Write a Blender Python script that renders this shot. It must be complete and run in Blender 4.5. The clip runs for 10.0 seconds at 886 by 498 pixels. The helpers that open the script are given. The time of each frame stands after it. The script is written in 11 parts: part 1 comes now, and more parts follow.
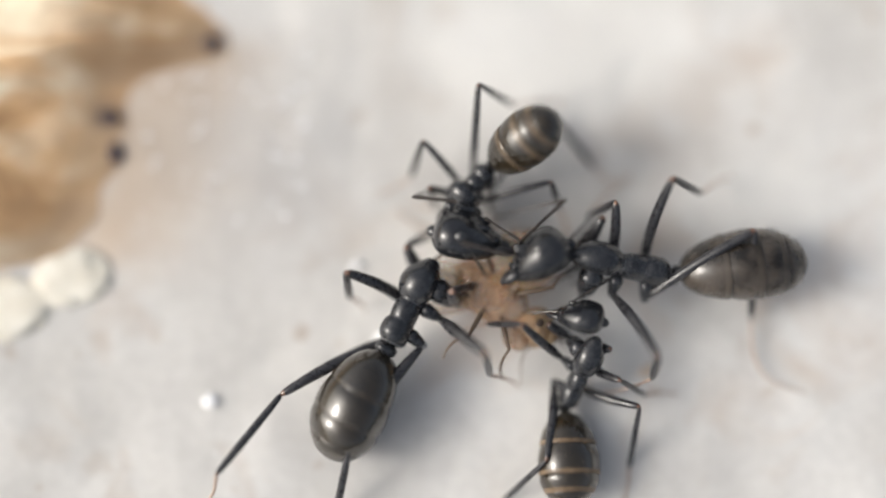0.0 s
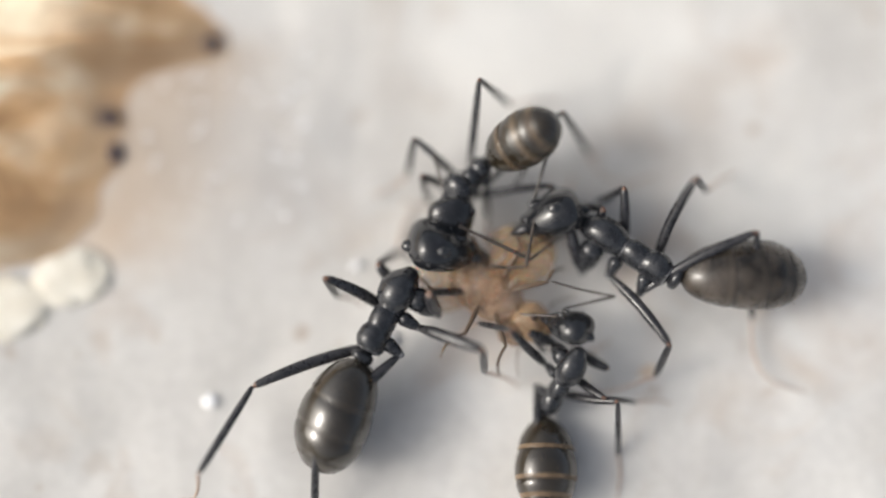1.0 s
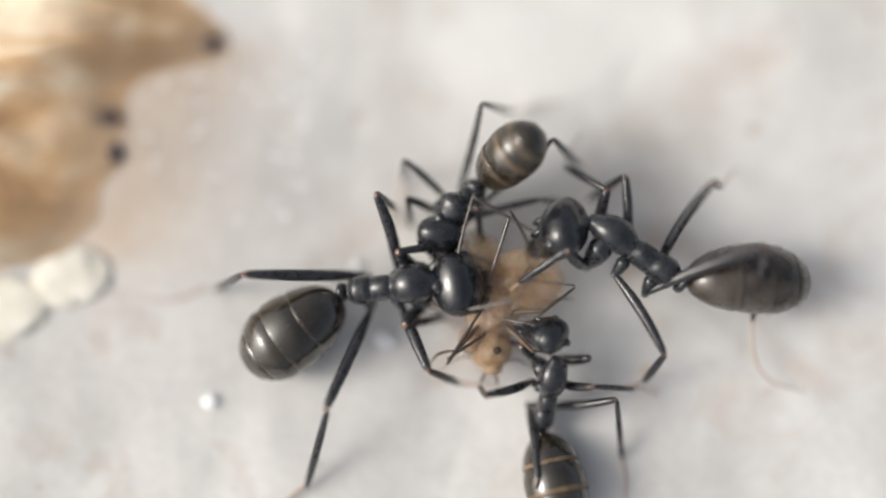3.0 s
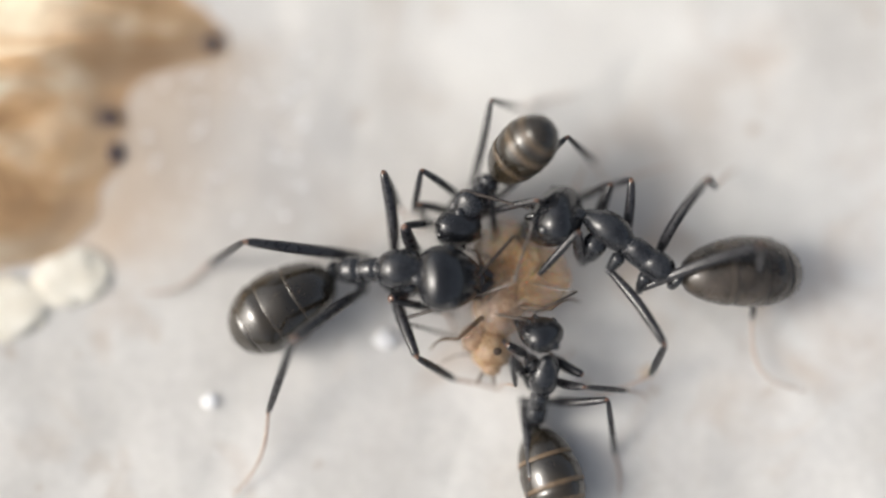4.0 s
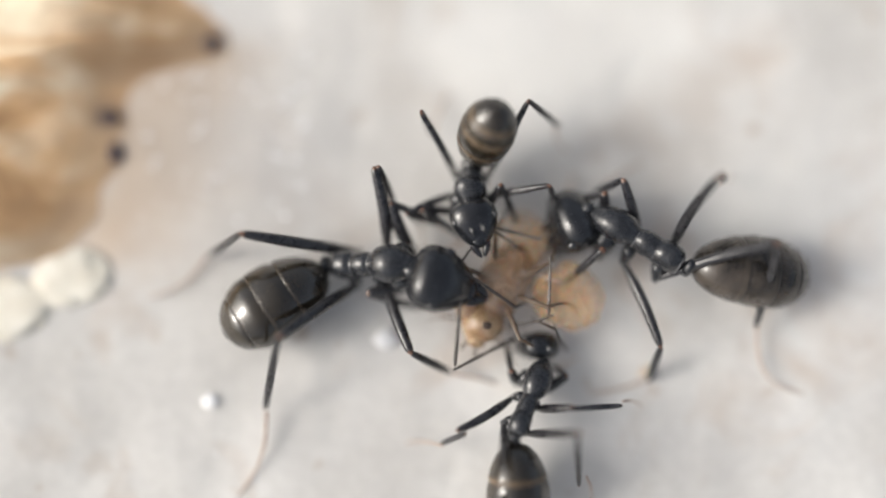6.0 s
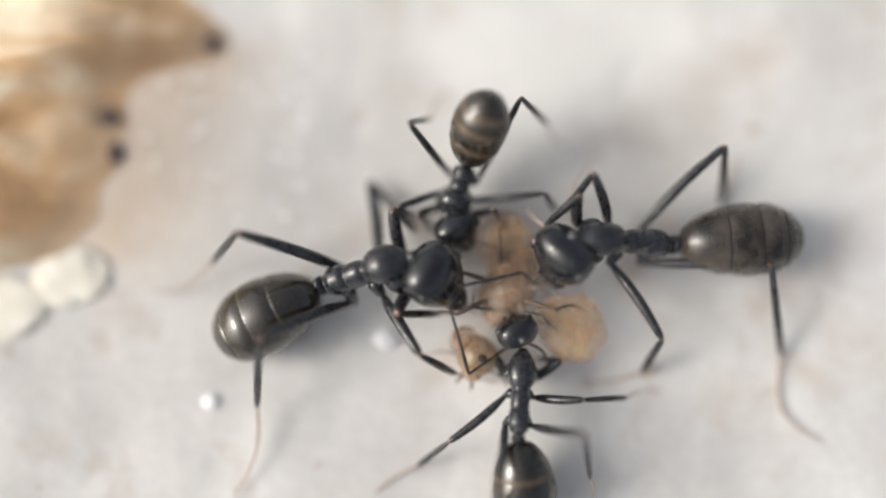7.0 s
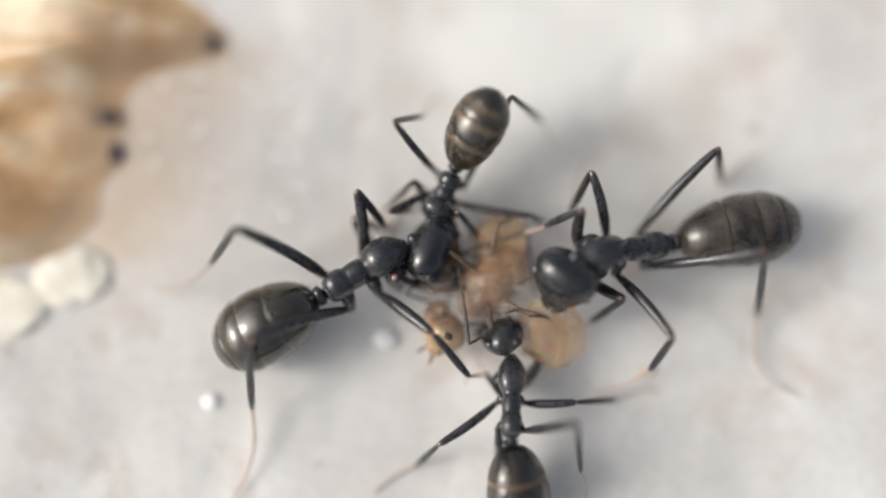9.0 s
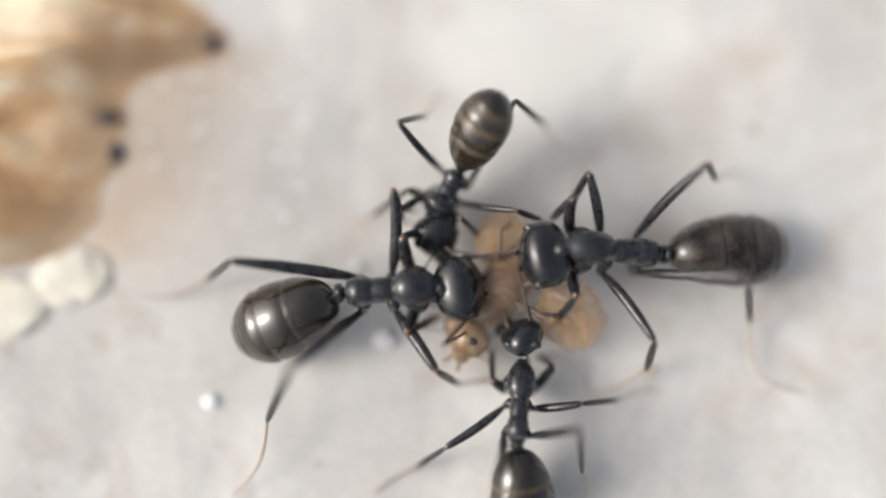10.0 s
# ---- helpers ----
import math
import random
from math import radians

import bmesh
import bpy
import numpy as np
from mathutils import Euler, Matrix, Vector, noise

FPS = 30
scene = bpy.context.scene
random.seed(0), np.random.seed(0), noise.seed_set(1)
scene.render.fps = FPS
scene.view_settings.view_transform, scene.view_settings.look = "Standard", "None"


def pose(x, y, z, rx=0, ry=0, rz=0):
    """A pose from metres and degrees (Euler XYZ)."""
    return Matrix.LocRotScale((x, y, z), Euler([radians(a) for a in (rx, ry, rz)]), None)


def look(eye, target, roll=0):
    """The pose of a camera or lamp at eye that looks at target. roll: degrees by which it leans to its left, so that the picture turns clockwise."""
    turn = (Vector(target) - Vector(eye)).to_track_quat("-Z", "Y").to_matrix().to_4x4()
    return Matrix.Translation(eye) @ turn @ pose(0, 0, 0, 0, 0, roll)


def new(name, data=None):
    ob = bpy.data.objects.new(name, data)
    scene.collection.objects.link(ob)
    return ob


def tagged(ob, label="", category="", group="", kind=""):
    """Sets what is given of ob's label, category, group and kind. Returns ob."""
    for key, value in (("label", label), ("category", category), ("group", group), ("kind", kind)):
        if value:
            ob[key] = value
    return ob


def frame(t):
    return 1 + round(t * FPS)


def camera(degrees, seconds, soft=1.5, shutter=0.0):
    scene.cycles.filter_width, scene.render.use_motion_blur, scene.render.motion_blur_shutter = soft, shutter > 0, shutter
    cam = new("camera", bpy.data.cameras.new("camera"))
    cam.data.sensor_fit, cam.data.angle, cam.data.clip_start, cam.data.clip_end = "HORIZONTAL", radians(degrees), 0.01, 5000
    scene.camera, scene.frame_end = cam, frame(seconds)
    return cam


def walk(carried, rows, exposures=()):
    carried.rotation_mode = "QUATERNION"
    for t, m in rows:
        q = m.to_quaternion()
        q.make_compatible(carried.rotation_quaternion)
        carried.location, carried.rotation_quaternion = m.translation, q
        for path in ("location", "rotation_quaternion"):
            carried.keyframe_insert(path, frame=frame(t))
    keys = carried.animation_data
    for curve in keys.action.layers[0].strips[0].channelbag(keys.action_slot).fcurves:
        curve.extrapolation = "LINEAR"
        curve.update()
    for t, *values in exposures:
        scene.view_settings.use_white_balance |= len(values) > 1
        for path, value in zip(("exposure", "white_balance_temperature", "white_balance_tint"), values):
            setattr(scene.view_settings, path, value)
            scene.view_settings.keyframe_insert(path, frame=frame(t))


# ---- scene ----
mm = 0.001

# ---- camera ----
cam = camera(40, 10.0, soft=2.3, shutter=0.5)
EYE, AIM = (0, -0.00501, 0.03565), (0, 0, 0)
cam.data.dof.use_dof = True
cam.data.dof.focus_distance = 0.0340
cam.data.dof.aperture_fstop = 6.4
walk(cam, [(0, look(EYE, AIM)), (10.0, look(EYE, AIM))], [(0, -1.58, 6440, 8), (10.0, -1.58, 6440, 8)])

# ---- light ----
world = bpy.data.worlds.new("world")
scene.world = world
world.use_nodes = True
wn = world.node_tree.nodes
sky = wn.new("ShaderNodeTexSky")
sky.sky_type = "NISHITA"
sky.sun_disc = False
sky.sun_elevation = radians(36)
sky.dust_density, sky.ozone_density, sky.air_density = 7.0, 0.4, 0.8
sky.sun_rotation = radians(-93)
haze = wn.new("ShaderNodeHueSaturation")
haze.inputs["Saturation"].default_value = 0.5
world.node_tree.links.new(sky.outputs[0], haze.inputs["Color"])
world.node_tree.links.new(haze.outputs[0], wn["Background"].inputs[0])
wn["Background"].inputs[1].default_value = 0.47
sun = bpy.data.lights.new("sun", "SUN")
sun.energy, sun.angle, sun.color = 2.5, radians(18), (1.0, 0.95, 0.89)
sun_ob = new("sun", sun)
sun_ob.matrix_world = look((-0.80, -0.04, 0.59), (0, 0, 0))


# ---- materials ----
def material(name, rough=0.5, metal=0.0):
    m = bpy.data.materials.new(name)
    m.use_nodes = True
    bsdf = m.node_tree.nodes["Principled BSDF"]
    bsdf.inputs["Roughness"].default_value = rough
    bsdf.inputs["Metallic"].default_value = metal
    return m, m.node_tree, bsdf


def node(tree, kind, **values):
    n = tree.nodes.new(kind)
    for key, value in values.items():
        n.inputs[key].default_value = value
    return n


def noise_ramp(tree, scale, stops, detail=4.0, rough=0.55, coords="Object", distortion=0.0):
    """Noise through a colour ramp; gives the ramp's node."""
    tc = tree.nodes.new("ShaderNodeTexCoord")
    nz = node(tree, "ShaderNodeTexNoise", Scale=scale, Detail=detail, Roughness=rough, Distortion=distortion)
    tree.links.new(tc.outputs[coords], nz.inputs["Vector"])
    ramp = tree.nodes.new("ShaderNodeValToRGB")
    els = ramp.color_ramp.elements
    while len(els) < len(stops):
        els.new(0.5)
    for el, (at, col) in zip(els, stops):
        el.position, el.color = at, (*col, 1)
    tree.links.new(nz.outputs["Fac"], ramp.inputs[0])
    return ramp


def mix(tree, kind, fac, a, b):
    n = tree.nodes.new("ShaderNodeMix")
    n.data_type, n.blend_type = "RGBA", kind
    for socket, value in ((n.inputs[0], fac), (n.inputs[6], a), (n.inputs[7], b)):
        if isinstance(value, (int, float)):
            socket.default_value = value
        elif isinstance(value, tuple):
            socket.default_value = (*value, 1)
        else:
            tree.links.new(value, socket)
    return n.outputs[2]


def bump(tree, bsdf, scale, strength, distance, detail=5.0):
    tc = tree.nodes.new("ShaderNodeTexCoord")
    nz = node(tree, "ShaderNodeTexNoise", Scale=scale, Detail=detail)
    tree.links.new(tc.outputs["Object"], nz.inputs["Vector"])
    b = node(tree, "ShaderNodeBump", Strength=strength, Distance=distance)
    tree.links.new(nz.outputs["Fac"], b.inputs["Height"])
    tree.links.new(b.outputs[0], bsdf.inputs["Normal"])


# brown smears on the floor: x, y, radius (mm), depth
SMEARS = [(4.67, 3.35, 0.9, 0.32),
          (5.87, 3.87, 1.3, 0.41),
          (7.42, 4.83, 1.4, 0.41),
          (8.81, 5.71, 1.2, 0.36), (9.69, 6.33, 1.2, 0.32), (7.73, 3.61, 1.6, 0.2), (0.1, 7.22, 0.7, 0.5), (-2.41, 4.08, 0.35, 0.7), (-4.04, -2.52, 0.2, 0.7), (-10.07, -2.74, 0.5, 0.5), (-10.09, -6.37, 0.5, 0.5), (-1.43, 5.01, 1.4, 0.2), (6.68, 2.4, 1.2, 0.16), (3.36, 6.59, 1.5, 0.16), (-7.68, 3.26, 1.8, 0.24), (-8.94, 0.35, 1.2, 0.2)]


# uneven floor light and shade painted on the plaster, amber stain by the wood: x, y, radius (mm), colour, strength
LIT_TONE, GREY, DUN = (0.82, 0.81, 0.78), (0.46, 0.45, 0.44), (0.50, 0.44, 0.38)
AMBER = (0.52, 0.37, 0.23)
STAIN_AND_LIGHT = [(-6.6, 5.5, 1.7, AMBER, 0.6), (-8.3, 5.3, 2.2, AMBER, 0.6), (-9.0, 3.6, 2.2, AMBER, 0.7), (-8.7, 2.2, 2.3, AMBER, 0.65), (-9.6, 0.9, 2.4, AMBER, 0.55), (-9.2, 2.6, 1.6, AMBER, 0.6), (-7.4, 4.9, 1.5, AMBER, 0.5), (-10.6, 0.1, 1.6, AMBER, 0.5), (-7.6, 3.2, 3.4, DUN, 0.6), (2.2, 6.4, 5.0, LIT_TONE, 0.75), (6.5, 6.2, 4.0, LIT_TONE, 0.45), (9.6, 1.4, 3.0, LIT_TONE, 0.6), (12.0, -4.0, 5.0, GREY, 0.3), (8.0, -6.5, 3.5, GREY, 0.35),
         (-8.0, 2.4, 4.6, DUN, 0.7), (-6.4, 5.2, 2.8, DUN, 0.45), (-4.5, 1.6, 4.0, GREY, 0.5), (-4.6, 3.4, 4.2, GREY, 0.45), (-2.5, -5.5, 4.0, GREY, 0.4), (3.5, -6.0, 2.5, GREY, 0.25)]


def mat_plaster():
    m, t, b = material("plaster", 0.85)
    large = noise_ramp(t, 120, [(0.32, (0.55, 0.535, 0.51)), (0.5, (0.665, 0.65, 0.625)), (0.68, (0.80, 0.79, 0.77))])
    stain = noise_ramp(t, 260, [(0.54, (1, 1, 1)), (0.72, (0.78, 0.68, 0.60))], detail=7, distortion=0.9)
    fine = noise_ramp(t, 2600, [(0.3, (0.93, 0.93, 0.93)), (0.7, (1.03, 1.03, 1.03))], detail=2)
    dots = noise_ramp(t, 900, [(0.71, (1, 1, 1)), (0.80, (0.80, 0.73, 0.67))], detail=1)
    c = mix(t, "MULTIPLY", 0.8, large.outputs[0], stain.outputs[0])
    c = mix(t, "MULTIPLY", 1.0, c, fine.outputs[0])
    c = mix(t, "MULTIPLY", 1.0, c, dots.outputs[0])
    # old brown smears and specks
    tc = t.nodes.new("ShaderNodeTexCoord")
    nz = node(t, "ShaderNodeTexNoise", Scale=700.0, Detail=5.0)
    t.links.new(tc.outputs["Object"], nz.inputs["Vector"])
    wob = node(t, "ShaderNodeMath")
    wob.operation = "MULTIPLY"
    t.links.new(nz.outputs["Fac"], wob.inputs[0])
    wob.inputs[1].default_value = 0.0022
    for x, y, r, deep in SMEARS:
        d = t.nodes.new("ShaderNodeVectorMath")
        d.operation = "DISTANCE"
        t.links.new(tc.outputs["Object"], d.inputs[0])
        d.inputs[1].default_value = (x * mm, y * mm, 0)
        add = node(t, "ShaderNodeMath")
        t.links.new(d.outputs["Value"], add.inputs[0])
        t.links.new(wob.outputs[0], add.inputs[1])
        fall = t.nodes.new("ShaderNodeMapRange")
        fall.inputs["From Min"].default_value, fall.inputs["From Max"].default_value = (1.1 + r * 0.2) * mm, (1.1 + r) * mm
        fall.inputs["To Min"].default_value, fall.inputs["To Max"].default_value = deep, 0.0
        t.links.new(add.outputs[0], fall.inputs["Value"])
        c = mix(t, "MULTIPLY", fall.outputs[0], c, (0.66, 0.56, 0.48))
    # broad brighter and duller tones, light and shade painted into the colour
    for x, y, r, tint, deep in STAIN_AND_LIGHT:
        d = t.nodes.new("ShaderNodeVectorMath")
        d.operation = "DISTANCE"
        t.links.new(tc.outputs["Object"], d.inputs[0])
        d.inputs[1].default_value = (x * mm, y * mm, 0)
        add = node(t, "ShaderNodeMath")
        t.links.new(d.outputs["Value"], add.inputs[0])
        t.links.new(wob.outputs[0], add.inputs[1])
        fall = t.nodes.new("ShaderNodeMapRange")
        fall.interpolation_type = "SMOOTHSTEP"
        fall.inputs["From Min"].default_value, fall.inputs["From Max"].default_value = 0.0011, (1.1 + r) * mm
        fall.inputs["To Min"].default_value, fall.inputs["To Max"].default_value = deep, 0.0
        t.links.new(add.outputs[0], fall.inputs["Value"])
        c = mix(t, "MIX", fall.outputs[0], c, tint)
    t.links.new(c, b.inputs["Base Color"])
    bump(t, b, 1800, 0.15, 0.00008, detail=2)
    return m


def mat_chitin(name, dark, light, rough, scale=2600, coat=0.0, sheen=0.0, spec=0.5, relief=0.06, ior=1.7, gloss=0.09):
    m, t, b = material(name, rough)
    r = noise_ramp(t, scale, [(0.35, dark), (0.7, light)], detail=5)
    t.links.new(r.outputs[0], b.inputs["Base Color"])
    rr = noise_ramp(t, scale * 2.3, [(0.3, (rough * 0.7,) * 3), (0.75, (rough * 1.6,) * 3)])
    t.links.new(rr.outputs[0], b.inputs["Roughness"])
    b.inputs["Coat Weight"].default_value = coat
    b.inputs["Coat Roughness"].default_value = gloss
    b.inputs["Coat IOR"].default_value = ior
    b.inputs["Specular IOR Level"].default_value = spec
    b.inputs["Sheen Weight"].default_value = sheen
    b.inputs["Sheen Roughness"].default_value = 0.4
    if relief:
        bump(t, b, 1500, relief, 0.00003, detail=2)
    return m


def mat_pale(name, dark, light, sss=0.35, rough=0.4, alpha=1.0, mottle=0.0, relief=0.30):
    m, t, b = material(name, rough)
    r = noise_ramp(t, 1300, [(0.32, dark), (0.68, light)], detail=5, distortion=0.5)
    c = r.outputs[0]
    if mottle:
        spots = noise_ramp(t, 3600, [(0.42, (0.62, 0.52, 0.46)), (0.56, (1, 1, 1))], detail=4, distortion=0.8)
        c = mix(t, "MULTIPLY", mottle, c, spots.outputs[0])
        b.inputs["Coat Weight"].default_value = 0.15
        b.inputs["Coat Roughness"].default_value = 0.15
    t.links.new(c, b.inputs["Base Color"])
    b.inputs["Subsurface Weight"].default_value = sss
    b.inputs["Subsurface Radius"].default_value = (0.0005, 0.00025, 0.00012)
    b.inputs["Subsurface Scale"].default_value = 1.0
    if alpha < 0.6:
        clear = noise_ramp(t, 750, [(0.30, (alpha * 0.45,) * 3), (0.70, (alpha * 1.55,) * 3)], detail=4, distortion=0.6)
        t.links.new(clear.outputs[0], b.inputs["Alpha"])
    else:
        b.inputs["Alpha"].default_value = alpha
    bump(t, b, 2600, relief, 0.00005)
    return m


def mat_wood():
    m, t, b = material("weathered_wood", 0.6)
    tc = t.nodes.new("ShaderNodeTexCoord")
    along = node(t, "ShaderNodeMapping", Scale=(0.45, 1.0, 1.0), Rotation=(0, 0, radians(9)))
    t.links.new(tc.outputs["Object"], along.inputs["Vector"])
    def fibre(scale, stops, detail, distortion):
        r = noise_ramp(t, scale, stops, detail=detail, distortion=distortion)
        t.links.new(along.outputs[0], r.inputs[0].links[0].from_node.inputs["Vector"])
        return r.outputs[0]
    grain = fibre(300, [(0.33, (0.50, 0.28, 0.13)), (0.45, (0.82, 0.56, 0.32)), (0.58, (1.0, 0.89, 0.70))], 4, 1.2)
    tone = fibre(900, [(0.3, (0.86, 0.80, 0.72)), (0.7, (1.04, 1.03, 1.0))], 2, 0.3)
    c = mix(t, "MULTIPLY", 1.0, grain, tone)
    # charred patches at the broken ends; brown patches also paint in the flanks' shading
    nz = node(t, "ShaderNodeTexNoise", Scale=900.0, Detail=2.0)
    t.links.new(tc.outputs["Object"], nz.inputs["Vector"])
    wob = node(t, "ShaderNodeMath")
    wob.operation = "MULTIPLY"
    t.links.new(nz.outputs["Fac"], wob.inputs[0])
    wob.inputs[1].default_value = 0.0011
    flat = node(t, "ShaderNodeVectorMath")
    flat.operation = "MULTIPLY"
    t.links.new(tc.outputs["Object"], flat.inputs[0])
    flat.inputs[1].default_value = (1, 1, 0)
    for x, y, r, deep in ((1.23, 3.18, 1.55, 0.59), (2.38, 2.67, 1.5, 0.65), (3.51, 2.45, 1.45, 0.65), (4.52, 2.5, 1.5, 0.55), (-0.6, -2.66, 1.55, 0.39), (0.67, -2.56, 1.55, 0.48), (1.68, -1.99, 1.65, 0.48), (1.91, 0.74, 1.65, 0.36), (2.25, -0.4, 1.65, 0.36), (-0.81, -0.62, 1.45, 0.25), (5.26, 3.28, 0.8, 0.85), (1.81, 0.96, 0.65, 0.85), (2.27, 0.94, 0.6, 0.85), (2.37, -0.17, 0.7, 0.85)):
        d = t.nodes.new("ShaderNodeVectorMath")
        d.operation = "DISTANCE"
        t.links.new(flat.outputs[0], d.inputs[0])
        d.inputs[1].default_value = (x * mm, y * mm, 0)
        add = node(t, "ShaderNodeMath")
        t.links.new(d.outputs["Value"], add.inputs[0])
        t.links.new(wob.outputs[0], add.inputs[1])
        fall = t.nodes.new("ShaderNodeMapRange")
        fall.inputs["From Min"].default_value, fall.inputs["From Max"].default_value = (r - 0.25) * mm, (r + 0.6) * mm
        fall.inputs["To Min"].default_value, fall.inputs["To Max"].default_value = deep, 0.0
        t.links.new(add.outputs[0], fall.inputs["Value"])
        c = mix(t, "MIX", fall.outputs[0], c, (0.045, 0.035, 0.042) if deep > 0.8 else (0.36, 0.21, 0.10))
    # browner towards the low ragged edge, painted so the outline fades into the floor
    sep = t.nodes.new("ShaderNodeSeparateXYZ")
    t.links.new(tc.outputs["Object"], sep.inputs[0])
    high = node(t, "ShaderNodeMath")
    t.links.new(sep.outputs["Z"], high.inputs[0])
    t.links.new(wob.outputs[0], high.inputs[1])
    rim_tone = t.nodes.new("ShaderNodeMapRange")
    rim_tone.inputs["From Min"].default_value, rim_tone.inputs["From Max"].default_value = 0.00045, 0.0011
    rim_tone.inputs["To Min"].default_value, rim_tone.inputs["To Max"].default_value = 0.75, 0.0
    t.links.new(high.outputs[0], rim_tone.inputs["Value"])
    c = mix(t, "MIX", rim_tone.outputs[0], c, (0.47, 0.33, 0.21))
    t.links.new(c, b.inputs["Base Color"])
    bump(t, b, 700, 0.3, 0.0002, detail=2)
    return m


PLASTER = mat_plaster()
BLACK = mat_chitin("black_chitin", (0.014, 0.015, 0.018), (0.034, 0.036, 0.041), 0.24, spec=0.5, coat=0.4, ior=1.5, gloss=0.08, relief=0.5)
HEADM = mat_chitin("head_chitin", (0.009, 0.010, 0.012), (0.022, 0.023, 0.027), 0.20, spec=0.5, coat=0.5, ior=1.5, gloss=0.07, relief=0.3)
GASTER = mat_chitin("gaster_chitin", (0.013, 0.010, 0.006), (0.034, 0.025, 0.014), 0.30, scale=900, spec=0.3, relief=0.0, coat=1.0, ior=1.68, gloss=0.06)
FAINT = mat_chitin("faint_margin", (0.020, 0.015, 0.009), (0.055, 0.040, 0.024), 0.25, coat=0.8)
BROWNBAND = mat_chitin("brown_margin", (0.060, 0.042, 0.026), (0.15, 0.108, 0.068), 0.30, coat=0.4)
DUSTBAND = mat_chitin("dusty_margin", (0.020, 0.016, 0.012), (0.095, 0.078, 0.062), 0.35, scale=1100, sheen=0.15)
BAND = mat_chitin("gaster_margin", (0.10, 0.068, 0.040), (0.24, 0.168, 0.104), 0.30)
DUSTY = mat_chitin("dusty_gaster", (0.010, 0.008, 0.006), (0.090, 0.074, 0.060), 0.25, scale=1300, sheen=0.12, spec=0.4, coat=0.3, relief=0.4)
LEGM = mat_chitin("leg_chitin", (0.016, 0.016, 0.019), (0.040, 0.039, 0.043), 0.28, spec=0.5, coat=0.45, ior=1.5, relief=0.35)
ANTM = mat_chitin("antenna_chitin", (0.030, 0.024, 0.020), (0.08, 0.062, 0.05), 0.3, coat=0.5)
SEAM = mat_chitin("seam_membrane", (0.06, 0.06, 0.062), (0.30, 0.30, 0.31), 0.35)
KNEE = mat_chitin("knee_chitin", (0.10, 0.045, 0.025), (0.20, 0.10, 0.06), 0.3, coat=0.6)
TARSM = mat_chitin("tarsus_chitin", (0.40, 0.29, 0.23), (0.56, 0.45, 0.37), 0.45)
PREYEYE = mat_chitin("prey_eye_lens", (0.06, 0.042, 0.033), (0.11, 0.08, 0.062), 0.2)
EYEM = mat_chitin("eye_lens", (0.006, 0.006, 0.007), (0.012, 0.012, 0.013), 0.12, coat=1.0)
PALE = mat_pale("pale_cuticle", (0.70, 0.38, 0.13), (0.88, 0.60, 0.30), rough=0.4, alpha=0.27, mottle=0.3)
PALEHEAD = mat_pale("pale_head_cuticle", (0.42, 0.27, 0.15), (0.68, 0.50, 0.32), rough=0.28, alpha=0.68, mottle=0.6)
PALEBROWN = mat_pale("brown_cuticle", (0.36, 0.21, 0.12), (0.66, 0.46, 0.30), 0.2, rough=0.3, alpha=0.48, mottle=0.6)
PALELEG = mat_pale("pale_leg_cuticle", (0.09, 0.062, 0.042), (0.24, 0.17, 0.115), 0.1, alpha=0.85)
WINGM = mat_pale("wing_membrane", (0.45, 0.38, 0.31), (0.62, 0.55, 0.48), 0.0, 0.35, 0.2)
WOOD = mat_wood()
CHAR = mat_chitin("charred_wood", (0.026, 0.018, 0.026), (0.085, 0.060, 0.070), 0.6)
CRUMB = mat_pale("white_crumb", (0.70, 0.65, 0.54), (0.86, 0.83, 0.74), 0.0, 0.6, relief=0.04)
HUSK = mat_pale("husk", (0.60, 0.49, 0.39), (0.74, 0.64, 0.54), 0.1, 0.6)
DUST = mat_pale("dust_white", (0.85, 0.86, 0.88), (0.95, 0.95, 0.96), 0.0, 0.3)


# ---- mesh tools ----
def mesh_object(name, verts, faces, mats, index=None, smooth=True):
    me = bpy.data.meshes.new(name)
    me.from_pydata([tuple(v) for v in verts], [], faces)
    for m in mats:
        me.materials.append(m)
    if index is not None:
        me.polygons.foreach_set("material_index", index)
    me.polygons.foreach_set("use_smooth", [smooth] * len(me.polygons))
    me.update()
    return new(name, me)


def part(name, ob, parent, label=""):
    ob.name = name
    ob.parent = parent
    return tagged(ob, label)


def loft(rings, seg=18, flat=0.0, caps=(True, True)):
    """Rings along x: (x, centre y, centre z, half width, half height), all mm. Closed at both ends. flat squares the section."""
    verts, faces = [], []
    for x, cy, cz, ry, rz in rings:
        for k in range(seg):
            a = 2 * math.pi * k / seg
            c, s = math.cos(a), math.sin(a)
            p = 1 - flat * 0.5
            c, s = math.copysign(abs(c) ** p, c), math.copysign(abs(s) ** p, s)
            verts.append((x * mm, (cy + ry * c) * mm, (cz + rz * s) * mm))
    n = len(rings)
    for i in range(n - 1):
        for k in range(seg):
            j = (k + 1) % seg
            faces.append((i * seg + k, i * seg + j, (i + 1) * seg + j, (i + 1) * seg + k))
    for i, x, shut in ((0, rings[0], caps[0]), (n - 1, rings[-1], caps[1])):
        if not shut:
            continue
        verts.append((x[0] * mm, x[1] * mm, x[2] * mm))
        tip = len(verts) - 1
        for k in range(seg):
            j = (k + 1) % seg
            faces.append((tip, i * seg + j, i * seg + k) if i == 0 else (tip, i * seg + k, i * seg + j))
    return verts, faces


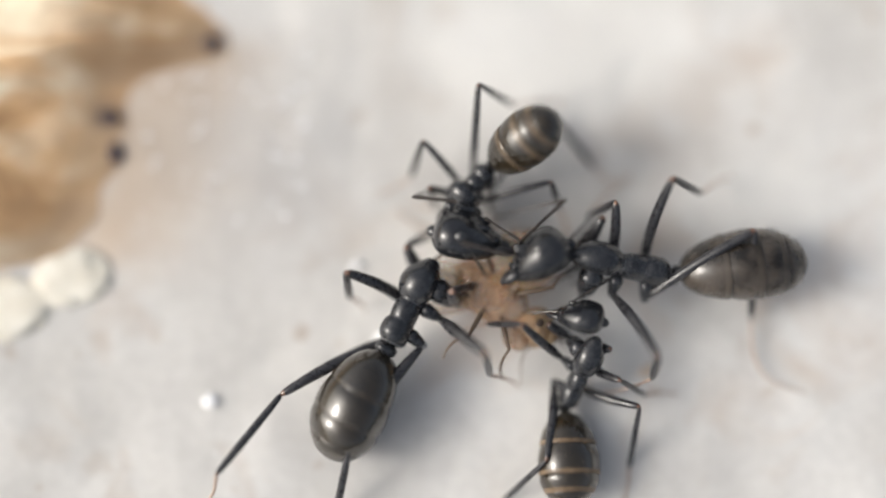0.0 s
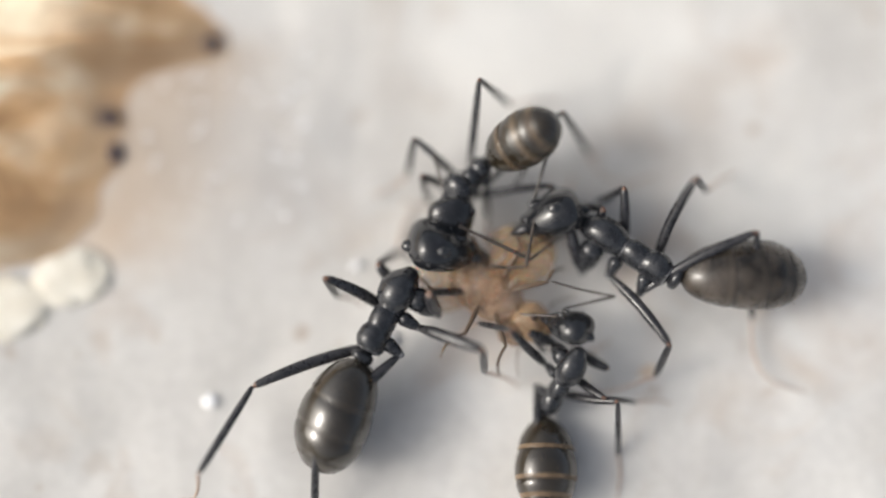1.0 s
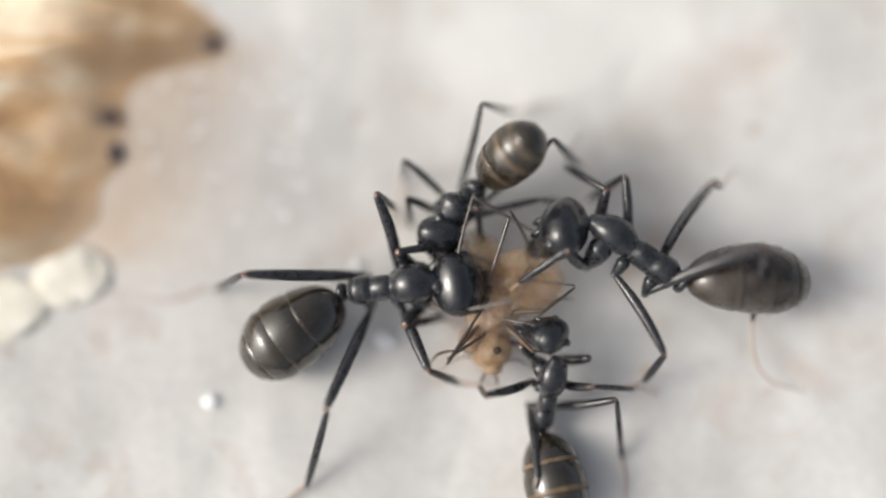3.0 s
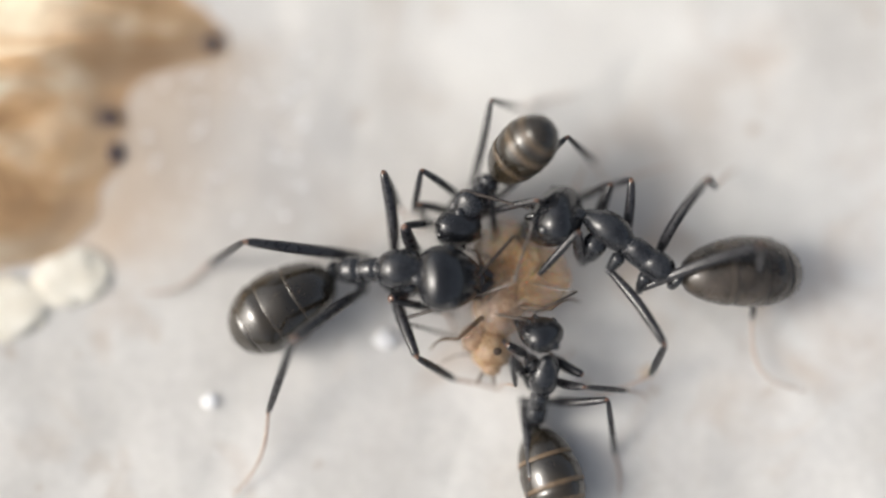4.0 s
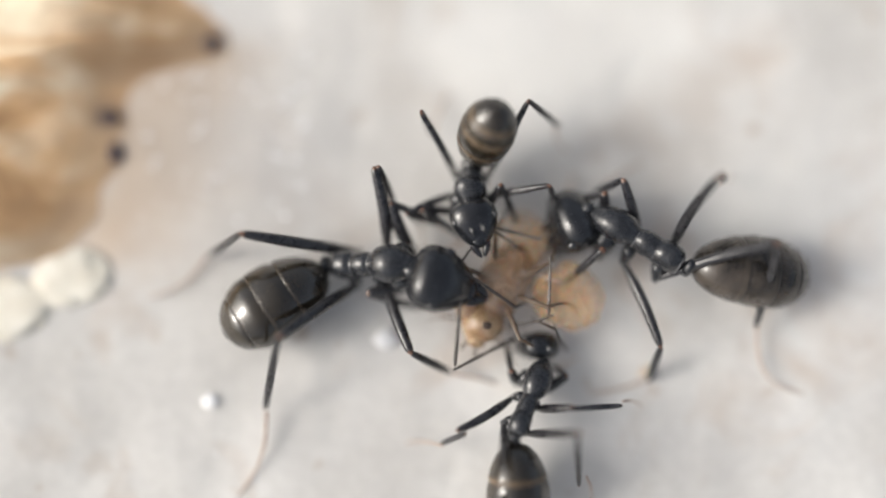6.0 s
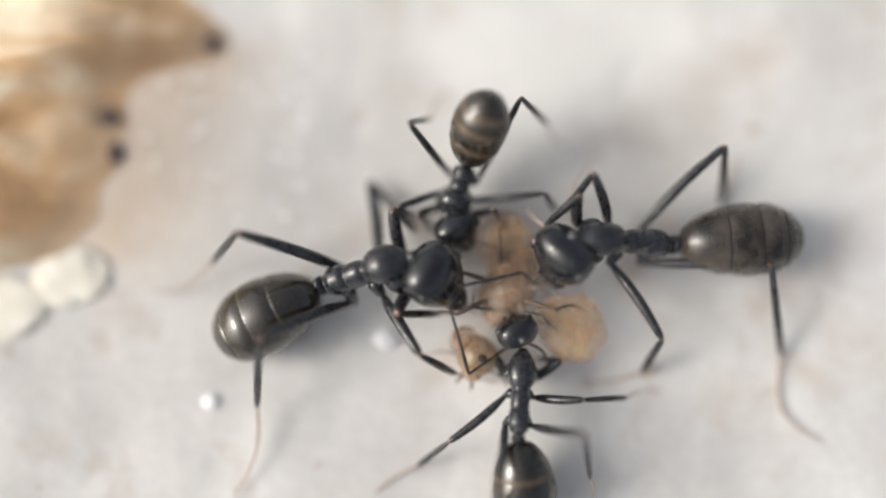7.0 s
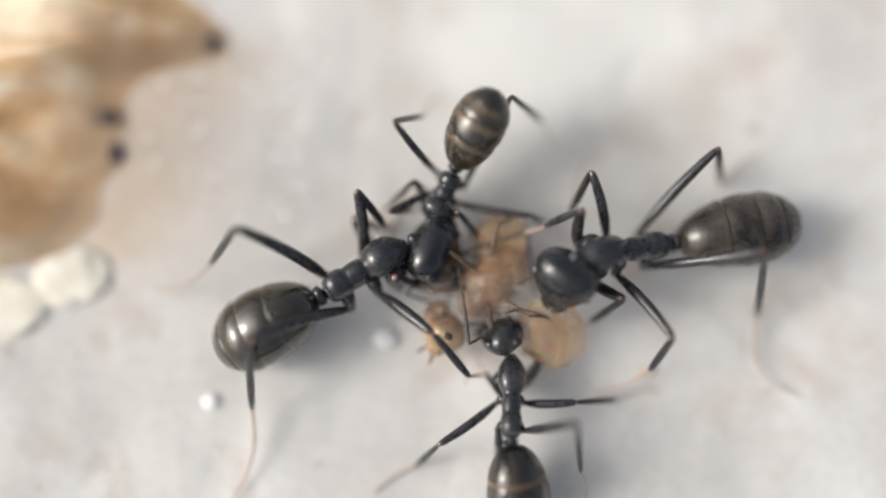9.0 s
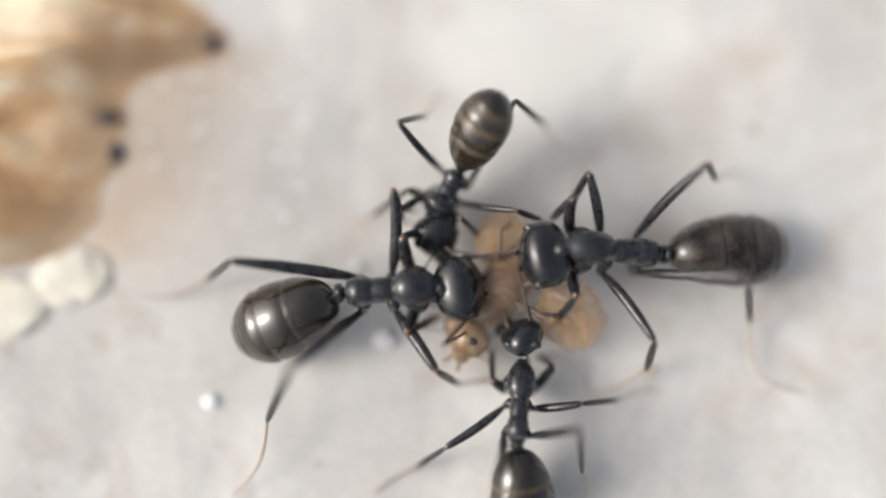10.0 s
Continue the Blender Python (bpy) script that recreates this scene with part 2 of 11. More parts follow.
def egg(length, profile, steps=22, x0=0.0):
    """Rings of a body of that length: profile gives (half width, half height, centre z) at u in 0..1."""
    out = []
    for i in range(steps + 1):
        u = 0.5 - 0.5 * math.cos(math.pi * (0.03 + 0.94 * i / steps))
        w, h, z = profile(u)
        out.append((x0 + u * length, 0, z, w, h))
    return out


def shape(u, keys):
    """A smooth curve through rows (u, values...), with no overshoot."""
    last = len(keys) - 1
    for i in range(last):
        a, b = keys[i], keys[i + 1]
        if u <= b[0] or i == last - 1:
            h = b[0] - a[0]
            f = min(1.0, max(0.0, (u - a[0]) / h))
            before, after = keys[max(0, i - 1)], keys[min(last, i + 2)]
            out = []
            for k in range(1, len(a)):
                d = (b[k] - a[k]) / h
                d0 = (a[k] - before[k]) / (a[0] - before[0]) if i > 0 else d
                d1 = (after[k] - b[k]) / (after[0] - b[0]) if i + 1 < last else d
                m0 = 2 * d0 * d / (d0 + d) if d0 * d > 0 else 0.0
                m1 = 2 * d1 * d / (d1 + d) if d1 * d > 0 else 0.0
                if i == 0:
                    m0 = 1.5 * d
                if i == last - 1:
                    m1 = 1.5 * d
                f2, f3 = f * f, f * f * f
                out.append((2 * f3 - 3 * f2 + 1) * a[k] + (f3 - 2 * f2 + f) * h * m0 + (3 * f2 - 2 * f3) * b[k] + (f3 - f2) * h * m1)
            return out


def lump(radius, sub, squash, rough, freq, seed, octaves=4):
    """An uneven rounded lump, mm."""
    bm = bmesh.new()
    bmesh.ops.create_icosphere(bm, subdivisions=sub, radius=1)
    off = Vector((seed * 7.3, seed * 3.1, seed * 1.7))
    for v in bm.verts:
        d = 1 + rough * noise.fractal(v.co * freq + off, 0.6, 2.2, octaves)
        v.co = Vector((v.co.x * squash[0], v.co.y * squash[1], v.co.z * squash[2])) * d * radius * mm
    verts = [v.co.copy() for v in bm.verts]
    faces = [[v.index for v in f.verts] for f in bm.faces]
    bm.free()
    return verts, faces


# ---- ground ----
def make_floor():
    def axis(fine, n):
        inner = [fine * (2 * i / n - 1) for i in range(n + 1)]
        outer = [fine * 1.5 ** k for k in range(1, 6)]
        return [-v for v in reversed(outer)] + inner + outer
    xs, ys = axis(17.0, 150), axis(13.0, 120)
    verts = []
    for y in ys:
        for x in xs:
            p = Vector((x, y, 0))
            h = 0.09 * noise.fractal(p * 0.22, 0.7, 2.0, 4) + 0.012 * noise.fractal(p * 1.7, 0.8, 2.1, 3)
            fade = max(0.0, 1 - max(abs(x) / 17 - 1, abs(y) / 13 - 1, 0) * 0.3)
            verts.append((x * mm, y * mm, (h * fade - 0.03) * mm))
    nx = len(xs)
    faces = [(j * nx + i, j * nx + i + 1, (j + 1) * nx + i + 1, (j + 1) * nx + i)
             for j in range(len(ys) - 1) for i in range(nx - 1)]
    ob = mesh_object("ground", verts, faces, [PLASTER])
    return tagged(ob, "off-white plaster nest floor with faint brown stains", "floor", kind="structure")


make_floor()


# ---- wood piece and crumbs ----
def make_wood():
    """One split chunk: long fibres along x, a ragged edge towards +x, its outline shaped to fit the camera's view."""
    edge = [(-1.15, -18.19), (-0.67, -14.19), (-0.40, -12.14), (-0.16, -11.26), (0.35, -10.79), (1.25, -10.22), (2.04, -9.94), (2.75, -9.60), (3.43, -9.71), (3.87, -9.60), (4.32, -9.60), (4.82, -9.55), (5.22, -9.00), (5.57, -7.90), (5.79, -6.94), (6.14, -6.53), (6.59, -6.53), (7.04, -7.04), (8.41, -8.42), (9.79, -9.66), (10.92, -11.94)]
    root = new("wood_piece")
    base = Vector((-12.0, 3.0, 0.0))
    root.location = base * mm
    tagged(root, "golden brown splintered wood chunk with charred dark knots on the plaster", "wood piece")
    ny, nx = 110, 46
    under = ((0.12, -0.06), (0.20, -0.15))
    verts = []
    for j in range(ny + 1):
        y = -1.15 + 12.06 * j / ny
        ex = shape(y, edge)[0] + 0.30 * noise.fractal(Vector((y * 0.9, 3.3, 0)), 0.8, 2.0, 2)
        side = min(1.0, (y - (-1.15)) / 1.3, (10.92 - y) / 1.3)
        side = math.sqrt(max(0.0, 1 - (1 - side) ** 2.0))
        for i in range(nx + 1):
            u = 1 - (1 - i / nx) ** 1.7
            x = -19 + (ex + 19) * u
            near = min(1.0, max(0.0, ex - x) / 4.2)
            top = 1.3 + 0.25 * noise.fractal(Vector((x * 0.25, y * 1.1, 7)), 0.7, 2.1, 5) + 0.08 * math.sin(y * 2.3 + 0.3 * x)
            z = top * (0.005 + 0.995 * near ** 1.5 * (1.9 - 0.9 * near)) * side
            verts.append((Vector((x, y, z)) - base) * mm)
        for dx, k in under:
            dx += 0.12 * noise.noise(Vector((y * 3, k * 9, 1)))
            verts.append((Vector((ex + dx, y, top * k * side)) - base) * mm)
    n = nx + 1 + len(under)
    faces = [(j * n + i, j * n + i + 1, (j + 1) * n + i + 1, (j + 1) * n + i) for j in range(ny) for i in range(n - 1)]
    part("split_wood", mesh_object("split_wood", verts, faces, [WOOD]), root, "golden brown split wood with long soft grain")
    for i, (x, y, rx, ry) in enumerate(((5.0, 3.26, 0.24, 0.34), (1.95, 0.97, 0.40, 0.20), (2.22, -0.12, 0.22, 0.32))):
        verts, faces = lump(1, 4, (rx, ry, 0.16), 0.25, 1.6, 40 + i)
        knot = part("knot", mesh_object("knot", verts, faces, [CHAR]), root, "charred black knot")
        knot.location = Vector((x, y, (0.03, 0.06, 0.03)[i])) * mm
    return root


make_wood()


def make_crumb(x, y, r, seed, label):
    verts, faces = lump(r, 4, (1.18, 0.95, 0.12), 0.26, 1.5, seed, 3)
    ob = mesh_object("crumb", verts, faces, [CRUMB])
    ob.location = (x * mm, y * mm, -0.01 * mm)
    return tagged(ob, label, "crumb", group="crumbs beside the wood")


make_crumb(-10.95, -0.85, 0.92, 4, "creamy white crumb beside the wood piece")
make_crumb(-12.65, -1.75, 0.95, 9, "bright white crumb beside the wood piece")


def make_specks():
    rng = random.Random(5)
    spots = [(-6.75, -4.46, 0.23), (-2.56, -0.50, 0.14), (-1.67, -2.66, 0.32)]
    for i in range(60):
        spots.append((rng.uniform(-9.0, -4.0), rng.uniform(0.8, 6.4), rng.uniform(0.04, 0.10)))
    for i in range(26):
        spots.append((rng.uniform(-11, 12), rng.uniform(-6.5, 7.5), rng.uniform(0.03, 0.06)))
    for i, (x, y, r) in enumerate(spots):
        verts, faces = lump(r, 2, (1.1, 0.9, 0.3), 0.3, 1.6, i)
        ob = mesh_object("dust_grain", verts, faces, [DUST])
        ob.location = (x * mm, y * mm, (r * 0.2 - 0.01) * mm)
        tagged(ob, "fine white dust grain on the plaster", "dust", group="dust grains on the floor")


make_specks()


def make_flake(x, y):
    """A thin curled husk flake."""
    verts, faces = lump(1, 3, (0.26, 0.17, 0.035), 0.35, 1.8, 31, 3)
    verts = [(v[0], v[1], v[2] + 60.0 * v[0] * v[0]) for v in verts]
    low = min(v[2] for v in verts)
    ob = mesh_object("husk_flake", [(v[0], v[1], v[2] - low) for v in verts], faces, [HUSK])
    ob.matrix_world = pose(x * mm, y * mm, -0.00004, 0, 0, 25)
    return tagged(ob, "thin tan husk flake lying on the plaster", "flake")


make_flake(6.00, -3.59)


# ---- ants ----
def limb(name, length, radii, mat, bend=0.0, seg=10, side=0.0, ends=None):
    """A leg or feeler piece along x: radii rows (u, radius), mm. ends: a second material for the last bit at each end."""
    rings = []
    for i in range(21):
        u = 0.5 - 0.5 * math.cos(math.pi * i / 20)
        r = shape(u, radii)[0]
        rings.append((u * length, side * math.sin(math.pi * u), bend * math.sin(math.pi * u), r, r))
    verts, faces = loft(rings, seg)
    if ends is None:
        return mesh_object(name, verts, faces, [mat])
    index = [1 if f // seg < 1 or f // seg >= 18 else 0 for f in range(len(faces))]
    return mesh_object(name, verts, faces, [mat, ends], index)


def sphere_part(name, centre, radii, mat, parent, label="", seed=0, rough=0.0):
    verts, faces = lump(1, 3, radii, rough, 1.5, seed)
    ob = part(name, mesh_object(name, verts, faces, [mat]), parent, label)
    ob.location = Vector(centre) * mm
    return ob


def make_ant(spec, label, category="ant", group="black ants round the prey"):
    """spec: lengths in mm. Gives the root and its parts by key."""
    s, lm, lh, lg = spec["s"], spec["NW"], spec["NH"], spec["WG"]
    root = tagged(new("ant"), label, category, group)
    parts = {}
    h = lm / 2
    # mesosoma: rounded pronotum, narrow waist, propodeum
    keys = [(0, 0.18, 0.20, -0.06), (0.025, 0.30, 0.34, -0.03), (0.06, 0.37, 0.42, 0.0), (0.13, 0.41, 0.47, 0.03), (0.22, 0.40, 0.45, 0.03), (0.255, 0.38, 0.42, 0.01), (0.28, 0.345, 0.385, -0.01), (0.31, 0.355, 0.40, 0.0),
            (0.38, 0.36, 0.41, 0.01), (0.45, 0.355, 0.41, 0.01), (0.495, 0.33, 0.37, -0.02), (0.55, 0.45, 0.46, 0.02), (0.62, 0.55, 0.53, 0.05), (0.71, 0.59, 0.55, 0.06), (0.80, 0.555, 0.51, 0.04),
            (0.88, 0.45, 0.41, -0.01), (0.94, 0.31, 0.29, -0.06), (0.98, 0.22, 0.21, -0.09), (1, 0.16, 0.15, -0.10)]
    def prof(u):
        w, hh, z = shape(u, keys)
        slim = 1 - (1 - spec.get("chest", 1.0)) * min(1.0, max(0.0, (u - 0.40) / 0.15))
        return w * s * slim, hh * s * slim, z * s
    verts, faces = loft(egg(lm, prof, 60, -h), 28, flat=0.16)
    thorax = part("mesosoma", mesh_object("mesosoma", verts, faces, [BLACK]), root)
    for u in (0.03, 0.278, 0.49):
        w, hh, z = prof(u)
        rings = [((u - 0.5) * lm + d * s, 0, z, w * k, hh * k) for d, k in ((-0.032, 0.97), (-0.018, 1.012), (0.018, 1.012), (0.032, 0.97))]
        verts, faces = loft(rings, 28, flat=0.16)
        part("suture", mesh_object("suture", verts, faces, [SEAM]), thorax, "pale seam between the plates")
    # petiole
    verts, faces = loft([(-h - 0.34 * s, 0, -0.08 * s, 0.07 * s, 0.08 * s), (-h - 0.29 * s, 0, 0.0, 0.22 * s, 0.28 * s), (-h - 0.23 * s, 0, 0.05 * s, 0.27 * s, 0.36 * s),
                         (-h - 0.10 * s, 0, 0.05 * s, 0.27 * s, 0.36 * s), (-h - 0.05 * s, 0, 0.0, 0.20 * s, 0.24 * s), (-h - 0.01 * s, 0, -0.05 * s, 0.12 * s, 0.14 * s), (-h + 0.08 * s, 0, -0.06 * s, 0.10 * s, 0.10 * s)], 14)
    part("petiole", mesh_object("petiole", verts, faces, [BLACK]), root)
    # head along +x from the neck
    hk = [(0, 0.15, 0.12, -0.03), (0.03, 0.36, 0.26, 0.0), (0.08, 0.53, 0.38, 0.03), (0.17, 0.65, 0.48, 0.05), (0.30, 0.70, 0.52, 0.05), (0.46, 0.685, 0.51, 0.03),
          (0.62, 0.60, 0.45, -0.01), (0.76, 0.48, 0.36, -0.05), (0.88, 0.34, 0.25, -0.09), (0.96, 0.20, 0.15, -0.11), (1, 0.10, 0.08, -0.12)]
    hl = lh * 0.90
    def hprof(u):
        w, hh, z = shape(u, hk)
        k = spec.get("headw", 1.0) * s
        return w * k, hh * 0.94 * k, z * k
    back = 0.03 * s
    verts, faces = loft(egg(hl + back, hprof, 34, -back), 24, flat=0.22)
    head = part("head", mesh_object("head", verts, faces, [HEADM]), root)
    parts["head"] = head
    k = spec.get("headw", 1.0) * s
    verts, faces = loft([(-0.22 * s, 0, -0.04 * s, 0.06 * s, 0.06 * s), (-0.14 * s, 0, -0.03 * s, 0.15 * s, 0.14 * s), (0.0, 0, -0.02 * s, 0.22 * s, 0.2 * s), (0.12 * s, 0, 0, 0.2 * s, 0.18 * s)], 14)
    part("neck", mesh_object("neck", verts, faces, [BLACK]), head)
    for side in (1, -1):
        sphere_part("eye", (hl * 0.42, side * 0.60 * k, 0.24 * k), (0.15 * k, 0.09 * k, 0.12 * k), EYEM, head, "black compound eye")
        sphere_part("frontal_lobe", (hl * 0.66, side * 0.17 * k, 0.34 * k), (0.20 * k, 0.07 * k, 0.08 * k), HEADM, head)
        md = [(0, 0.10), (0.3, 0.13), (0.7, 0.10), (1, 0.03)]
        ob = part("mandible", limb("mandible", lh * 0.30, [(u, r * k * 0.85) for u, r in md], LEGM, 0, 8), head, "dark toothed mandible")
        ob.matrix_local = pose(hl * 0.90 * mm, side * 0.24 * k * mm, -0.10 * k * mm, 0, 10, -side * 26)
    sphere_part("clypeus", (hl * 0.86, 0, 0.06 * k), (0.17 * k, 0.24 * k, 0.10 * k), HEADM, head)
    # gaster along +x from the waist; overlapping tergites
    gk = [(0, 0.08, 0.08), (0.07, 0.09, 0.09), (0.095, 0.32, 0.30), (0.14, 0.51, 0.47), (0.21, 0.69, 0.63), (0.32, 0.85, 0.77), (0.45, 0.955, 0.86), (0.58, 1.0, 0.89),
          (0.71, 0.98, 0.87), (0.83, 0.84, 0.75), (0.92, 0.62, 0.56), (0.97, 0.39, 0.36), (0.99, 0.22, 0.21), (1, 0.05, 0.05)]
    gw = spec["gw"]
    def gprof(u):
        w, hh = shape(u, gk)
        return w * gw, hh * gw, 0.12 * gw * math.sin(math.pi * u)
    gaster = None
    cuts = spec["cuts"]
    margin = {6: BROWNBAND, 5: DUSTBAND, 4: BAND}.get(spec["band"], FAINT)
    edge = spec["edge"]
    for i, (a, b) in enumerate(zip(cuts, cuts[1:])):
        last = i == len(cuts) - 2
        start = 0.0 if i == 0 else a - 0.05
        at_u = [start + (b - start) * (1 - (1 - j / 18) ** 1.3) for j in range(19)]
        if not last:
            at_u = [u for u in at_u if u < b - edge - 0.004] + [b - edge, b - 0.6 * edge, b - 0.25 * edge, b]
        rings = []
        for u in at_u:
            w, hh, z = gprof(min(u, 0.997))
            rise = min(1.0, max(0.0, (u - a) / (b - a)))
            lift = 1.0 if i == 0 else 0.94 if u < a else 0.945 + 0.055 * math.sin(0.5 * math.pi * min(1.0, rise * 2.2))
            rings.append((u * lg, 0, z, w * lift, hh * lift))
        if not last:
            # rounded rear lip, turned in over the next plate
            w, hh, z = gprof(b)
            rings += [((b + 0.006) * lg, 0, z, w * 0.985, hh * 0.985), ((b + 0.004) * lg, 0, z, w * 0.93, hh * 0.93)]
        verts, faces = loft(rings, 36, 0.0, (i == 0, last))
        rows = len(rings) - 1
        index = [1 if not last and i < 3 and rows - 5 <= f // 36 < rows else 0 for f in range(len(faces))]
        ob = mesh_object("tergite", verts, faces, [DUSTY if spec["dusty"] else GASTER, margin], index)
        if gaster is None:
            gaster = part("gaster", ob, root, "dark glossy gaster with paler segment margins")
            parts["gaster"] = gaster
        else:
            part("tergite", ob, gaster, "dark glossy plate with a pale rear margin")
    # fine hairs on the gaster, one bundle
    rng = random.Random(int(lg * 1000))
    hv, hf = [], []
    for i in range(220 if spec["dusty"] else 60):
        u, a = rng.uniform(0.22, 0.95), rng.uniform(0, 2 * math.pi)
        w, hh, z = gprof(u)
        p = Vector((u * lg, w * math.cos(a), z + hh * math.sin(a)))
        d = Vector((0.75, math.cos(a) * 0.55, math.sin(a) * 0.55)).normalized() * rng.uniform(0.10, 0.2)
        q = Vector((-d.y, d.x, 0.02)).normalized() * 0.005
        b0 = len(hv)
        hv += [(p - q) * mm, (p + q) * mm, (p + d) * mm, (p + Vector((0, 0, 0.008))) * mm]
        hf += [(b0, b0 + 1, b0 + 2), (b0 + 1, b0 + 3, b0 + 2), (b0 + 3, b0, b0 + 2)]
    tagged(part("hairs", mesh_object("hairs", hv, hf, [BAND]), gaster, "short pale hairs"), kind="stuff")
    # coxae and legs
    for leg in ("fl", "fr", "ml", "mr", "hl", "hr"):
        base, tip, r = spec["coxa"][leg]
        base, tip = Vector(base), Vector(tip)
        d = tip - base
        ob = part("coxa", limb("coxa", d.length * 1.04, [(0, 0.10 * s), (0.25, r * s), (0.6, r * 0.85 * s), (0.9, 0.13 * s), (1, 0.08 * s)], BLACK, 0, 14), root)
        ob.matrix_local = Matrix.Translation(base * mm) @ d.to_track_quat("X", "Z").to_matrix().to_4x4()
        sphere_part("trochanter", tip, (0.12 * s, 0.12 * s, 0.12 * s), SEAM, root, "greyish joint of the leg")
        f, t, q = spec["legs"][leg]
        fr = spec["fem"] * (1.15 if leg[0] == "f" else 1.0)
        parts[leg + "1"] = part("femur", limb("femur", f, [(0, 0.05 * s), (0.05, 0.10 * s), (0.15, fr * 0.8), (0.32, fr), (0.60, fr * 0.98), (0.82, fr * 0.85), (0.95, fr * 0.70), (1, fr * 0.3)], LEGM, 0.04 * f, 12, 0, KNEE), root)
        parts[leg + "2"] = part("tibia", limb("tibia", t, [(0, 0.05 * s), (0.05, 0.085 * s), (0.3, 0.112 * s), (0.6, 0.118 * s), (0.9, 0.095 * s), (1, 0.05 * s)], LEGM, 0, 10, 0, KNEE), root)
        parts[leg + "3"] = part("tarsus", limb("tarsus", q, [(0, 0.050 * s), (0.4, 0.045 * s), (0.46, 0.032 * s), (0.5, 0.041 * s), (0.62, 0.029 * s), (0.66, 0.036 * s), (0.9, 0.029 * s), (1, 0.012 * s)], TARSM, 0.0, 8, spec["bend"].get(leg, 0.08)), root, "thin reddish brown jointed tarsus")
    for side in ("al", "ar"):
        e, f = spec["feelers"][side]
        parts[side + "1"] = part("antenna_scape", limb("antenna_scape", e, [(0, 0.06 * s), (0.1, 0.04 * s), (0.9, 0.055 * s), (1, 0.035 * s)], ANTM, 0, 8), root)
        beads = [(i / 22, (0.040 if i % 2 else 0.050) * s * (0.85 + 0.3 * i / 22)) for i in range(22)] + [(1, 0.015 * s)]
        parts[side + "2"] = part("antenna_funiculus", limb("antenna_funiculus", f, beads, ANTM, 0.05 * s, 8), root)
    return root, parts


# ---- prey ----
def make_prey():
    root = tagged(new("prey_insect"), "pale orange-brown soft insect held between the black ants", "insect")
    parts = {}
    verts, faces = lump(1, 4, (1.2, 0.75, 0.55), 0.14, 1.6, 21)
    part("thorax", mesh_object("thorax", verts, faces, [PALEBROWN]), root, "brownish thorax")
    verts, faces = lump(1, 4, (0.58, 0.60, 0.50), 0.10, 1.3, 2, 2)
    head = part("head", mesh_object("head", verts, faces, [PALEHEAD]), root, "rounded pale orange head")
    parts["head"] = head
    sphere_part("eye", (0.04, 0.12, 0.44), (0.12, 0.16, 0.09), PREYEYE, head, "dark brown oval eye")
    sphere_part("mouthpart", (0.50, 0.05, 0.0), (0.24, 0.30, 0.26), PALEHEAD, head, "", 4, 0.1)
    sphere_part("cheek", (-0.22, -0.52, 0.08), (0.44, 0.40, 0.36), PALEBROWN, head, "brownish cheek lobe", 6, 0.1)
    for side in (1, -1):
        ob = part("antenna", limb("antenna", 1.3, [(0, 0.028), (0.5, 0.022), (1, 0.012)], PALELEG, -0.22, 6, 0.25 * side), head, "thin pale curved antenna")
        ob.matrix_local = pose(0.36 * mm, side * 0.25 * mm, 0.22 * mm, 0, 18, side * 75)
        ob = part("palp", limb("palp", 0.4, [(0, 0.04), (0.7, 0.045), (1, 0.02)], PALELEG, 0.05, 6), head, "short pale palp")
        ob.matrix_local = pose(0.62 * mm, side * 0.12 * mm, -0.08 * mm, 0, 25, side * 20)
    verts, faces = lump(1, 4, (1.05, 0.95, 0.62), 0.14, 1.4, 8)
    parts["abdomen"] = part("abdomen", mesh_object("abdomen", verts, faces, [PALE]), root, "swollen translucent orange abdomen")
    verts, faces = lump(1, 4, (0.92, 0.85, 0.5), 0.09, 1.4, 12)
    parts["lobe"] = part("abdomen_lobe", mesh_object("abdomen_lobe", verts, faces, [PALE]), root, "pale tan rear abdomen lobe")
    for i, (x, y, turn, up) in enumerate(((0.6, 0.4, 48, 14), (0.2, 0.5, 95, 24), (-0.3, 0.45, 150, 10), (0.6, -0.4, -38, 16), (0.1, -0.5, -80, 28), (-0.4, -0.45, -150, 12))):
        f = part("leg", limb("leg", 1.05, [(0, 0.05), (0.4, 0.075), (1, 0.045)], PALELEG, 0.06, 8), root, "thin brownish bent leg")
        f.matrix_local = pose(x * mm, y * mm, 0.3 * mm, 0, -up, turn)
        t = part("shin", limb("shin", 1.15, [(0, 0.045), (0.5, 0.042), (1, 0.018)], PALELEG, 0.10, 8, 0.12 if y > 0 else -0.12), f)
        t.matrix_local = pose(1.03 * mm, 0, 0, 0, 58, 34 if y > 0 else -34)
    for side, turn, long in ((1, 8, 1.5), (-1, -16, 1.2)):
        rings = [(u * long, 0.12 * math.sin(5 * u) * side, 0.06 * math.sin(9 * u), 0.075 * math.sin(math.pi * min(1, u * 0.9 + 0.1)) ** 0.6 + 0.015, 0.012) for u in [i / 14 for i in range(15)]]
        verts, faces = loft(rings, 10)
        ob = part("wing", mesh_object("wing", verts, faces, [WINGM]), parts["abdomen"], "clear crumpled pale wing")
        ob.matrix_local = pose(-1.7 * mm, side * 0.22 * mm, 0.45 * mm, 0, -3, turn)
    return root, parts


PREY, PREY_PARTS = make_prey()


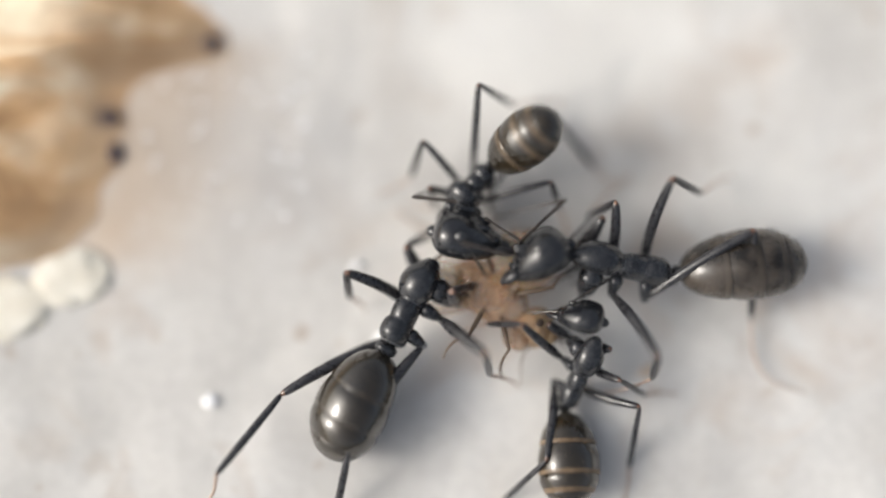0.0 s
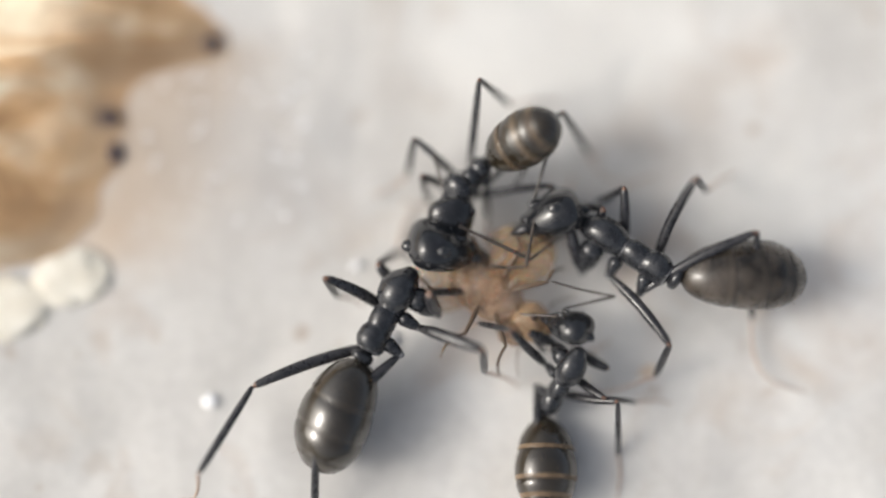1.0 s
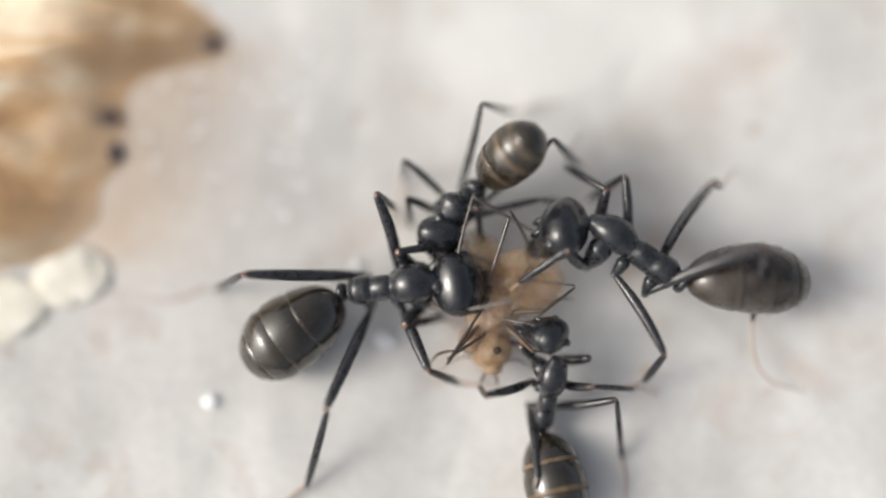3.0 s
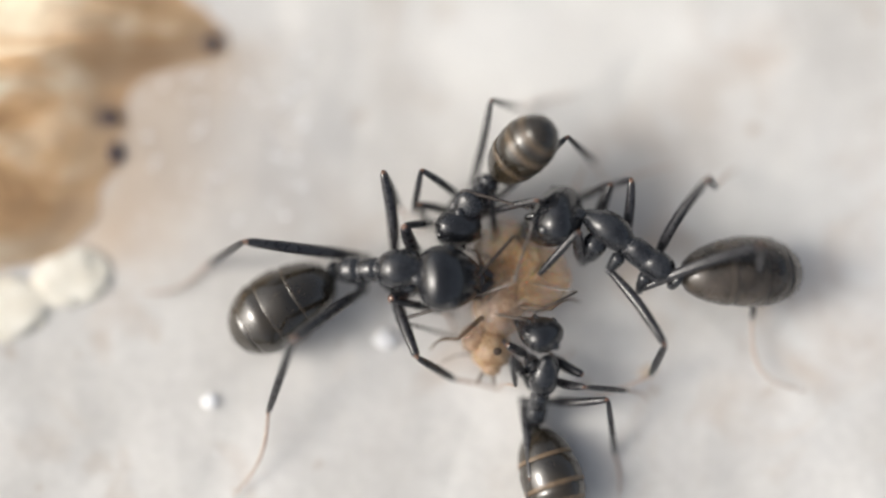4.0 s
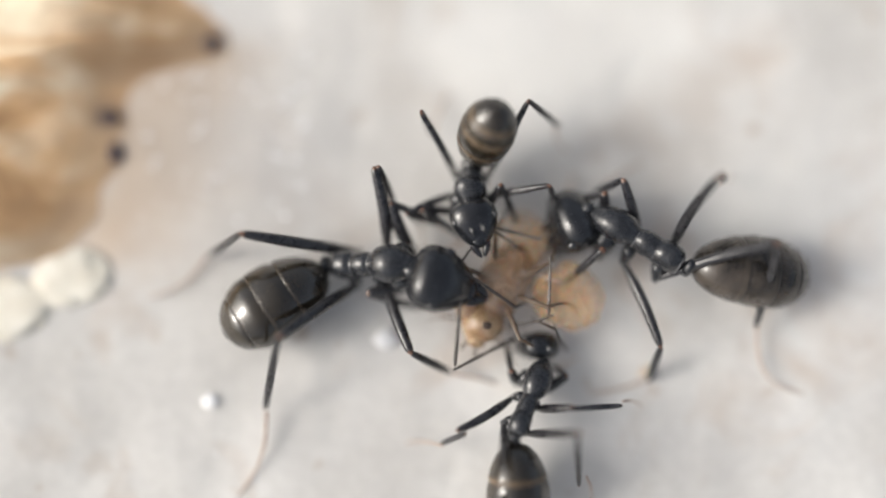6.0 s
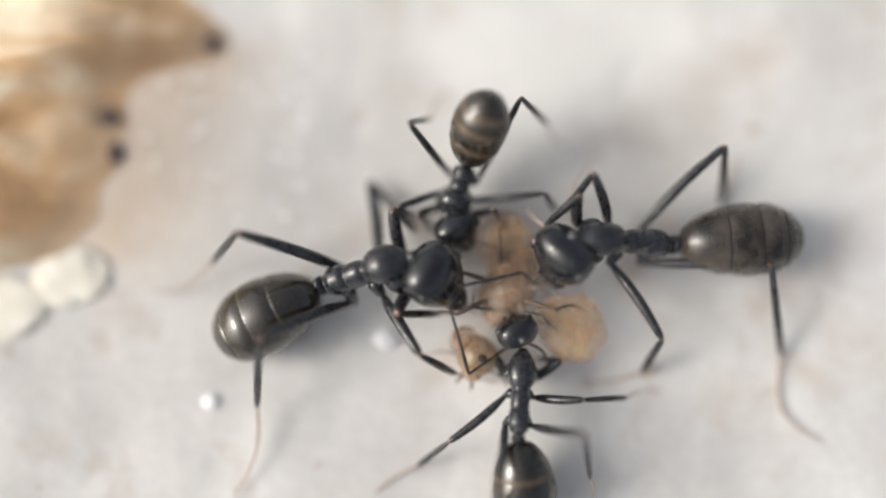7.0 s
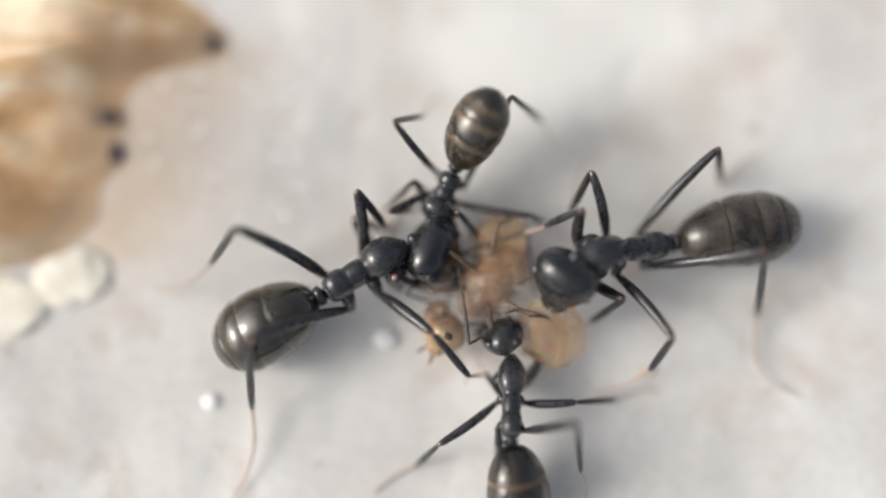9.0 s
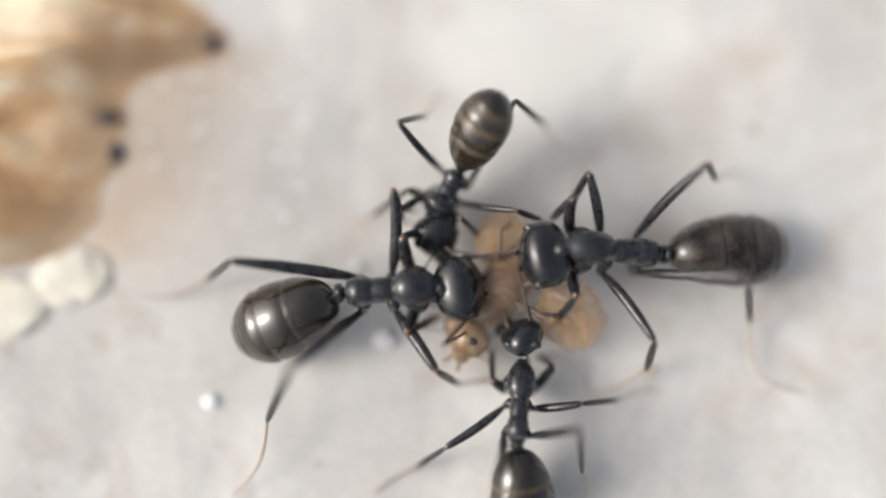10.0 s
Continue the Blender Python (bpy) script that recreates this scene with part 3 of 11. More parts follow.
ANT_A, ANT_A_PARTS = make_ant(dict(s=1.0, chest=0.92, dusty=0, headw=1.32, cuts=(0.0, 0.39, 0.63, 0.83, 0.94, 1.0), edge=0.018, gw=1.12, fem=0.17, band=2, NW=2.68, NH=2.2, WG=3.68,
    bend={'hl': 0.3, 'hr': 0.3}, coxa={"fl": ((0.67, 0.26, -0.12), (0.536, 0.46, -1.32), 0.36), "fr": ((0.67, -0.26, -0.12), (0.536, -0.46, -1.32), 0.36), "ml": ((-0.027, 0.22, -0.25), (-0.067, 0.5, -0.8), 0.21), "mr": ((-0.027, -0.22, -0.25), (-0.067, -0.5, -0.8), 0.21), "hl": ((-0.831, 0.2, -0.22), (-0.965, 0.48, -0.72), 0.21), "hr": ((-0.831, -0.2, -0.22), (-0.965, -0.48, -0.72), 0.21)},
    legs={'fl': [1.812, 1.639, 1.352], 'fr': [1.392, 1.88, 0.974], 'ml': [2.606, 1.626, 1.009], 'mr': [2.238, 1.793, 1.442], 'hl': [3.78, 2.796, 2.127], 'hr': [3.383, 2.973, 2.729]},
    feelers={'al': [1.91, 1.977], 'ar': [2.212, 2.215]}),
    "large glossy black ant with a dark olive gaster gripping the prey")
ANT_B, ANT_B_PARTS = make_ant(dict(s=0.8, dusty=0, headw=1.2, cuts=(0.0, 0.44, 0.68, 0.85, 0.95, 1.0), edge=0.06, gw=0.8, fem=0.11, band=6, NW=1.566, NH=1.5, WG=2.75,
    bend={'hl': -0.25}, coxa={"fl": ((0.391, 0.208, -0.096), (0.313, 0.368, -1.056), 0.36), "fr": ((0.391, -0.208, -0.096), (0.313, -0.368, -1.056), 0.36), "ml": ((-0.016, 0.176, -0.2), (-0.039, 0.4, -0.64), 0.21), "mr": ((-0.016, -0.176, -0.2), (-0.039, -0.4, -0.64), 0.21), "hl": ((-0.485, 0.16, -0.176), (-0.564, 0.384, -0.576), 0.21), "hr": ((-0.485, -0.16, -0.176), (-0.564, -0.384, -0.576), 0.21)},
    legs={'fl': [1.452, 1.689, 0.884], 'fr': [1.219, 1.556, 0.884], 'ml': [2.222, 1.318, 1.516], 'mr': [1.707, 1.468, 1.226], 'hl': [2.977, 2.029, 1.295], 'hr': [2.595, 2.054, 1.694]},
    feelers={'al': [1.4, 1.84], 'ar': [1.4, 1.84]}),
    "black ant with a banded raised gaster tugging the prey")
ANT_C, ANT_C_PARTS = make_ant(dict(s=0.98, chest=0.82, dusty=1, headw=1.38, cuts=(0.0, 0.40, 0.63, 0.81, 0.93, 1.0), edge=0.04, gw=1.05, fem=0.15, band=5, NW=3.02, NH=2.0, WG=3.952,
    bend={'hl': -0.7}, coxa={"fl": ((0.755, 0.255, -0.118), (0.604, 0.451, -1.294), 0.36), "fr": ((0.755, -0.255, -0.118), (0.604, -0.451, -1.294), 0.36), "ml": ((-0.03, 0.216, -0.245), (-0.075, 0.49, -0.784), 0.21), "mr": ((-0.03, -0.216, -0.245), (-0.075, -0.49, -0.784), 0.21), "hl": ((-0.936, 0.196, -0.216), (-1.087, 0.47, -0.706), 0.21), "hr": ((-0.936, -0.196, -0.216), (-1.087, -0.47, -0.706), 0.21)},
    legs={'fl': [1.519, 1.791, 0.919], 'fr': [1.896, 1.621, 1.095], 'ml': [2.644, 1.651, 1.873], 'mr': [2.185, 1.822, 2.083], 'hl': [3.646, 3.169, 2.701], 'hr': [3.402, 2.349, 1.651]},
    feelers={'al': [1.715, 1.646], 'ar': [1.959, 2.222]}),
    "large black ant with a dusty grey raised gaster pulling the prey")
ANT_D, ANT_D_PARTS = make_ant(dict(s=0.74, chest=0.92, dusty=0, headw=1.14, cuts=(0.0, 0.40, 0.69, 0.86, 0.95, 1.0), edge=0.036, gw=0.90, fem=0.13, band=4, NW=2.417, NH=1.5, WG=2.9,
    bend={'ml': -0.1}, coxa={"fl": ((0.604, 0.192, -0.089), (0.483, 0.34, -0.977), 0.36), "fr": ((0.604, -0.192, -0.089), (0.483, -0.34, -0.977), 0.36), "ml": ((-0.024, 0.163, -0.185), (-0.06, 0.37, -0.592), 0.21), "mr": ((-0.024, -0.163, -0.185), (-0.06, -0.37, -0.592), 0.21), "hl": ((-0.749, 0.148, -0.163), (-0.87, 0.355, -0.533), 0.21), "hr": ((-0.749, -0.148, -0.163), (-0.87, -0.355, -0.533), 0.21)},
    legs={'fl': [0.859, 1.108, 0.737], 'fr': [1.132, 1.061, 0.818], 'ml': [2.083, 1.465, 1.486], 'mr': [1.527, 1.735, 1.098], 'hl': [2.466, 2.229, 1.354], 'hr': [2.151, 2.221, 1.21]},
    feelers={'al': [1.295, 1.702], 'ar': [1.432, 1.825]}),
    "small shiny black ant with pale gaster bands biting the prey")


# ---- what moves ----
def at(x, y, z, rx, ry, rz):
    return pose(x * mm, y * mm, z * mm, rx, ry, rz)


def motions():
    walk(PREY,[(0,at(1.396,-1.414,0.98,0,0,-38.5)),(0.5,at(1.315,-1.414,0.98,0,0,-36.1)),(1,at(1.234,-1.333,0.98,0,0,-36.1)),(1.2,at(1.233,-1.496,0.98,0,0,-35.3)),(1.5,at(1.556,-1.821,0.98,0,0,-41.7)),(2,at(1.394,-1.74,0.98,0,0,-59.6)),(2.2,at(1.475,-1.821,0.98,0,0,-65.5)),(2.5,at(1.426,-1.74,0.98,0,0,-82.5)),(2.7,at(1.394,-1.821,0.98,0,0,-90.1)),(3.8,at(1.638,-1.577,0.98,0,0,-96.5)),(4,at(1.638,-1.577,0.98,0,0,-99.7)),(4.5,at(1.637,-1.74,0.98,0,0,-90.2)),(5,at(1.883,-1.414,0.98,0,0,-115.7)),(5.5,at(1.885,-1.088,0.98,0,0,-125.2)),(5.7,at(1.723,-1.088,0.98,0,0,-121.8)),(6.8,at(1.722,-1.251,0.98,0,0,-114.7)),(7,at(1.884,-1.251,0.98,0,0,-114.9)),(7.5,at(1.559,-1.251,0.98,0,0,-117.7)),(8,at(1.477,-1.333,0.98,0,0,-135.2)),(8.5,at(1.397,-1.251,0.98,0,0,-135.2)),(9,at(1.398,-1.088,0.98,0,0,-132.5)),(9.5,at(1.641,-1.088,0.98,0,0,-119)),(10,at(1.722,-1.251,0.98,0,0,-123.9))])
    walk(PREY_PARTS["head"],[(0,at(1.553,0,-0.1,0,0,0)),(0.5,at(1.504,0,-0.1,0,0,0)),(1,at(1.505,0,-0.1,0,0,0)),(1.2,at(1.391,0,-0.1,0,0,0)),(1.5,at(1.085,0,-0.1,0,0,0)),(2,at(1.119,0,-0.1,0,0,0)),(2.2,at(0.972,0,-0.1,0,0,0)),(2.5,at(1.218,0,-0.1,0,0,0)),(2.7,at(1.207,0,-0.1,0,0,0)),(3.8,at(1.461,0,-0.1,0,0,0)),(4,at(1.472,0,-0.1,0,0,0)),(4.5,at(1.369,0,-0.1,0,0,0)),(5,at(1.881,0,-0.1,0,0,0)),(5.5,at(1.979,0,-0.1,0,0,0)),(5.7,at(1.236,0,-0.1,0,0,0)),(6.8,at(1.956,0,-0.1,0,0,0)),(7,at(2.137,0,-0.1,0,0,0)),(7.5,at(1.825,0,-0.1,0,0,0)),(8,at(1.947,0,-0.1,0,0,0)),(8.5,at(1.833,0,-0.1,0,0,0)),(9,at(1.974,0,-0.1,0,0,0)),(9.5,at(1.85,0,-0.1,0,0,0)),(10,at(1.752,0,-0.1,0,0,0))])
    walk(PREY_PARTS["lobe"],[(0,at(-1.194,-0.715,-0.2,0,0,-149.1)),(0.5,at(-1.255,-0.483,-0.2,0,0,-159)),(1,at(-1.159,-0.615,-0.2,0,0,-152)),(1.2,at(-1.147,-0.486,-0.2,0,0,-157)),(1.5,at(-1.251,-0.542,-0.2,0,0,-156.6)),(2,at(-1.237,-0.777,-0.2,0,0,-147.9)),(2.2,at(-1.192,-0.789,-0.2,0,0,-146.5)),(2.5,at(-1.147,-1.024,-0.2,0,0,-138.3)),(2.7,at(-1.248,-0.807,-0.2,0,0,-147.1)),(3.8,at(-1.302,-0.379,-0.2,0,0,-163.8)),(4,at(-1.416,-0.139,-0.2,0,0,-174.4)),(4.5,at(-1.417,-0.068,-0.2,0,0,-177.3)),(5,at(-1.568,0.36,-0.2,0,0,167.1)),(5.5,at(-1.133,0.424,-0.2,0,0,159.5)),(5.7,at(-1.302,0.177,-0.2,0,0,172.2)),(6.8,at(-1.077,-0.475,-0.2,0,0,-156.2)),(7,at(-1.158,-0.694,-0.2,0,0,-149)),(7.5,at(-1.209,-0.762,-0.2,0,0,-147.8)),(8,at(-1.249,-0.883,-0.2,0,0,-144.8)),(8.5,at(-1.19,-0.709,-0.2,0,0,-149.2)),(9,at(-1.046,-0.604,-0.2,0,0,-150)),(9.5,at(-1.039,-0.557,-0.2,0,0,-151.8)),(10,at(-1.125,-0.733,-0.2,0,0,-146.9))])
    walk(PREY_PARTS["abdomen"],[(0,at(0.077,1.229,-0.1,0,0,86.4)),(0.5,at(0.231,1.502,-0.1,0,0,81.2)),(1,at(0.213,1.388,-0.1,0,0,81.3)),(1.2,at(0.231,1.383,-0.1,0,0,80.5)),(1.5,at(0.133,1.336,-0.1,0,0,84.3)),(2,at(0.049,1.397,-0.1,0,0,88)),(2.2,at(-0.153,1.063,-0.1,0,0,98.2)),(2.5,at(-0.339,1.251,-0.1,0,0,105.2)),(2.7,at(-0.747,0.984,-0.1,0,0,127.2)),(3.8,at(-0.691,0.914,-0.1,0,0,127.1)),(4,at(-0.74,0.875,-0.1,0,0,130.2)),(4.5,at(-0.422,1.309,-0.1,0,0,107.9)),(5,at(-0.347,1.639,-0.1,0,0,102)),(5.5,at(-0.277,1.792,-0.1,0,0,98.8)),(5.7,at(-0.537,1.775,-0.1,0,0,106.8)),(6.8,at(0.068,2.172,-0.1,0,0,88.2)),(7,at(0.277,2.091,-0.1,0,0,82.4)),(7.5,at(-0.554,1.915,-0.1,0,0,106.1)),(8,at(-0.582,1.829,-0.1,0,0,107.7)),(8.5,at(-0.64,2.001,-0.1,0,0,107.7)),(9,at(-0.072,2.235,-0.1,0,0,91.9)),(9.5,at(-0.129,2.063,-0.1,0,0,93.6)),(10,at(-0.417,2.066,-0.1,0,0,101.4))])
    walk(ANT_A,[(0,at(-0.894,-1.712,1.64,-40,-2.3,63.8)),(0.5,at(-1.248,-1.92,1.802,-45,-1.7,62.3)),(1,at(-1.502,-1.947,1.757,-45,-1.6,62.2)),(1.2,at(-1.384,-1.999,1.836,-40,-1.9,54.5)),(1.5,at(-0.815,-2.147,1.742,-10,-2.4,32.9)),(2,at(-0.953,-1.899,1.733,-5,-1.2,30.4)),(2.2,at(-0.771,-1.972,1.672,0,-2.1,26.4)),(2.5,at(-1.021,-1.737,1.688,0,-14.1,5.6)),(2.7,at(-1.452,-1.577,1.713,0,-18.4,5)),(3.8,at(-1.059,-0.73,1.605,0,-6,0.8)),(4,at(-1.739,-0.815,1.672,0,-28.7,-2.4)),(4.5,at(-2.094,-1.412,1.972,0,-34.6,-4.3)),(5,at(-1.727,-1.541,1.739,0,-28,-9.5)),(5.5,at(-1.84,-0.818,1.715,0,-31.1,-7.1)),(5.7,at(-1.87,-0.661,1.653,0,-29.6,-6.2)),(6.8,at(-2.187,-0.675,1.847,-12,-27.6,13.1)),(7,at(-2.108,-0.885,1.933,-15,-25.4,15.3)),(7.5,at(-2.091,-1.081,1.909,-15,-28.9,9.3)),(8,at(-2.017,-1.164,1.915,-20,-25.8,17.9)),(8.5,at(-2.112,-1.008,1.665,-20,9.1,31.5)),(9,at(-2.158,-0.777,1.695,-20,-0.3,32.2)),(9.5,at(-1.604,-0.479,1.826,-15,-1.6,24.6)),(10,at(-1.378,-1.413,2.058,0,-2.2,4.5))])
    walk(ANT_A_PARTS["head"],[(0,at(2.081,0.254,0.182,-44.4,37.1,-69.9)),(0.5,at(1.927,0.21,0.19,-13.5,57.5,-32.3)),(1,at(1.854,0.251,0.252,-21.6,51.7,-46.8)),(1.5,at(1.836,0.282,0.05,3.6,45.7,-16.6)),(2,at(1.791,0.32,0.041,2.2,41.6,-8.2)),(2.5,at(1.41,0.066,0.019,0.4,60.9,1)),(4,at(1.284,-0.301,0.058,0.6,48.1,8)),(4.5,at(1.249,-0.434,0.085,-2.2,43.7,4.3)),(5,at(1.408,-0.485,-0.019,1.7,23.7,16.2)),(5.5,at(1.25,-0.321,0.069,-4.1,28.8,5.6)),(7,at(1.474,-0.051,-0.054,-31.5,57.5,-67.1)),(7.5,at(1.662,0.272,-0.088,-31.9,55.7,-60.5)),(8,at(1.652,0.452,0.031,-16.8,48.2,-42.6)),(8.5,at(1.592,0.076,0.092,9.5,38.5,-45.6)),(9,at(1.596,-0.058,0.008,-1.5,54.9,-56.1)),(9.5,at(1.359,-0.093,0.005,0.9,54.1,-58.3)),(10,at(1.377,-0.102,0.039,0.2,55,3))])
    walk(ANT_A_PARTS["gaster"],[(0,at(-1.34,0,0,-0.1,5.5,171.7)),(0.5,at(-1.34,0,0,-1.7,12.7,174.7)),(1,at(-1.34,0,0,-1.4,11.5,174.3)),(1.2,at(-1.34,0,0,-2.4,16.4,179.4)),(1.5,at(-1.34,0,0,-0.6,15.9,-152.9)),(2,at(-1.34,0,0,-0.4,15.1,-149.7)),(2.2,at(-1.34,0,0,-0.1,10.7,-151.1)),(2.5,at(-1.34,0,0,0,-6,-145.3)),(2.7,at(-1.34,0,0,0,-6.3,-148.7)),(3.8,at(-1.34,0,0,0,6.6,-151.4)),(4,at(-1.34,0,0,0,-18.3,-143.5)),(4.5,at(-1.34,0,0,0,-21,-152.7)),(5,at(-1.34,0,0,0,-17.9,-150)),(5.5,at(-1.34,0,0,0,-20.4,-143.9)),(5.7,at(-1.34,0,0,0,-24.7,-137.2)),(6.8,at(-1.34,0,0,0,-13.4,-159.9)),(7,at(-1.34,0,0,0,-9.6,-165.6)),(7.5,at(-1.34,0,0,0,-12.8,-159.6)),(8,at(-1.34,0,0,0,-12.1,-171)),(8.5,at(-1.34,0,0,0,23.7,162.4)),(9,at(-1.34,0,0,0,13.1,170)),(9.5,at(-1.34,0,0,0,16.1,-176.1)),(10,at(-1.34,0,0,0,20.4,-164.2))])
    walk(ANT_A_PARTS["fl1"],[(0,at(0.536,0.46,-1.32,0,-58.9,29.7)),(0.5,at(0.536,0.46,-1.32,-38.3,-72.1,71.2)),(1,at(0.536,0.46,-1.32,-16.9,-67.6,48.5)),(1.2,at(0.536,0.46,-1.32,-23,-58.8,55.3)),(1.5,at(0.536,0.46,-1.32,-41.3,-65.1,76)),(2,at(0.536,0.46,-1.32,-53.6,-48.7,90.5)),(2.2,at(0.536,0.46,-1.32,-55.9,-57.9,93.3)),(2.5,at(0.536,0.46,-1.32,-78.3,-65.5,118.6)),(2.7,at(0.536,0.46,-1.32,-75.6,-74.1,115.7)),(3.8,at(0.536,0.46,-1.32,-69.5,-71.2,109.3)),(4,at(0.536,0.46,-1.32,-28,-64.3,64.9)),(4.5,at(0.536,0.46,-1.32,-2.3,-50.8,34.9)),(5,at(0.536,0.46,-1.32,-36.2,-72.6,72.4)),(5.5,at(0.536,0.46,-1.32,-34.7,-56.3,70.8)),(5.7,at(0.536,0.46,-1.32,-55.3,-43.2,97.3)),(6.8,at(0.536,0.46,-1.32,-42.8,-46,79.6)),(7,at(0.536,0.46,-1.32,-31,-48,63.5)),(7.5,at(0.536,0.46,-1.32,-42.2,-41.9,79.4)),(8,at(0.536,0.46,-1.32,-47.3,-52.8,86.3)),(8.5,at(0.536,0.46,-1.32,-30,-65.9,66.3)),(9,at(0.536,0.46,-1.32,-53.9,-54,93.7)),(9.5,at(0.536,0.46,-1.32,-34.9,-46.2,69.1)),(10,at(0.536,0.46,-1.32,-59.2,-57.4,99.6))])
    walk(ANT_A_PARTS["fl2"],[(0,at(1.348,0.923,0.232,0,52.2,31.7)),(0.5,at(0.715,0.986,0.404,10.5,57,44.5)),(1,at(0.994,0.977,0.355,13.7,47.5,48.6)),(1.2,at(1.071,1.232,0.229,3.8,42.6,34.7)),(1.5,at(0.72,1.2,0.324,-32.5,65.3,-8.7)),(2,at(0.526,1.656,0.041,-36.9,35.6,-14.2)),(2.2,at(0.48,1.421,0.215,-18.2,57.2,10.9)),(2.5,at(0.176,1.12,0.328,-10.3,60.8,20.1)),(2.7,at(0.321,0.908,0.422,-18.3,50.3,10.5)),(3.8,at(0.343,1.012,0.395,-19.1,63.5,9.6)),(4,at(0.869,1.171,0.313,47.5,78.5,78.7)),(4.5,at(1.476,1.115,0.083,-42.2,89,-11.1)),(5,at(0.7,0.978,0.408,-19,69,12.2)),(5.5,at(0.867,1.41,0.187,-60.3,77.4,-30.7)),(5.7,at(0.369,1.77,-0.08,-52.9,56.1,-22.8)),(6.8,at(0.764,1.699,-0.018,-103,69.5,-77.9)),(7,at(1.077,1.544,0.027,-167.5,81,-143.9)),(7.5,at(0.784,1.786,-0.11,143.7,81.4,166.8)),(8,at(0.607,1.554,0.123,67.9,75.5,89.9)),(8.5,at(0.834,1.138,0.333,-5.2,52.5,12)),(9,at(0.467,1.523,0.146,-30.8,65.2,-17.5)),(9.5,at(0.984,1.631,-0.013,-74.6,72.7,-64)),(10,at(0.373,1.423,0.206,13.1,61,28.2))])
    walk(ANT_A_PARTS["fl3"],[(0,at(2.204,1.451,-1.063,6.6,-43.5,83.2)),(0.5,at(1.352,1.613,-0.97,41.4,-24.9,25.5)),(1,at(1.726,1.807,-0.854,48.2,-11.6,4.3)),(1.2,at(2.063,1.919,-0.88,47.2,-9.8,9.5)),(1.5,at(1.398,1.096,-1.165,46.8,9,61.6)),(2,at(1.818,1.328,-0.913,46.3,26,59.9)),(2.2,at(1.352,1.589,-1.163,38.2,22.4,40.3)),(2.5,at(0.927,1.394,-1.102,54.1,40.4,69.9)),(2.7,at(1.351,1.098,-0.838,75,71.1,94.2)),(3.8,at(1.064,1.134,-1.072,10,31,19)),(4,at(0.933,1.491,-1.293,-13.2,70.3,-9)),(4.5,at(1.504,1.11,-1.556,171.1,83,175.2)),(5,at(1.274,1.102,-1.121,8.1,81,12)),(5.5,at(1.176,1.227,-1.412,-47.5,67.9,-45)),(5.7,at(1.212,1.416,-1.44,-53,65.7,-51)),(6.8,at(0.884,1.138,-1.553,17,50.3,27.6)),(7,at(0.869,1.392,-1.591,30.8,33.1,48)),(7.5,at(0.544,1.842,-1.731,34.1,16.6,55.6)),(8,at(0.608,1.964,-1.464,32.6,15.6,50.5)),(8.5,at(1.809,1.346,-0.967,33.6,-20.5,30.5)),(9,at(1.123,1.316,-1.342,35.2,-12.4,24.8)),(9.5,at(1.197,1.194,-1.578,29.6,-12.7,49.9)),(10,at(1.074,1.799,-1.227,35.3,36.4,74.5))])
    walk(ANT_A_PARTS["fr1"],[(0,at(0.536,-0.46,-1.32,0,-60.4,-72.9)),(0.5,at(0.536,-0.46,-1.32,-45.8,-53.8,-19.6)),(1,at(0.536,-0.46,-1.32,-11.8,-60.1,-59.6)),(1.2,at(0.536,-0.46,-1.32,24.7,-51,-103)),(1.5,at(0.536,-0.46,-1.32,58.7,-67.4,-141.9)),(2,at(0.536,-0.46,-1.32,65.3,-72.9,-148.9)),(2.2,at(0.536,-0.46,-1.32,58.1,-68.6,-141.2)),(2.5,at(0.536,-0.46,-1.32,38,-60.9,-119.1)),(2.7,at(0.536,-0.46,-1.32,33.6,-56.4,-114)),(3.8,at(0.536,-0.46,-1.32,58.9,-57.5,-144)),(4,at(0.536,-0.46,-1.32,34.5,-71.4,-117.2)),(4.5,at(0.536,-0.46,-1.32,41.8,-37.3,-125.8)),(5,at(0.536,-0.46,-1.32,52.1,-52.2,-140.2)),(5.5,at(0.536,-0.46,-1.32,61.9,-35.8,-154.2)),(5.7,at(0.536,-0.46,-1.32,69.7,-39,-167)),(6.8,at(0.536,-0.46,-1.32,12.6,-49,-91.1)),(7,at(0.536,-0.46,-1.32,9.9,-47.7,-87.5)),(7.5,at(0.536,-0.46,-1.32,15.4,-62.9,-94.1)),(8,at(0.536,-0.46,-1.32,-22.3,-61.7,-51.9)),(8.5,at(0.536,-0.46,-1.32,14.4,-63.9,-92.8)),(9,at(0.536,-0.46,-1.32,9.8,-78.5,-88)),(9.5,at(0.536,-0.46,-1.32,16.1,-61.5,-94.6)),(10,at(0.536,-0.46,-1.32,28.3,-53.9,-109))])
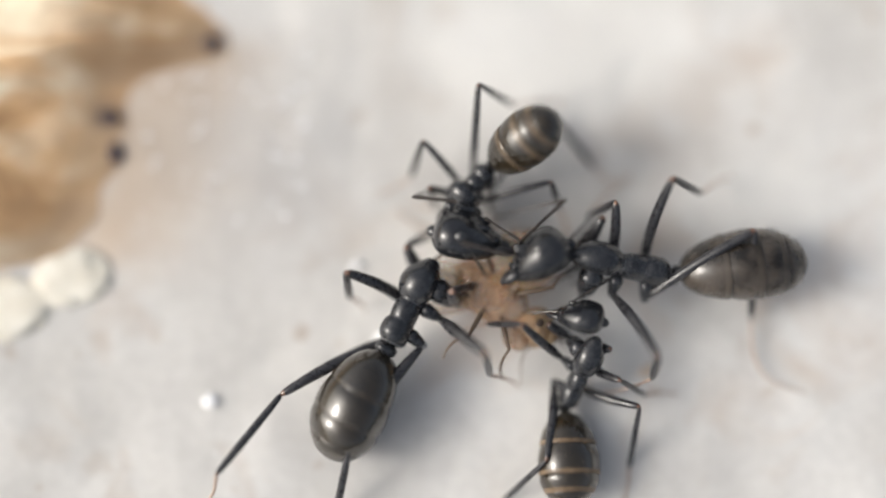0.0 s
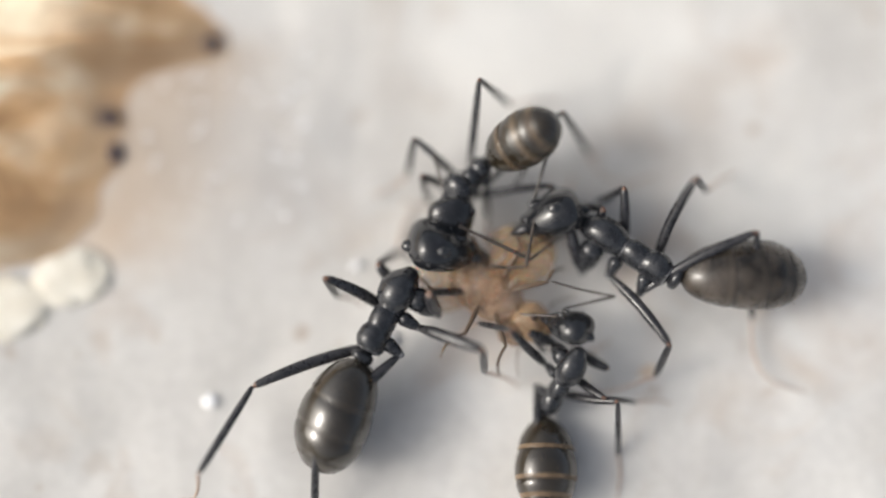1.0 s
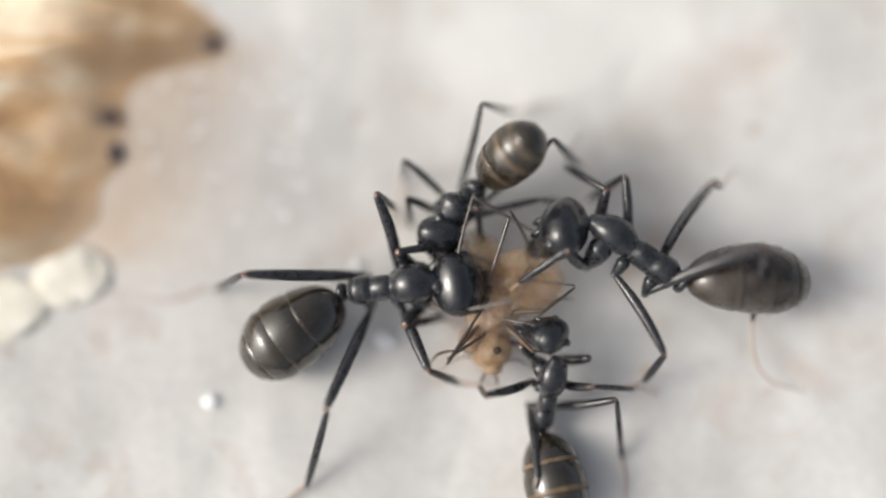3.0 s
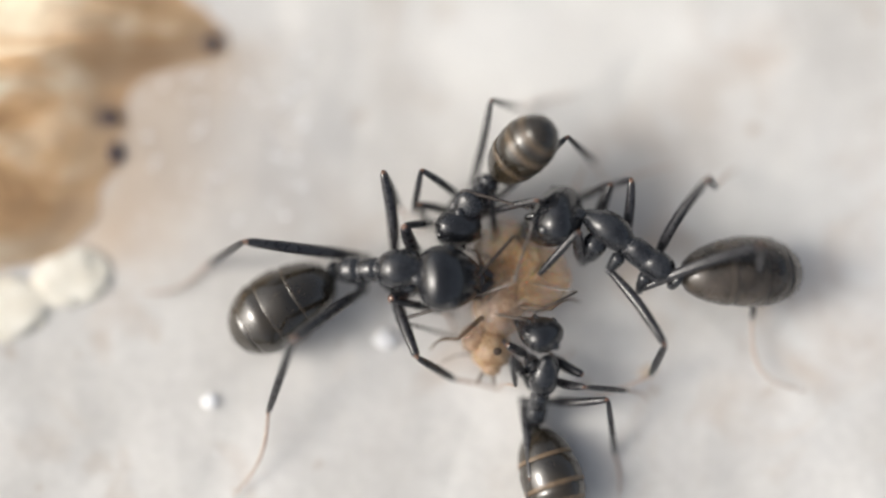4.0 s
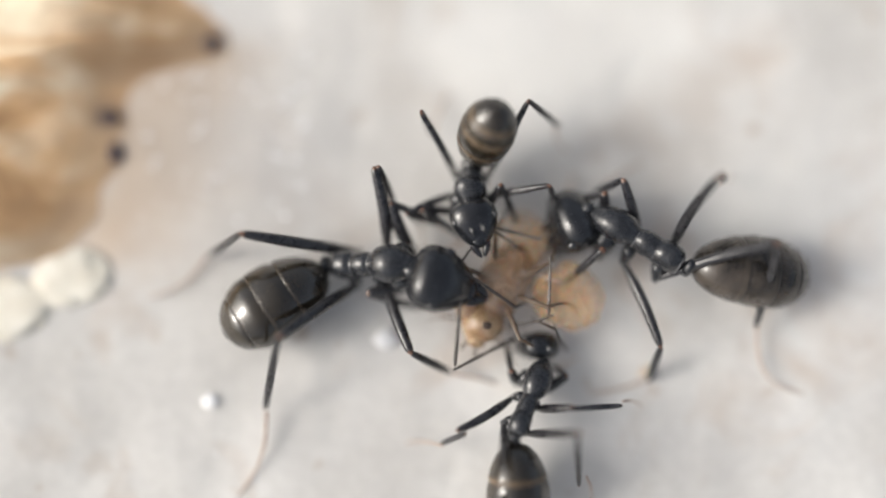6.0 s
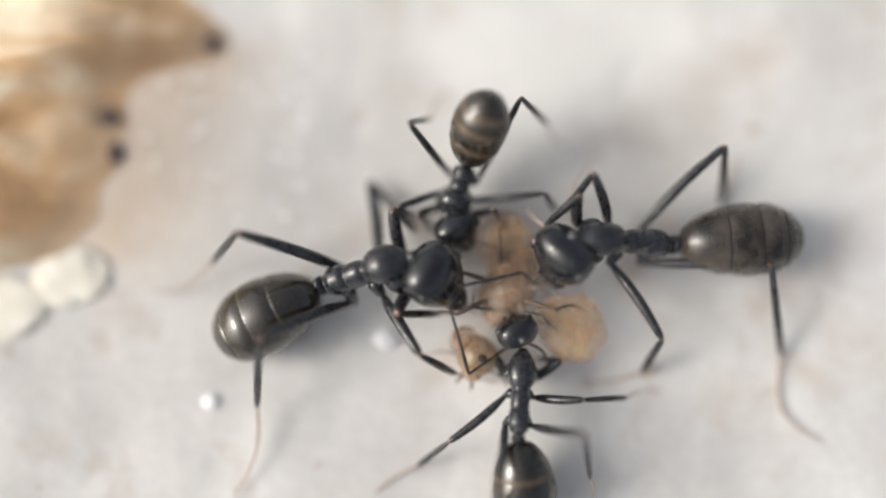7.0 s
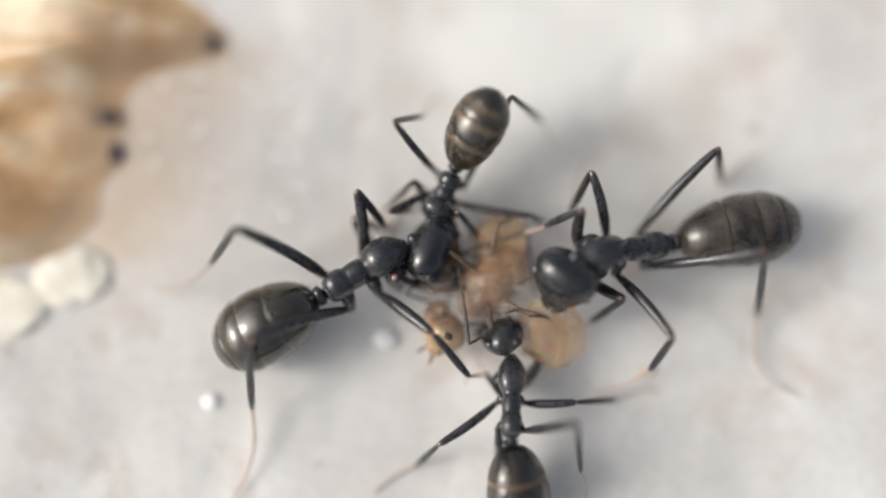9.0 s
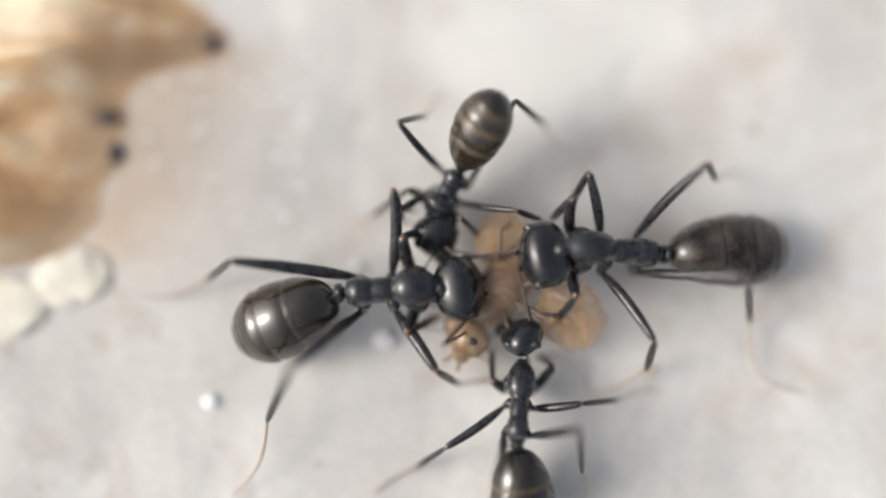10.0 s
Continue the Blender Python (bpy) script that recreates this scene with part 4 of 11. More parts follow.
    walk(ANT_A_PARTS["fr2"],[(0,at(0.738,-1.118,-0.11,0,62.3,33.2)),(0.5,at(1.311,-0.737,-0.197,-0.6,65,32.5)),(1,at(0.887,-1.058,-0.113,2.1,64.3,35.5)),(1.2,at(0.338,-1.314,-0.238,-6.1,48.1,25.8)),(1.5,at(0.114,-0.79,-0.035,-11.2,41.3,18.5)),(2,at(0.185,-0.671,0.011,-20,46.5,5.8)),(2.2,at(0.14,-0.778,-0.024,-12.1,42,17.1)),(2.5,at(0.207,-1.052,-0.103,5.5,64.8,38.5)),(2.7,at(0.222,-1.165,-0.161,6,67.6,39.1)),(3.8,at(-0.07,-0.901,-0.146,-34.2,48.6,-7)),(4,at(0.333,-0.855,-0.001,-37.6,66,-10.9)),(4.5,at(-0.112,-1.359,-0.477,-3.1,79.4,24.8)),(5,at(-0.119,-1.006,-0.219,-171.7,84,-143.9)),(5.5,at(-0.48,-0.952,-0.505,-30.7,53,-1.6)),(5.7,at(-0.519,-0.704,-0.444,-33.9,60.1,-5.4)),(6.8,at(0.519,-1.373,-0.269,-20.1,73.4,9.5)),(7,at(0.577,-1.396,-0.29,3.7,73.4,34.3)),(7.5,at(0.49,-1.092,-0.08,125.3,74,157.9)),(8,at(0.943,-0.979,-0.094,6.6,75.8,37.4)),(8.5,at(0.506,-1.072,-0.07,-31.9,47.7,-4.7)),(9,at(0.546,-0.737,0.044,-40.3,64.6,-14.7)),(9.5,at(0.483,-1.122,-0.096,-9.7,71.3,18.2)),(10,at(0.269,-1.235,-0.194,3.2,57.9,32.3))])
    walk(ANT_A_PARTS["fr3"],[(0,at(1.469,-0.639,-1.774,61.6,68.8,-3)),(0.5,at(1.982,-0.31,-1.901,42.7,83.9,-22.3)),(1,at(1.55,-0.586,-1.807,118.4,67.9,54.6)),(1.2,at(1.468,-0.769,-1.638,143.8,56.3,83.1)),(1.5,at(1.452,-0.342,-1.277,11.8,42.7,-59.3)),(2,at(1.472,-0.541,-1.354,6.4,28.4,-68.4)),(2.2,at(1.475,-0.368,-1.282,0.2,22.3,-82.9)),(2.5,at(0.833,-0.553,-1.804,12.4,13.8,-45)),(2.7,at(0.777,-0.714,-1.899,12.4,18.1,-44.9)),(3.8,at(1.164,-1.053,-1.557,6.8,8.3,-68.8)),(4,at(1.083,-0.999,-1.718,-0.7,48,-83.8)),(4.5,at(0.203,-1.213,-2.325,73.5,39.8,11)),(5,at(-0.276,-1.121,-2.089,72.3,7.4,8.2)),(5.5,at(0.65,-0.984,-2.007,43.2,30.1,-68.5)),(5.7,at(0.415,-0.793,-2.073,55.7,22.1,-40.6)),(6.8,at(1.047,-1.285,-2.071,101.6,64,19.5)),(7,at(1.02,-1.094,-2.092,89.4,65.1,6)),(7.5,at(0.012,-0.897,-1.888,91.8,58.8,8.8)),(8,at(1.309,-0.699,-1.917,120.1,68.9,40)),(8.5,at(1.766,-1.177,-1.461,78.6,18.8,-12.7)),(9,at(1.325,-0.941,-1.654,70.9,36.6,-28.9)),(9.5,at(1.056,-0.934,-1.877,76.4,20.3,-17.5)),(10,at(1.113,-0.701,-1.787,80.7,16.4,-4.1))])
    walk(ANT_A_PARTS["ml1"],[(0,at(-0.067,0.5,-0.8,86.9,-77.5,93.1)),(0.5,at(-0.067,0.5,-0.8,-66.1,-87.1,-113.8)),(1,at(-0.067,0.5,-0.8,88.3,-79,91.7)),(1.2,at(-0.067,0.5,-0.8,75.6,-69.3,104.9)),(1.5,at(-0.067,0.5,-0.8,66.5,-42.4,115.6)),(2,at(-0.067,0.5,-0.8,64.8,-28.7,118.4)),(2.2,at(-0.067,0.5,-0.8,63.5,-15.6,121.9)),(2.5,at(-0.067,0.5,-0.8,77.4,-38.9,92.7)),(2.7,at(-0.067,0.5,-0.8,80.8,-38.1,87.2)),(3.8,at(-0.067,0.5,-0.8,73.9,-36.8,98.5)),(4,at(-0.067,0.5,-0.8,83.6,-31.8,81.4)),(4.5,at(-0.067,0.5,-0.8,82.2,-21.5,84.6)),(5,at(-0.067,0.5,-0.8,84.4,-31.6,79.6)),(5.5,at(-0.067,0.5,-0.8,80.1,-30.3,88)),(5.7,at(-0.067,0.5,-0.8,82.4,-34.1,83.7)),(6.8,at(-0.067,0.5,-0.8,85.6,-23.9,77.1)),(7,at(-0.067,0.5,-0.8,83.3,2.3,89.2)),(7.5,at(-0.067,0.5,-0.8,85.6,-30.9,80)),(8,at(-0.067,0.5,-0.8,94,-40.5,65.7)),(8.5,at(-0.067,0.5,-0.8,106.1,-57.6,49.9)),(9,at(-0.067,0.5,-0.8,110.3,-57.9,45)),(9.5,at(-0.067,0.5,-0.8,97.4,-60.8,59.9)),(10,at(-0.067,0.5,-0.8,80.8,-31.5,82.1))])
    walk(ANT_A_PARTS["ml2"],[(0,at(-0.098,1.063,1.744,0,53.8,125.9)),(0.5,at(-0.121,0.378,1.802,-20.1,60.3,102.1)),(1,at(-0.082,0.999,1.758,-15.9,57.9,107)),(1.2,at(-0.304,1.391,1.637,-18.3,66.5,104.3)),(1.5,at(-0.9,2.236,0.956,98.8,72.9,-135.5)),(2,at(-1.153,2.51,0.453,124.5,64.6,-108)),(2.2,at(-1.392,2.632,-0.1,123.1,66.4,-109.6)),(2.5,at(-0.164,2.526,0.836,9.5,78.4,134.6)),(2.7,at(0.035,2.548,0.808,66.7,84.8,-167.7)),(3.8,at(-0.377,2.564,0.76,154.7,74,-79)),(4,at(0.265,2.69,0.573,123.6,60.3,-112.4)),(4.5,at(0.16,2.914,0.154,128.9,58.9,-106.2)),(5,at(0.333,2.683,0.565,97.5,70.5,-140.6)),(5.5,at(0.012,2.749,0.513,138.5,53.2,-95.1)),(5.7,at(0.169,2.645,0.661,122.9,59,-113.8)),(6.8,at(0.463,2.822,0.258,127.3,64,-108.9)),(7,at(-0.032,3.103,-0.905,161.6,17.9,-62)),(7.5,at(0.322,2.702,0.537,114.2,75.1,-118)),(8,at(0.747,2.305,0.894,97.6,77.3,-135)),(8.5,at(0.833,1.57,1.399,-150.5,67.1,-20.8)),(9,at(0.913,1.479,1.407,161.6,69.2,-71.9)),(9.5,at(0.571,1.602,1.474,179.2,85.4,-54)),(10,at(0.24,2.7,0.562,151.5,66.1,-82.2))])
    walk(ANT_A_PARTS["ml3"],[(0,at(-0.661,1.84,0.432,-124.1,79.4,138.5)),(0.5,at(-0.289,1.166,0.39,-165.3,52.5,94.9)),(1,at(-0.334,1.824,0.38,92.8,82.1,-9.6)),(1.2,at(-0.463,2.019,0.147,42.9,76.9,-60.2)),(1.5,at(-1.24,1.902,-0.598,43.4,68,-59.7)),(2,at(-1.369,1.846,-1.015,40.3,36.6,-63.5)),(2.2,at(-1.611,2.02,-1.59,38.2,-2.5,-70.2)),(2.5,at(-0.394,2.759,-0.756,66.9,79.7,-35.9)),(2.7,at(-0.108,2.517,-0.811,-50.6,86,-153.7)),(3.8,at(-0.292,2.125,-0.803,29.9,57.6,-72)),(4,at(-0.042,1.945,-0.839,-2.4,67.8,-108)),(4.5,at(-0.075,2.108,-1.238,15.6,85,-89.7)),(5,at(-0.086,2.339,-0.967,2.9,72.7,-102.6)),(5.5,at(-0.075,1.78,-0.789,-88.9,76,163.5)),(5.7,at(-0.168,1.879,-0.733,-16.8,66.6,-121.6)),(6.8,at(0.233,2.148,-1.204,28.6,45.2,-68.8)),(7,at(0.695,1.738,-1.404,43.2,57.9,-50.4)),(7.5,at(0.126,2.333,-1.034,36.2,55.6,-58.7)),(8,at(0.495,2.053,-0.692,70,80.5,-23.3)),(8.5,at(1.425,1.345,-0.098,70.8,55.8,-22.4)),(9,at(1.092,0.93,-0.112,173.7,71.5,86)),(9.5,at(0.646,1.497,-0.147,-176.2,77,96.5)),(10,at(0.33,2.048,-0.924,80.1,78.3,-8.5))])
    walk(ANT_A_PARTS["mr1"],[(0,at(-0.067,-0.5,-0.8,0,-2.9,-99.3)),(0.5,at(-0.067,-0.5,-0.8,1.7,11.9,-77.5)),(1,at(-0.067,-0.5,-0.8,0.4,14.9,-83.4)),(1.2,at(-0.067,-0.5,-0.8,0.6,8.1,-82.4)),(1.5,at(-0.067,-0.5,-0.8,-0.7,-23.7,-73.2)),(2,at(-0.067,-0.5,-0.8,0.2,-15.4,-76)),(2.2,at(-0.067,-0.5,-0.8,0.9,-43.9,-77.4)),(2.5,at(-0.067,-0.5,-0.8,-4.6,-26.2,-67.9)),(2.7,at(-0.067,-0.5,-0.8,-5.2,-17.8,-66.2)),(3.8,at(-0.067,-0.5,-0.8,-4.8,-22.9,-67.4)),(4,at(-0.067,-0.5,-0.8,-6.6,-8.4,-60.7)),(4.5,at(-0.067,-0.5,-0.8,-7.2,-5.5,-56.5)),(5,at(-0.067,-0.5,-0.8,-6.8,-18.8,-58.1)),(5.5,at(-0.067,-0.5,-0.8,-7.4,-2.8,-55.2)),(5.7,at(-0.067,-0.5,-0.8,-7.3,-5.3,-56.8)),(6.8,at(-0.067,-0.5,-0.8,-7.1,3.4,-67)),(7,at(-0.067,-0.5,-0.8,-7.1,0.1,-66.4)),(7.5,at(-0.067,-0.5,-0.8,-6.6,5.4,-57.4)),(8,at(-0.067,-0.5,-0.8,-6.8,5.4,-58.8)),(8.5,at(-0.067,-0.5,-0.8,-5.7,-11.5,-78.5)),(9,at(-0.067,-0.5,-0.8,-6.8,-9.6,-72.5)),(9.5,at(-0.067,-0.5,-0.8,-6.6,-7.3,-73.6)),(10,at(-0.067,-0.5,-0.8,-9.5,-16.4,-59.7))])
    walk(ANT_A_PARTS["mr2"],[(0,at(-0.429,-2.705,-0.687,0,59.3,119.7)),(0.5,at(0.406,-2.638,-1.262,8.2,49.4,129.8)),(1,at(0.18,-2.649,-1.374,-2.1,53,116.6)),(1.2,at(0.225,-2.696,-1.116,-4.6,60.3,113.6)),(1.5,at(0.525,-2.462,0.099,-104,88.1,13.7)),(2,at(0.457,-2.593,-0.206,-162.2,76.6,-44.7)),(2.2,at(0.284,-2.075,0.75,-169,54.6,-52)),(2.5,at(0.69,-2.36,0.187,-147.9,71.4,-28.7)),(2.7,at(0.793,-2.45,-0.116,-153.6,76.3,-34.6)),(3.8,at(0.726,-2.403,0.07,-165.3,55.3,-47.2)),(4,at(1.015,-2.431,-0.474,-174.9,69.7,-57.9)),(4.5,at(1.163,-2.357,-0.586,-141.1,83.2,-23.5)),(5,at(1.051,-2.299,-0.079,-102.5,74.6,15.7)),(5.5,at(1.207,-2.336,-0.691,-174.9,79.6,-58)),(5.7,at(1.152,-2.365,-0.594,-163.1,73.4,-45.9)),(6.8,at(0.804,-2.557,-0.934,172.4,75.2,-71.3)),(7,at(0.83,-2.55,-0.806,-177.8,81.2,-61.3)),(7.5,at(1.134,-2.376,-1.011,110.9,87.8,-132.8)),(8,at(1.086,-2.407,-1.009,71.6,80.6,-172.2)),(8.5,at(0.371,-2.648,-0.353,-172.7,63.1,-54.5)),(9,at(0.597,-2.604,-0.427,167.6,51.4,-77.7)),(9.5,at(0.559,-2.629,-0.514,160.3,60.5,-86.5)),(10,at(1.017,-2.352,-0.167,-151,68.5,-33.3))])
    walk(ANT_A_PARTS["mr3"],[(0,at(-0.883,-1.911,-2.229,52.8,85.4,-29.4)),(0.5,at(-0.342,-1.741,-2.623,161.1,86.8,79)),(1,at(-0.303,-1.685,-2.806,30.9,81.3,-51.4)),(1.2,at(-0.13,-1.882,-2.674,66.7,67.9,-14.6)),(1.5,at(0.584,-2.447,-1.693,56.6,25.5,-27.4)),(2,at(0.751,-2.885,-1.95,57.1,2.5,-25.4)),(2.2,at(0.924,-2.893,-0.711,56.5,40,-27)),(2.5,at(1.193,-2.635,-1.512,71.2,30.5,-1.9)),(2.7,at(1.142,-2.691,-1.859,67.9,27.5,-8.8)),(3.8,at(1.42,-3.152,-1.405,67,16.5,-11)),(4,at(1.347,-2.959,-2.155,66.4,41.6,-12.3)),(4.5,at(1.358,-2.442,-2.366,76.7,60.1,0.8)),(5,at(1.51,-2.17,-1.808,84,55,9.4)),(5.5,at(1.379,-2.611,-2.454,69.6,40.4,-9.8)),(5.7,at(1.509,-2.733,-2.313,69.5,41.2,-9.9)),(6.8,at(0.951,-2.991,-2.667,61.3,48.3,-21.5)),(7,at(0.963,-2.792,-2.577,63.7,56.4,-18.5)),(7.5,at(1.087,-2.427,-2.803,77.2,52.6,-2)),(8,at(0.797,-2.446,-2.778,70.7,54.7,-10.1)),(8.5,at(0.842,-3.308,-1.952,70,32.6,-11.1)),(9,at(0.835,-3.696,-1.829,87.3,67.8,10.3)),(9.5,at(0.613,-3.509,-2.075,60.2,38.8,-22.1)),(10,at(1.567,-2.713,-1.835,70.6,10.7,1.6))])
    walk(ANT_A_PARTS["hl1"],[(0,at(-0.965,0.48,-0.72,0,-32.5,158.5)),(0.5,at(-0.965,0.48,-0.72,-3.2,-41.3,163.8)),(1,at(-0.965,0.48,-0.72,2,-38.6,155.7)),(1.2,at(-0.965,0.48,-0.72,-1.4,-31.3,161.6)),(1.5,at(-0.965,0.48,-0.72,-11.6,-20.5,-175.3)),(2,at(-0.965,0.48,-0.72,-12.9,-19.2,-171.5)),(2.2,at(-0.965,0.48,-0.72,6.8,-47.5,154.4)),(2.5,at(-0.965,0.48,-0.72,-7.9,-40.8,175.3)),(2.7,at(-0.965,0.48,-0.72,-9.4,-45.2,177.6)),(3.8,at(-0.965,0.48,-0.72,-8.8,-32.2,176.6)),(4,at(-0.965,0.48,-0.72,-10.3,-58.6,178.7)),(4.5,at(-0.965,0.48,-0.72,-15,-65.6,-176)),(5,at(-0.965,0.48,-0.72,-28.7,-59.1,-160.6)),(5.5,at(-0.965,0.48,-0.72,-14.8,-61.5,-176.6)),(5.7,at(-0.965,0.48,-0.72,-14.1,-60.6,-177.4)),(6.8,at(-0.965,0.48,-0.72,8.8,-67.8,157.3)),(7,at(-0.965,0.48,-0.72,10.9,-66.7,155)),(7.5,at(-0.965,0.48,-0.72,-2.8,-67.9,169.9)),(8,at(-0.965,0.48,-0.72,15.5,-69,150.2)),(8.5,at(-0.965,0.48,-0.72,20.9,-53.6,144.1)),(9,at(-0.965,0.48,-0.72,26.6,-58.9,137.3)),(9.5,at(-0.965,0.48,-0.72,19.3,-39.5,146.8)),(10,at(-0.965,0.48,-0.72,6,-27,170.7))])
    walk(ANT_A_PARTS["hl2"],[(0,at(-3.93,1.65,1.311,0,-14.8,177.3)),(0.5,at(-3.692,1.271,1.775,0.6,-0.1,172.5)),(1,at(-3.655,1.697,1.64,0.1,-6.1,-177.4)),(1.2,at(-4.031,1.5,1.241,-0.2,-1.5,-173.1)),(1.5,at(-4.493,0.193,0.605,0.1,8.5,-167.9)),(2,at(-4.495,-0.045,0.525,0.7,15.2,-165.2)),(2.2,at(-3.265,1.585,2.069,-7.7,52.8,-179.3)),(2.5,at(-3.816,0.713,1.75,-11.4,32.4,175.3)),(2.7,at(-3.625,0.593,1.963,-10.6,39.5,176.6)),(3.8,at(-4.157,0.668,1.295,0.8,52.3,-167.6)),(4,at(-2.932,0.524,2.508,-1.4,31,-170.9)),(4.5,at(-2.525,0.37,2.721,-6.7,27.8,178.3)),(5,at(-2.797,-0.165,2.523,-8.6,29.3,174.4)),(5.5,at(-2.762,0.372,2.603,-3.3,28.6,-174.6)),(5.7,at(-2.818,0.397,2.573,-2.1,30.4,-172.3)),(6.8,at(-2.285,1.031,2.779,-7.4,36.7,178.2)),(7,at(-2.319,1.112,2.752,-10.4,37.9,173.3)),(7.5,at(-2.368,0.729,2.781,-10.8,35.2,172.6)),(8,at(-2.139,1.154,2.809,-13.5,33.7,167.8)),(8.5,at(-2.781,1.795,2.323,-46,62.6,126.3)),(9,at(-2.399,1.801,2.518,-28.3,55.6,146.8)),(9.5,at(-3.407,2.077,1.683,-11.2,59.8,167)),(10,at(-4.288,1.024,0.996,6.6,63.5,-172.9))])
    walk(ANT_A_PARTS["hl3"],[(0,at(-6.631,1.778,2.023,-40.2,25.9,131.4)),(0.5,at(-6.464,1.636,1.778,-43,20.6,130.1)),(1,at(-6.432,1.571,1.936,-47.6,26.5,127.9)),(1.2,at(-6.806,1.165,1.316,-48,33.5,131.5)),(1.5,at(-7.196,-0.389,0.19,-15.8,49.2,-179.9)),(2,at(-7.105,-0.733,-0.206,-6.7,39.8,-170)),(2.2,at(-4.957,1.565,-0.158,0.3,33.8,173.3)),(2.5,at(-6.168,0.904,0.251,2.1,-3.4,171.3)),(2.7,at(-5.779,0.721,0.185,1.8,-18.6,174.2)),(3.8,at(-5.827,0.302,-0.918,-2.2,-5.6,-158.5)),(4,at(-5.298,0.144,1.067,-13.7,-25.8,-150.4)),(4.5,at(-4.997,0.446,1.417,-15.5,-24.7,-152.2)),(5,at(-5.223,0.072,1.152,-13.3,-18.8,-150.8)),(5.5,at(-5.206,0.141,1.264,-21.3,-22.6,-135.5)),(5.7,at(-5.209,0.074,1.16,-20.2,-22,-135.8)),(6.8,at(-4.527,1.101,1.109,-17.2,-13.1,-166.1)),(7,at(-4.511,1.37,1.035,-17.7,-10.3,-171.2)),(7.5,at(-4.633,1.023,1.168,-20.8,-15.6,-164)),(8,at(-4.412,1.645,1.257,-20.5,-12.8,-175.3)),(8.5,at(-3.543,2.832,-0.159,-24.2,25.4,150.8)),(9,at(-3.723,2.667,0.212,-20.1,15.7,159.3)),(9.5,at(-4.778,2.394,-0.733,-14.9,4.5,173.7)),(10,at(-5.525,0.87,-1.507,-0.2,5,-176.1))])
    walk(ANT_A_PARTS["hr1"],[(0,at(-0.965,-0.48,-0.72,0,-14.4,179.4)),(0.5,at(-0.965,-0.48,-0.72,0.8,-16.8,176.5)),(1,at(-0.965,-0.48,-0.72,0.8,-17.5,176.3)),(1.2,at(-0.965,-0.48,-0.72,-2.2,-13.6,-172.4)),(1.5,at(-0.965,-0.48,-0.72,-13.2,-24.2,-139.3)),(2,at(-0.965,-0.48,-0.72,-14.6,-22.8,-135.8)),(2.2,at(-0.965,-0.48,-0.72,-15.6,-26,-133.5)),(2.5,at(-0.965,-0.48,-0.72,-26,-25.3,-109.8)),(2.7,at(-0.965,-0.48,-0.72,-27.3,-26.4,-106.7)),(3.8,at(-0.965,-0.48,-0.72,-16.7,-45.1,-124.5)),(4,at(-0.965,-0.48,-0.72,-35.1,-59.5,-101.6)),(4.5,at(-0.965,-0.48,-0.72,-53,-67.4,-81.6)),(5,at(-0.965,-0.48,-0.72,-65.9,-64.2,-67.5)),(5.5,at(-0.965,-0.48,-0.72,-41.7,-60.2,-94.8)),(5.7,at(-0.965,-0.48,-0.72,-36.8,-56.5,-100.5)),(6.8,at(-0.965,-0.48,-0.72,-8,-55.4,-134.9)),(7,at(-0.965,-0.48,-0.72,-4.3,-54.6,-139.5)),(7.5,at(-0.965,-0.48,-0.72,-15.1,-56.9,-126.4)),(8,at(-0.965,-0.48,-0.72,-4.8,-57.5,-138.7)),(8.5,at(-0.965,-0.48,-0.72,23.1,-34.9,-175.9)),(9,at(-0.965,-0.48,-0.72,23.6,-35.2,-176.8)),(9.5,at(-0.965,-0.48,-0.72,18.4,-20.2,-165.7)),(10,at(-0.965,-0.48,-0.72,2.9,-46.4,-138.6))])
    walk(ANT_A_PARTS["hr2"],[(0,at(-4.241,-0.447,0.124,0,32.2,164.2)),(0.5,at(-4.198,-0.285,0.256,-0.2,39.5,163.9)),(1,at(-4.185,-0.273,0.295,0,39.9,164.2)),(1.2,at(-4.224,-0.913,0.077,1.3,46.8,166)),(1.5,at(-3.304,-2.493,0.665,27.6,52.8,-160)),(2,at(-3.199,-2.656,0.589,35.7,49.9,-149.6)),(2.2,at(-3.059,-2.685,0.762,41.2,47.5,-142.3)),(2.5,at(-2.002,-3.357,0.725,52.4,30.7,-124.8)),(2.7,at(-1.834,-3.383,0.783,53.4,28.6,-122.7)),(3.8,at(-2.318,-2.446,1.677,49.7,41.6,-129.1)),(4,at(-1.31,-2.162,2.194,48.4,28.5,-131.5)),(4.5,at(-0.774,-1.767,2.403,47.4,30.1,-133.5)),(5,at(-0.401,-1.841,2.325,47.5,31.1,-133.2)),(5.5,at(-1.106,-2.158,2.214,50.5,31,-127.5)),(5.7,at(-1.304,-2.314,2.102,50.6,33.2,-127.3)),(6.8,at(-2.319,-1.84,2.065,41.8,41.4,-141.7)),(7,at(-2.454,-1.754,2.037,37.4,46.2,-148)),(7.5,at(-2.062,-1.967,2.113,39,46,-145.8)),(8,at(-2.329,-1.68,2.133,31.5,47.4,-156.1)),(8.5,at(-3.732,-0.68,1.216,36.3,72.8,-150.7)),(9,at(-3.724,-0.637,1.231,31.3,64.9,-156.1)),(9.5,at(-4.041,-1.265,0.448,33.1,62.2,-154.1)),(10,at(-2.715,-2.021,1.731,53.1,54.1,-130.6))])
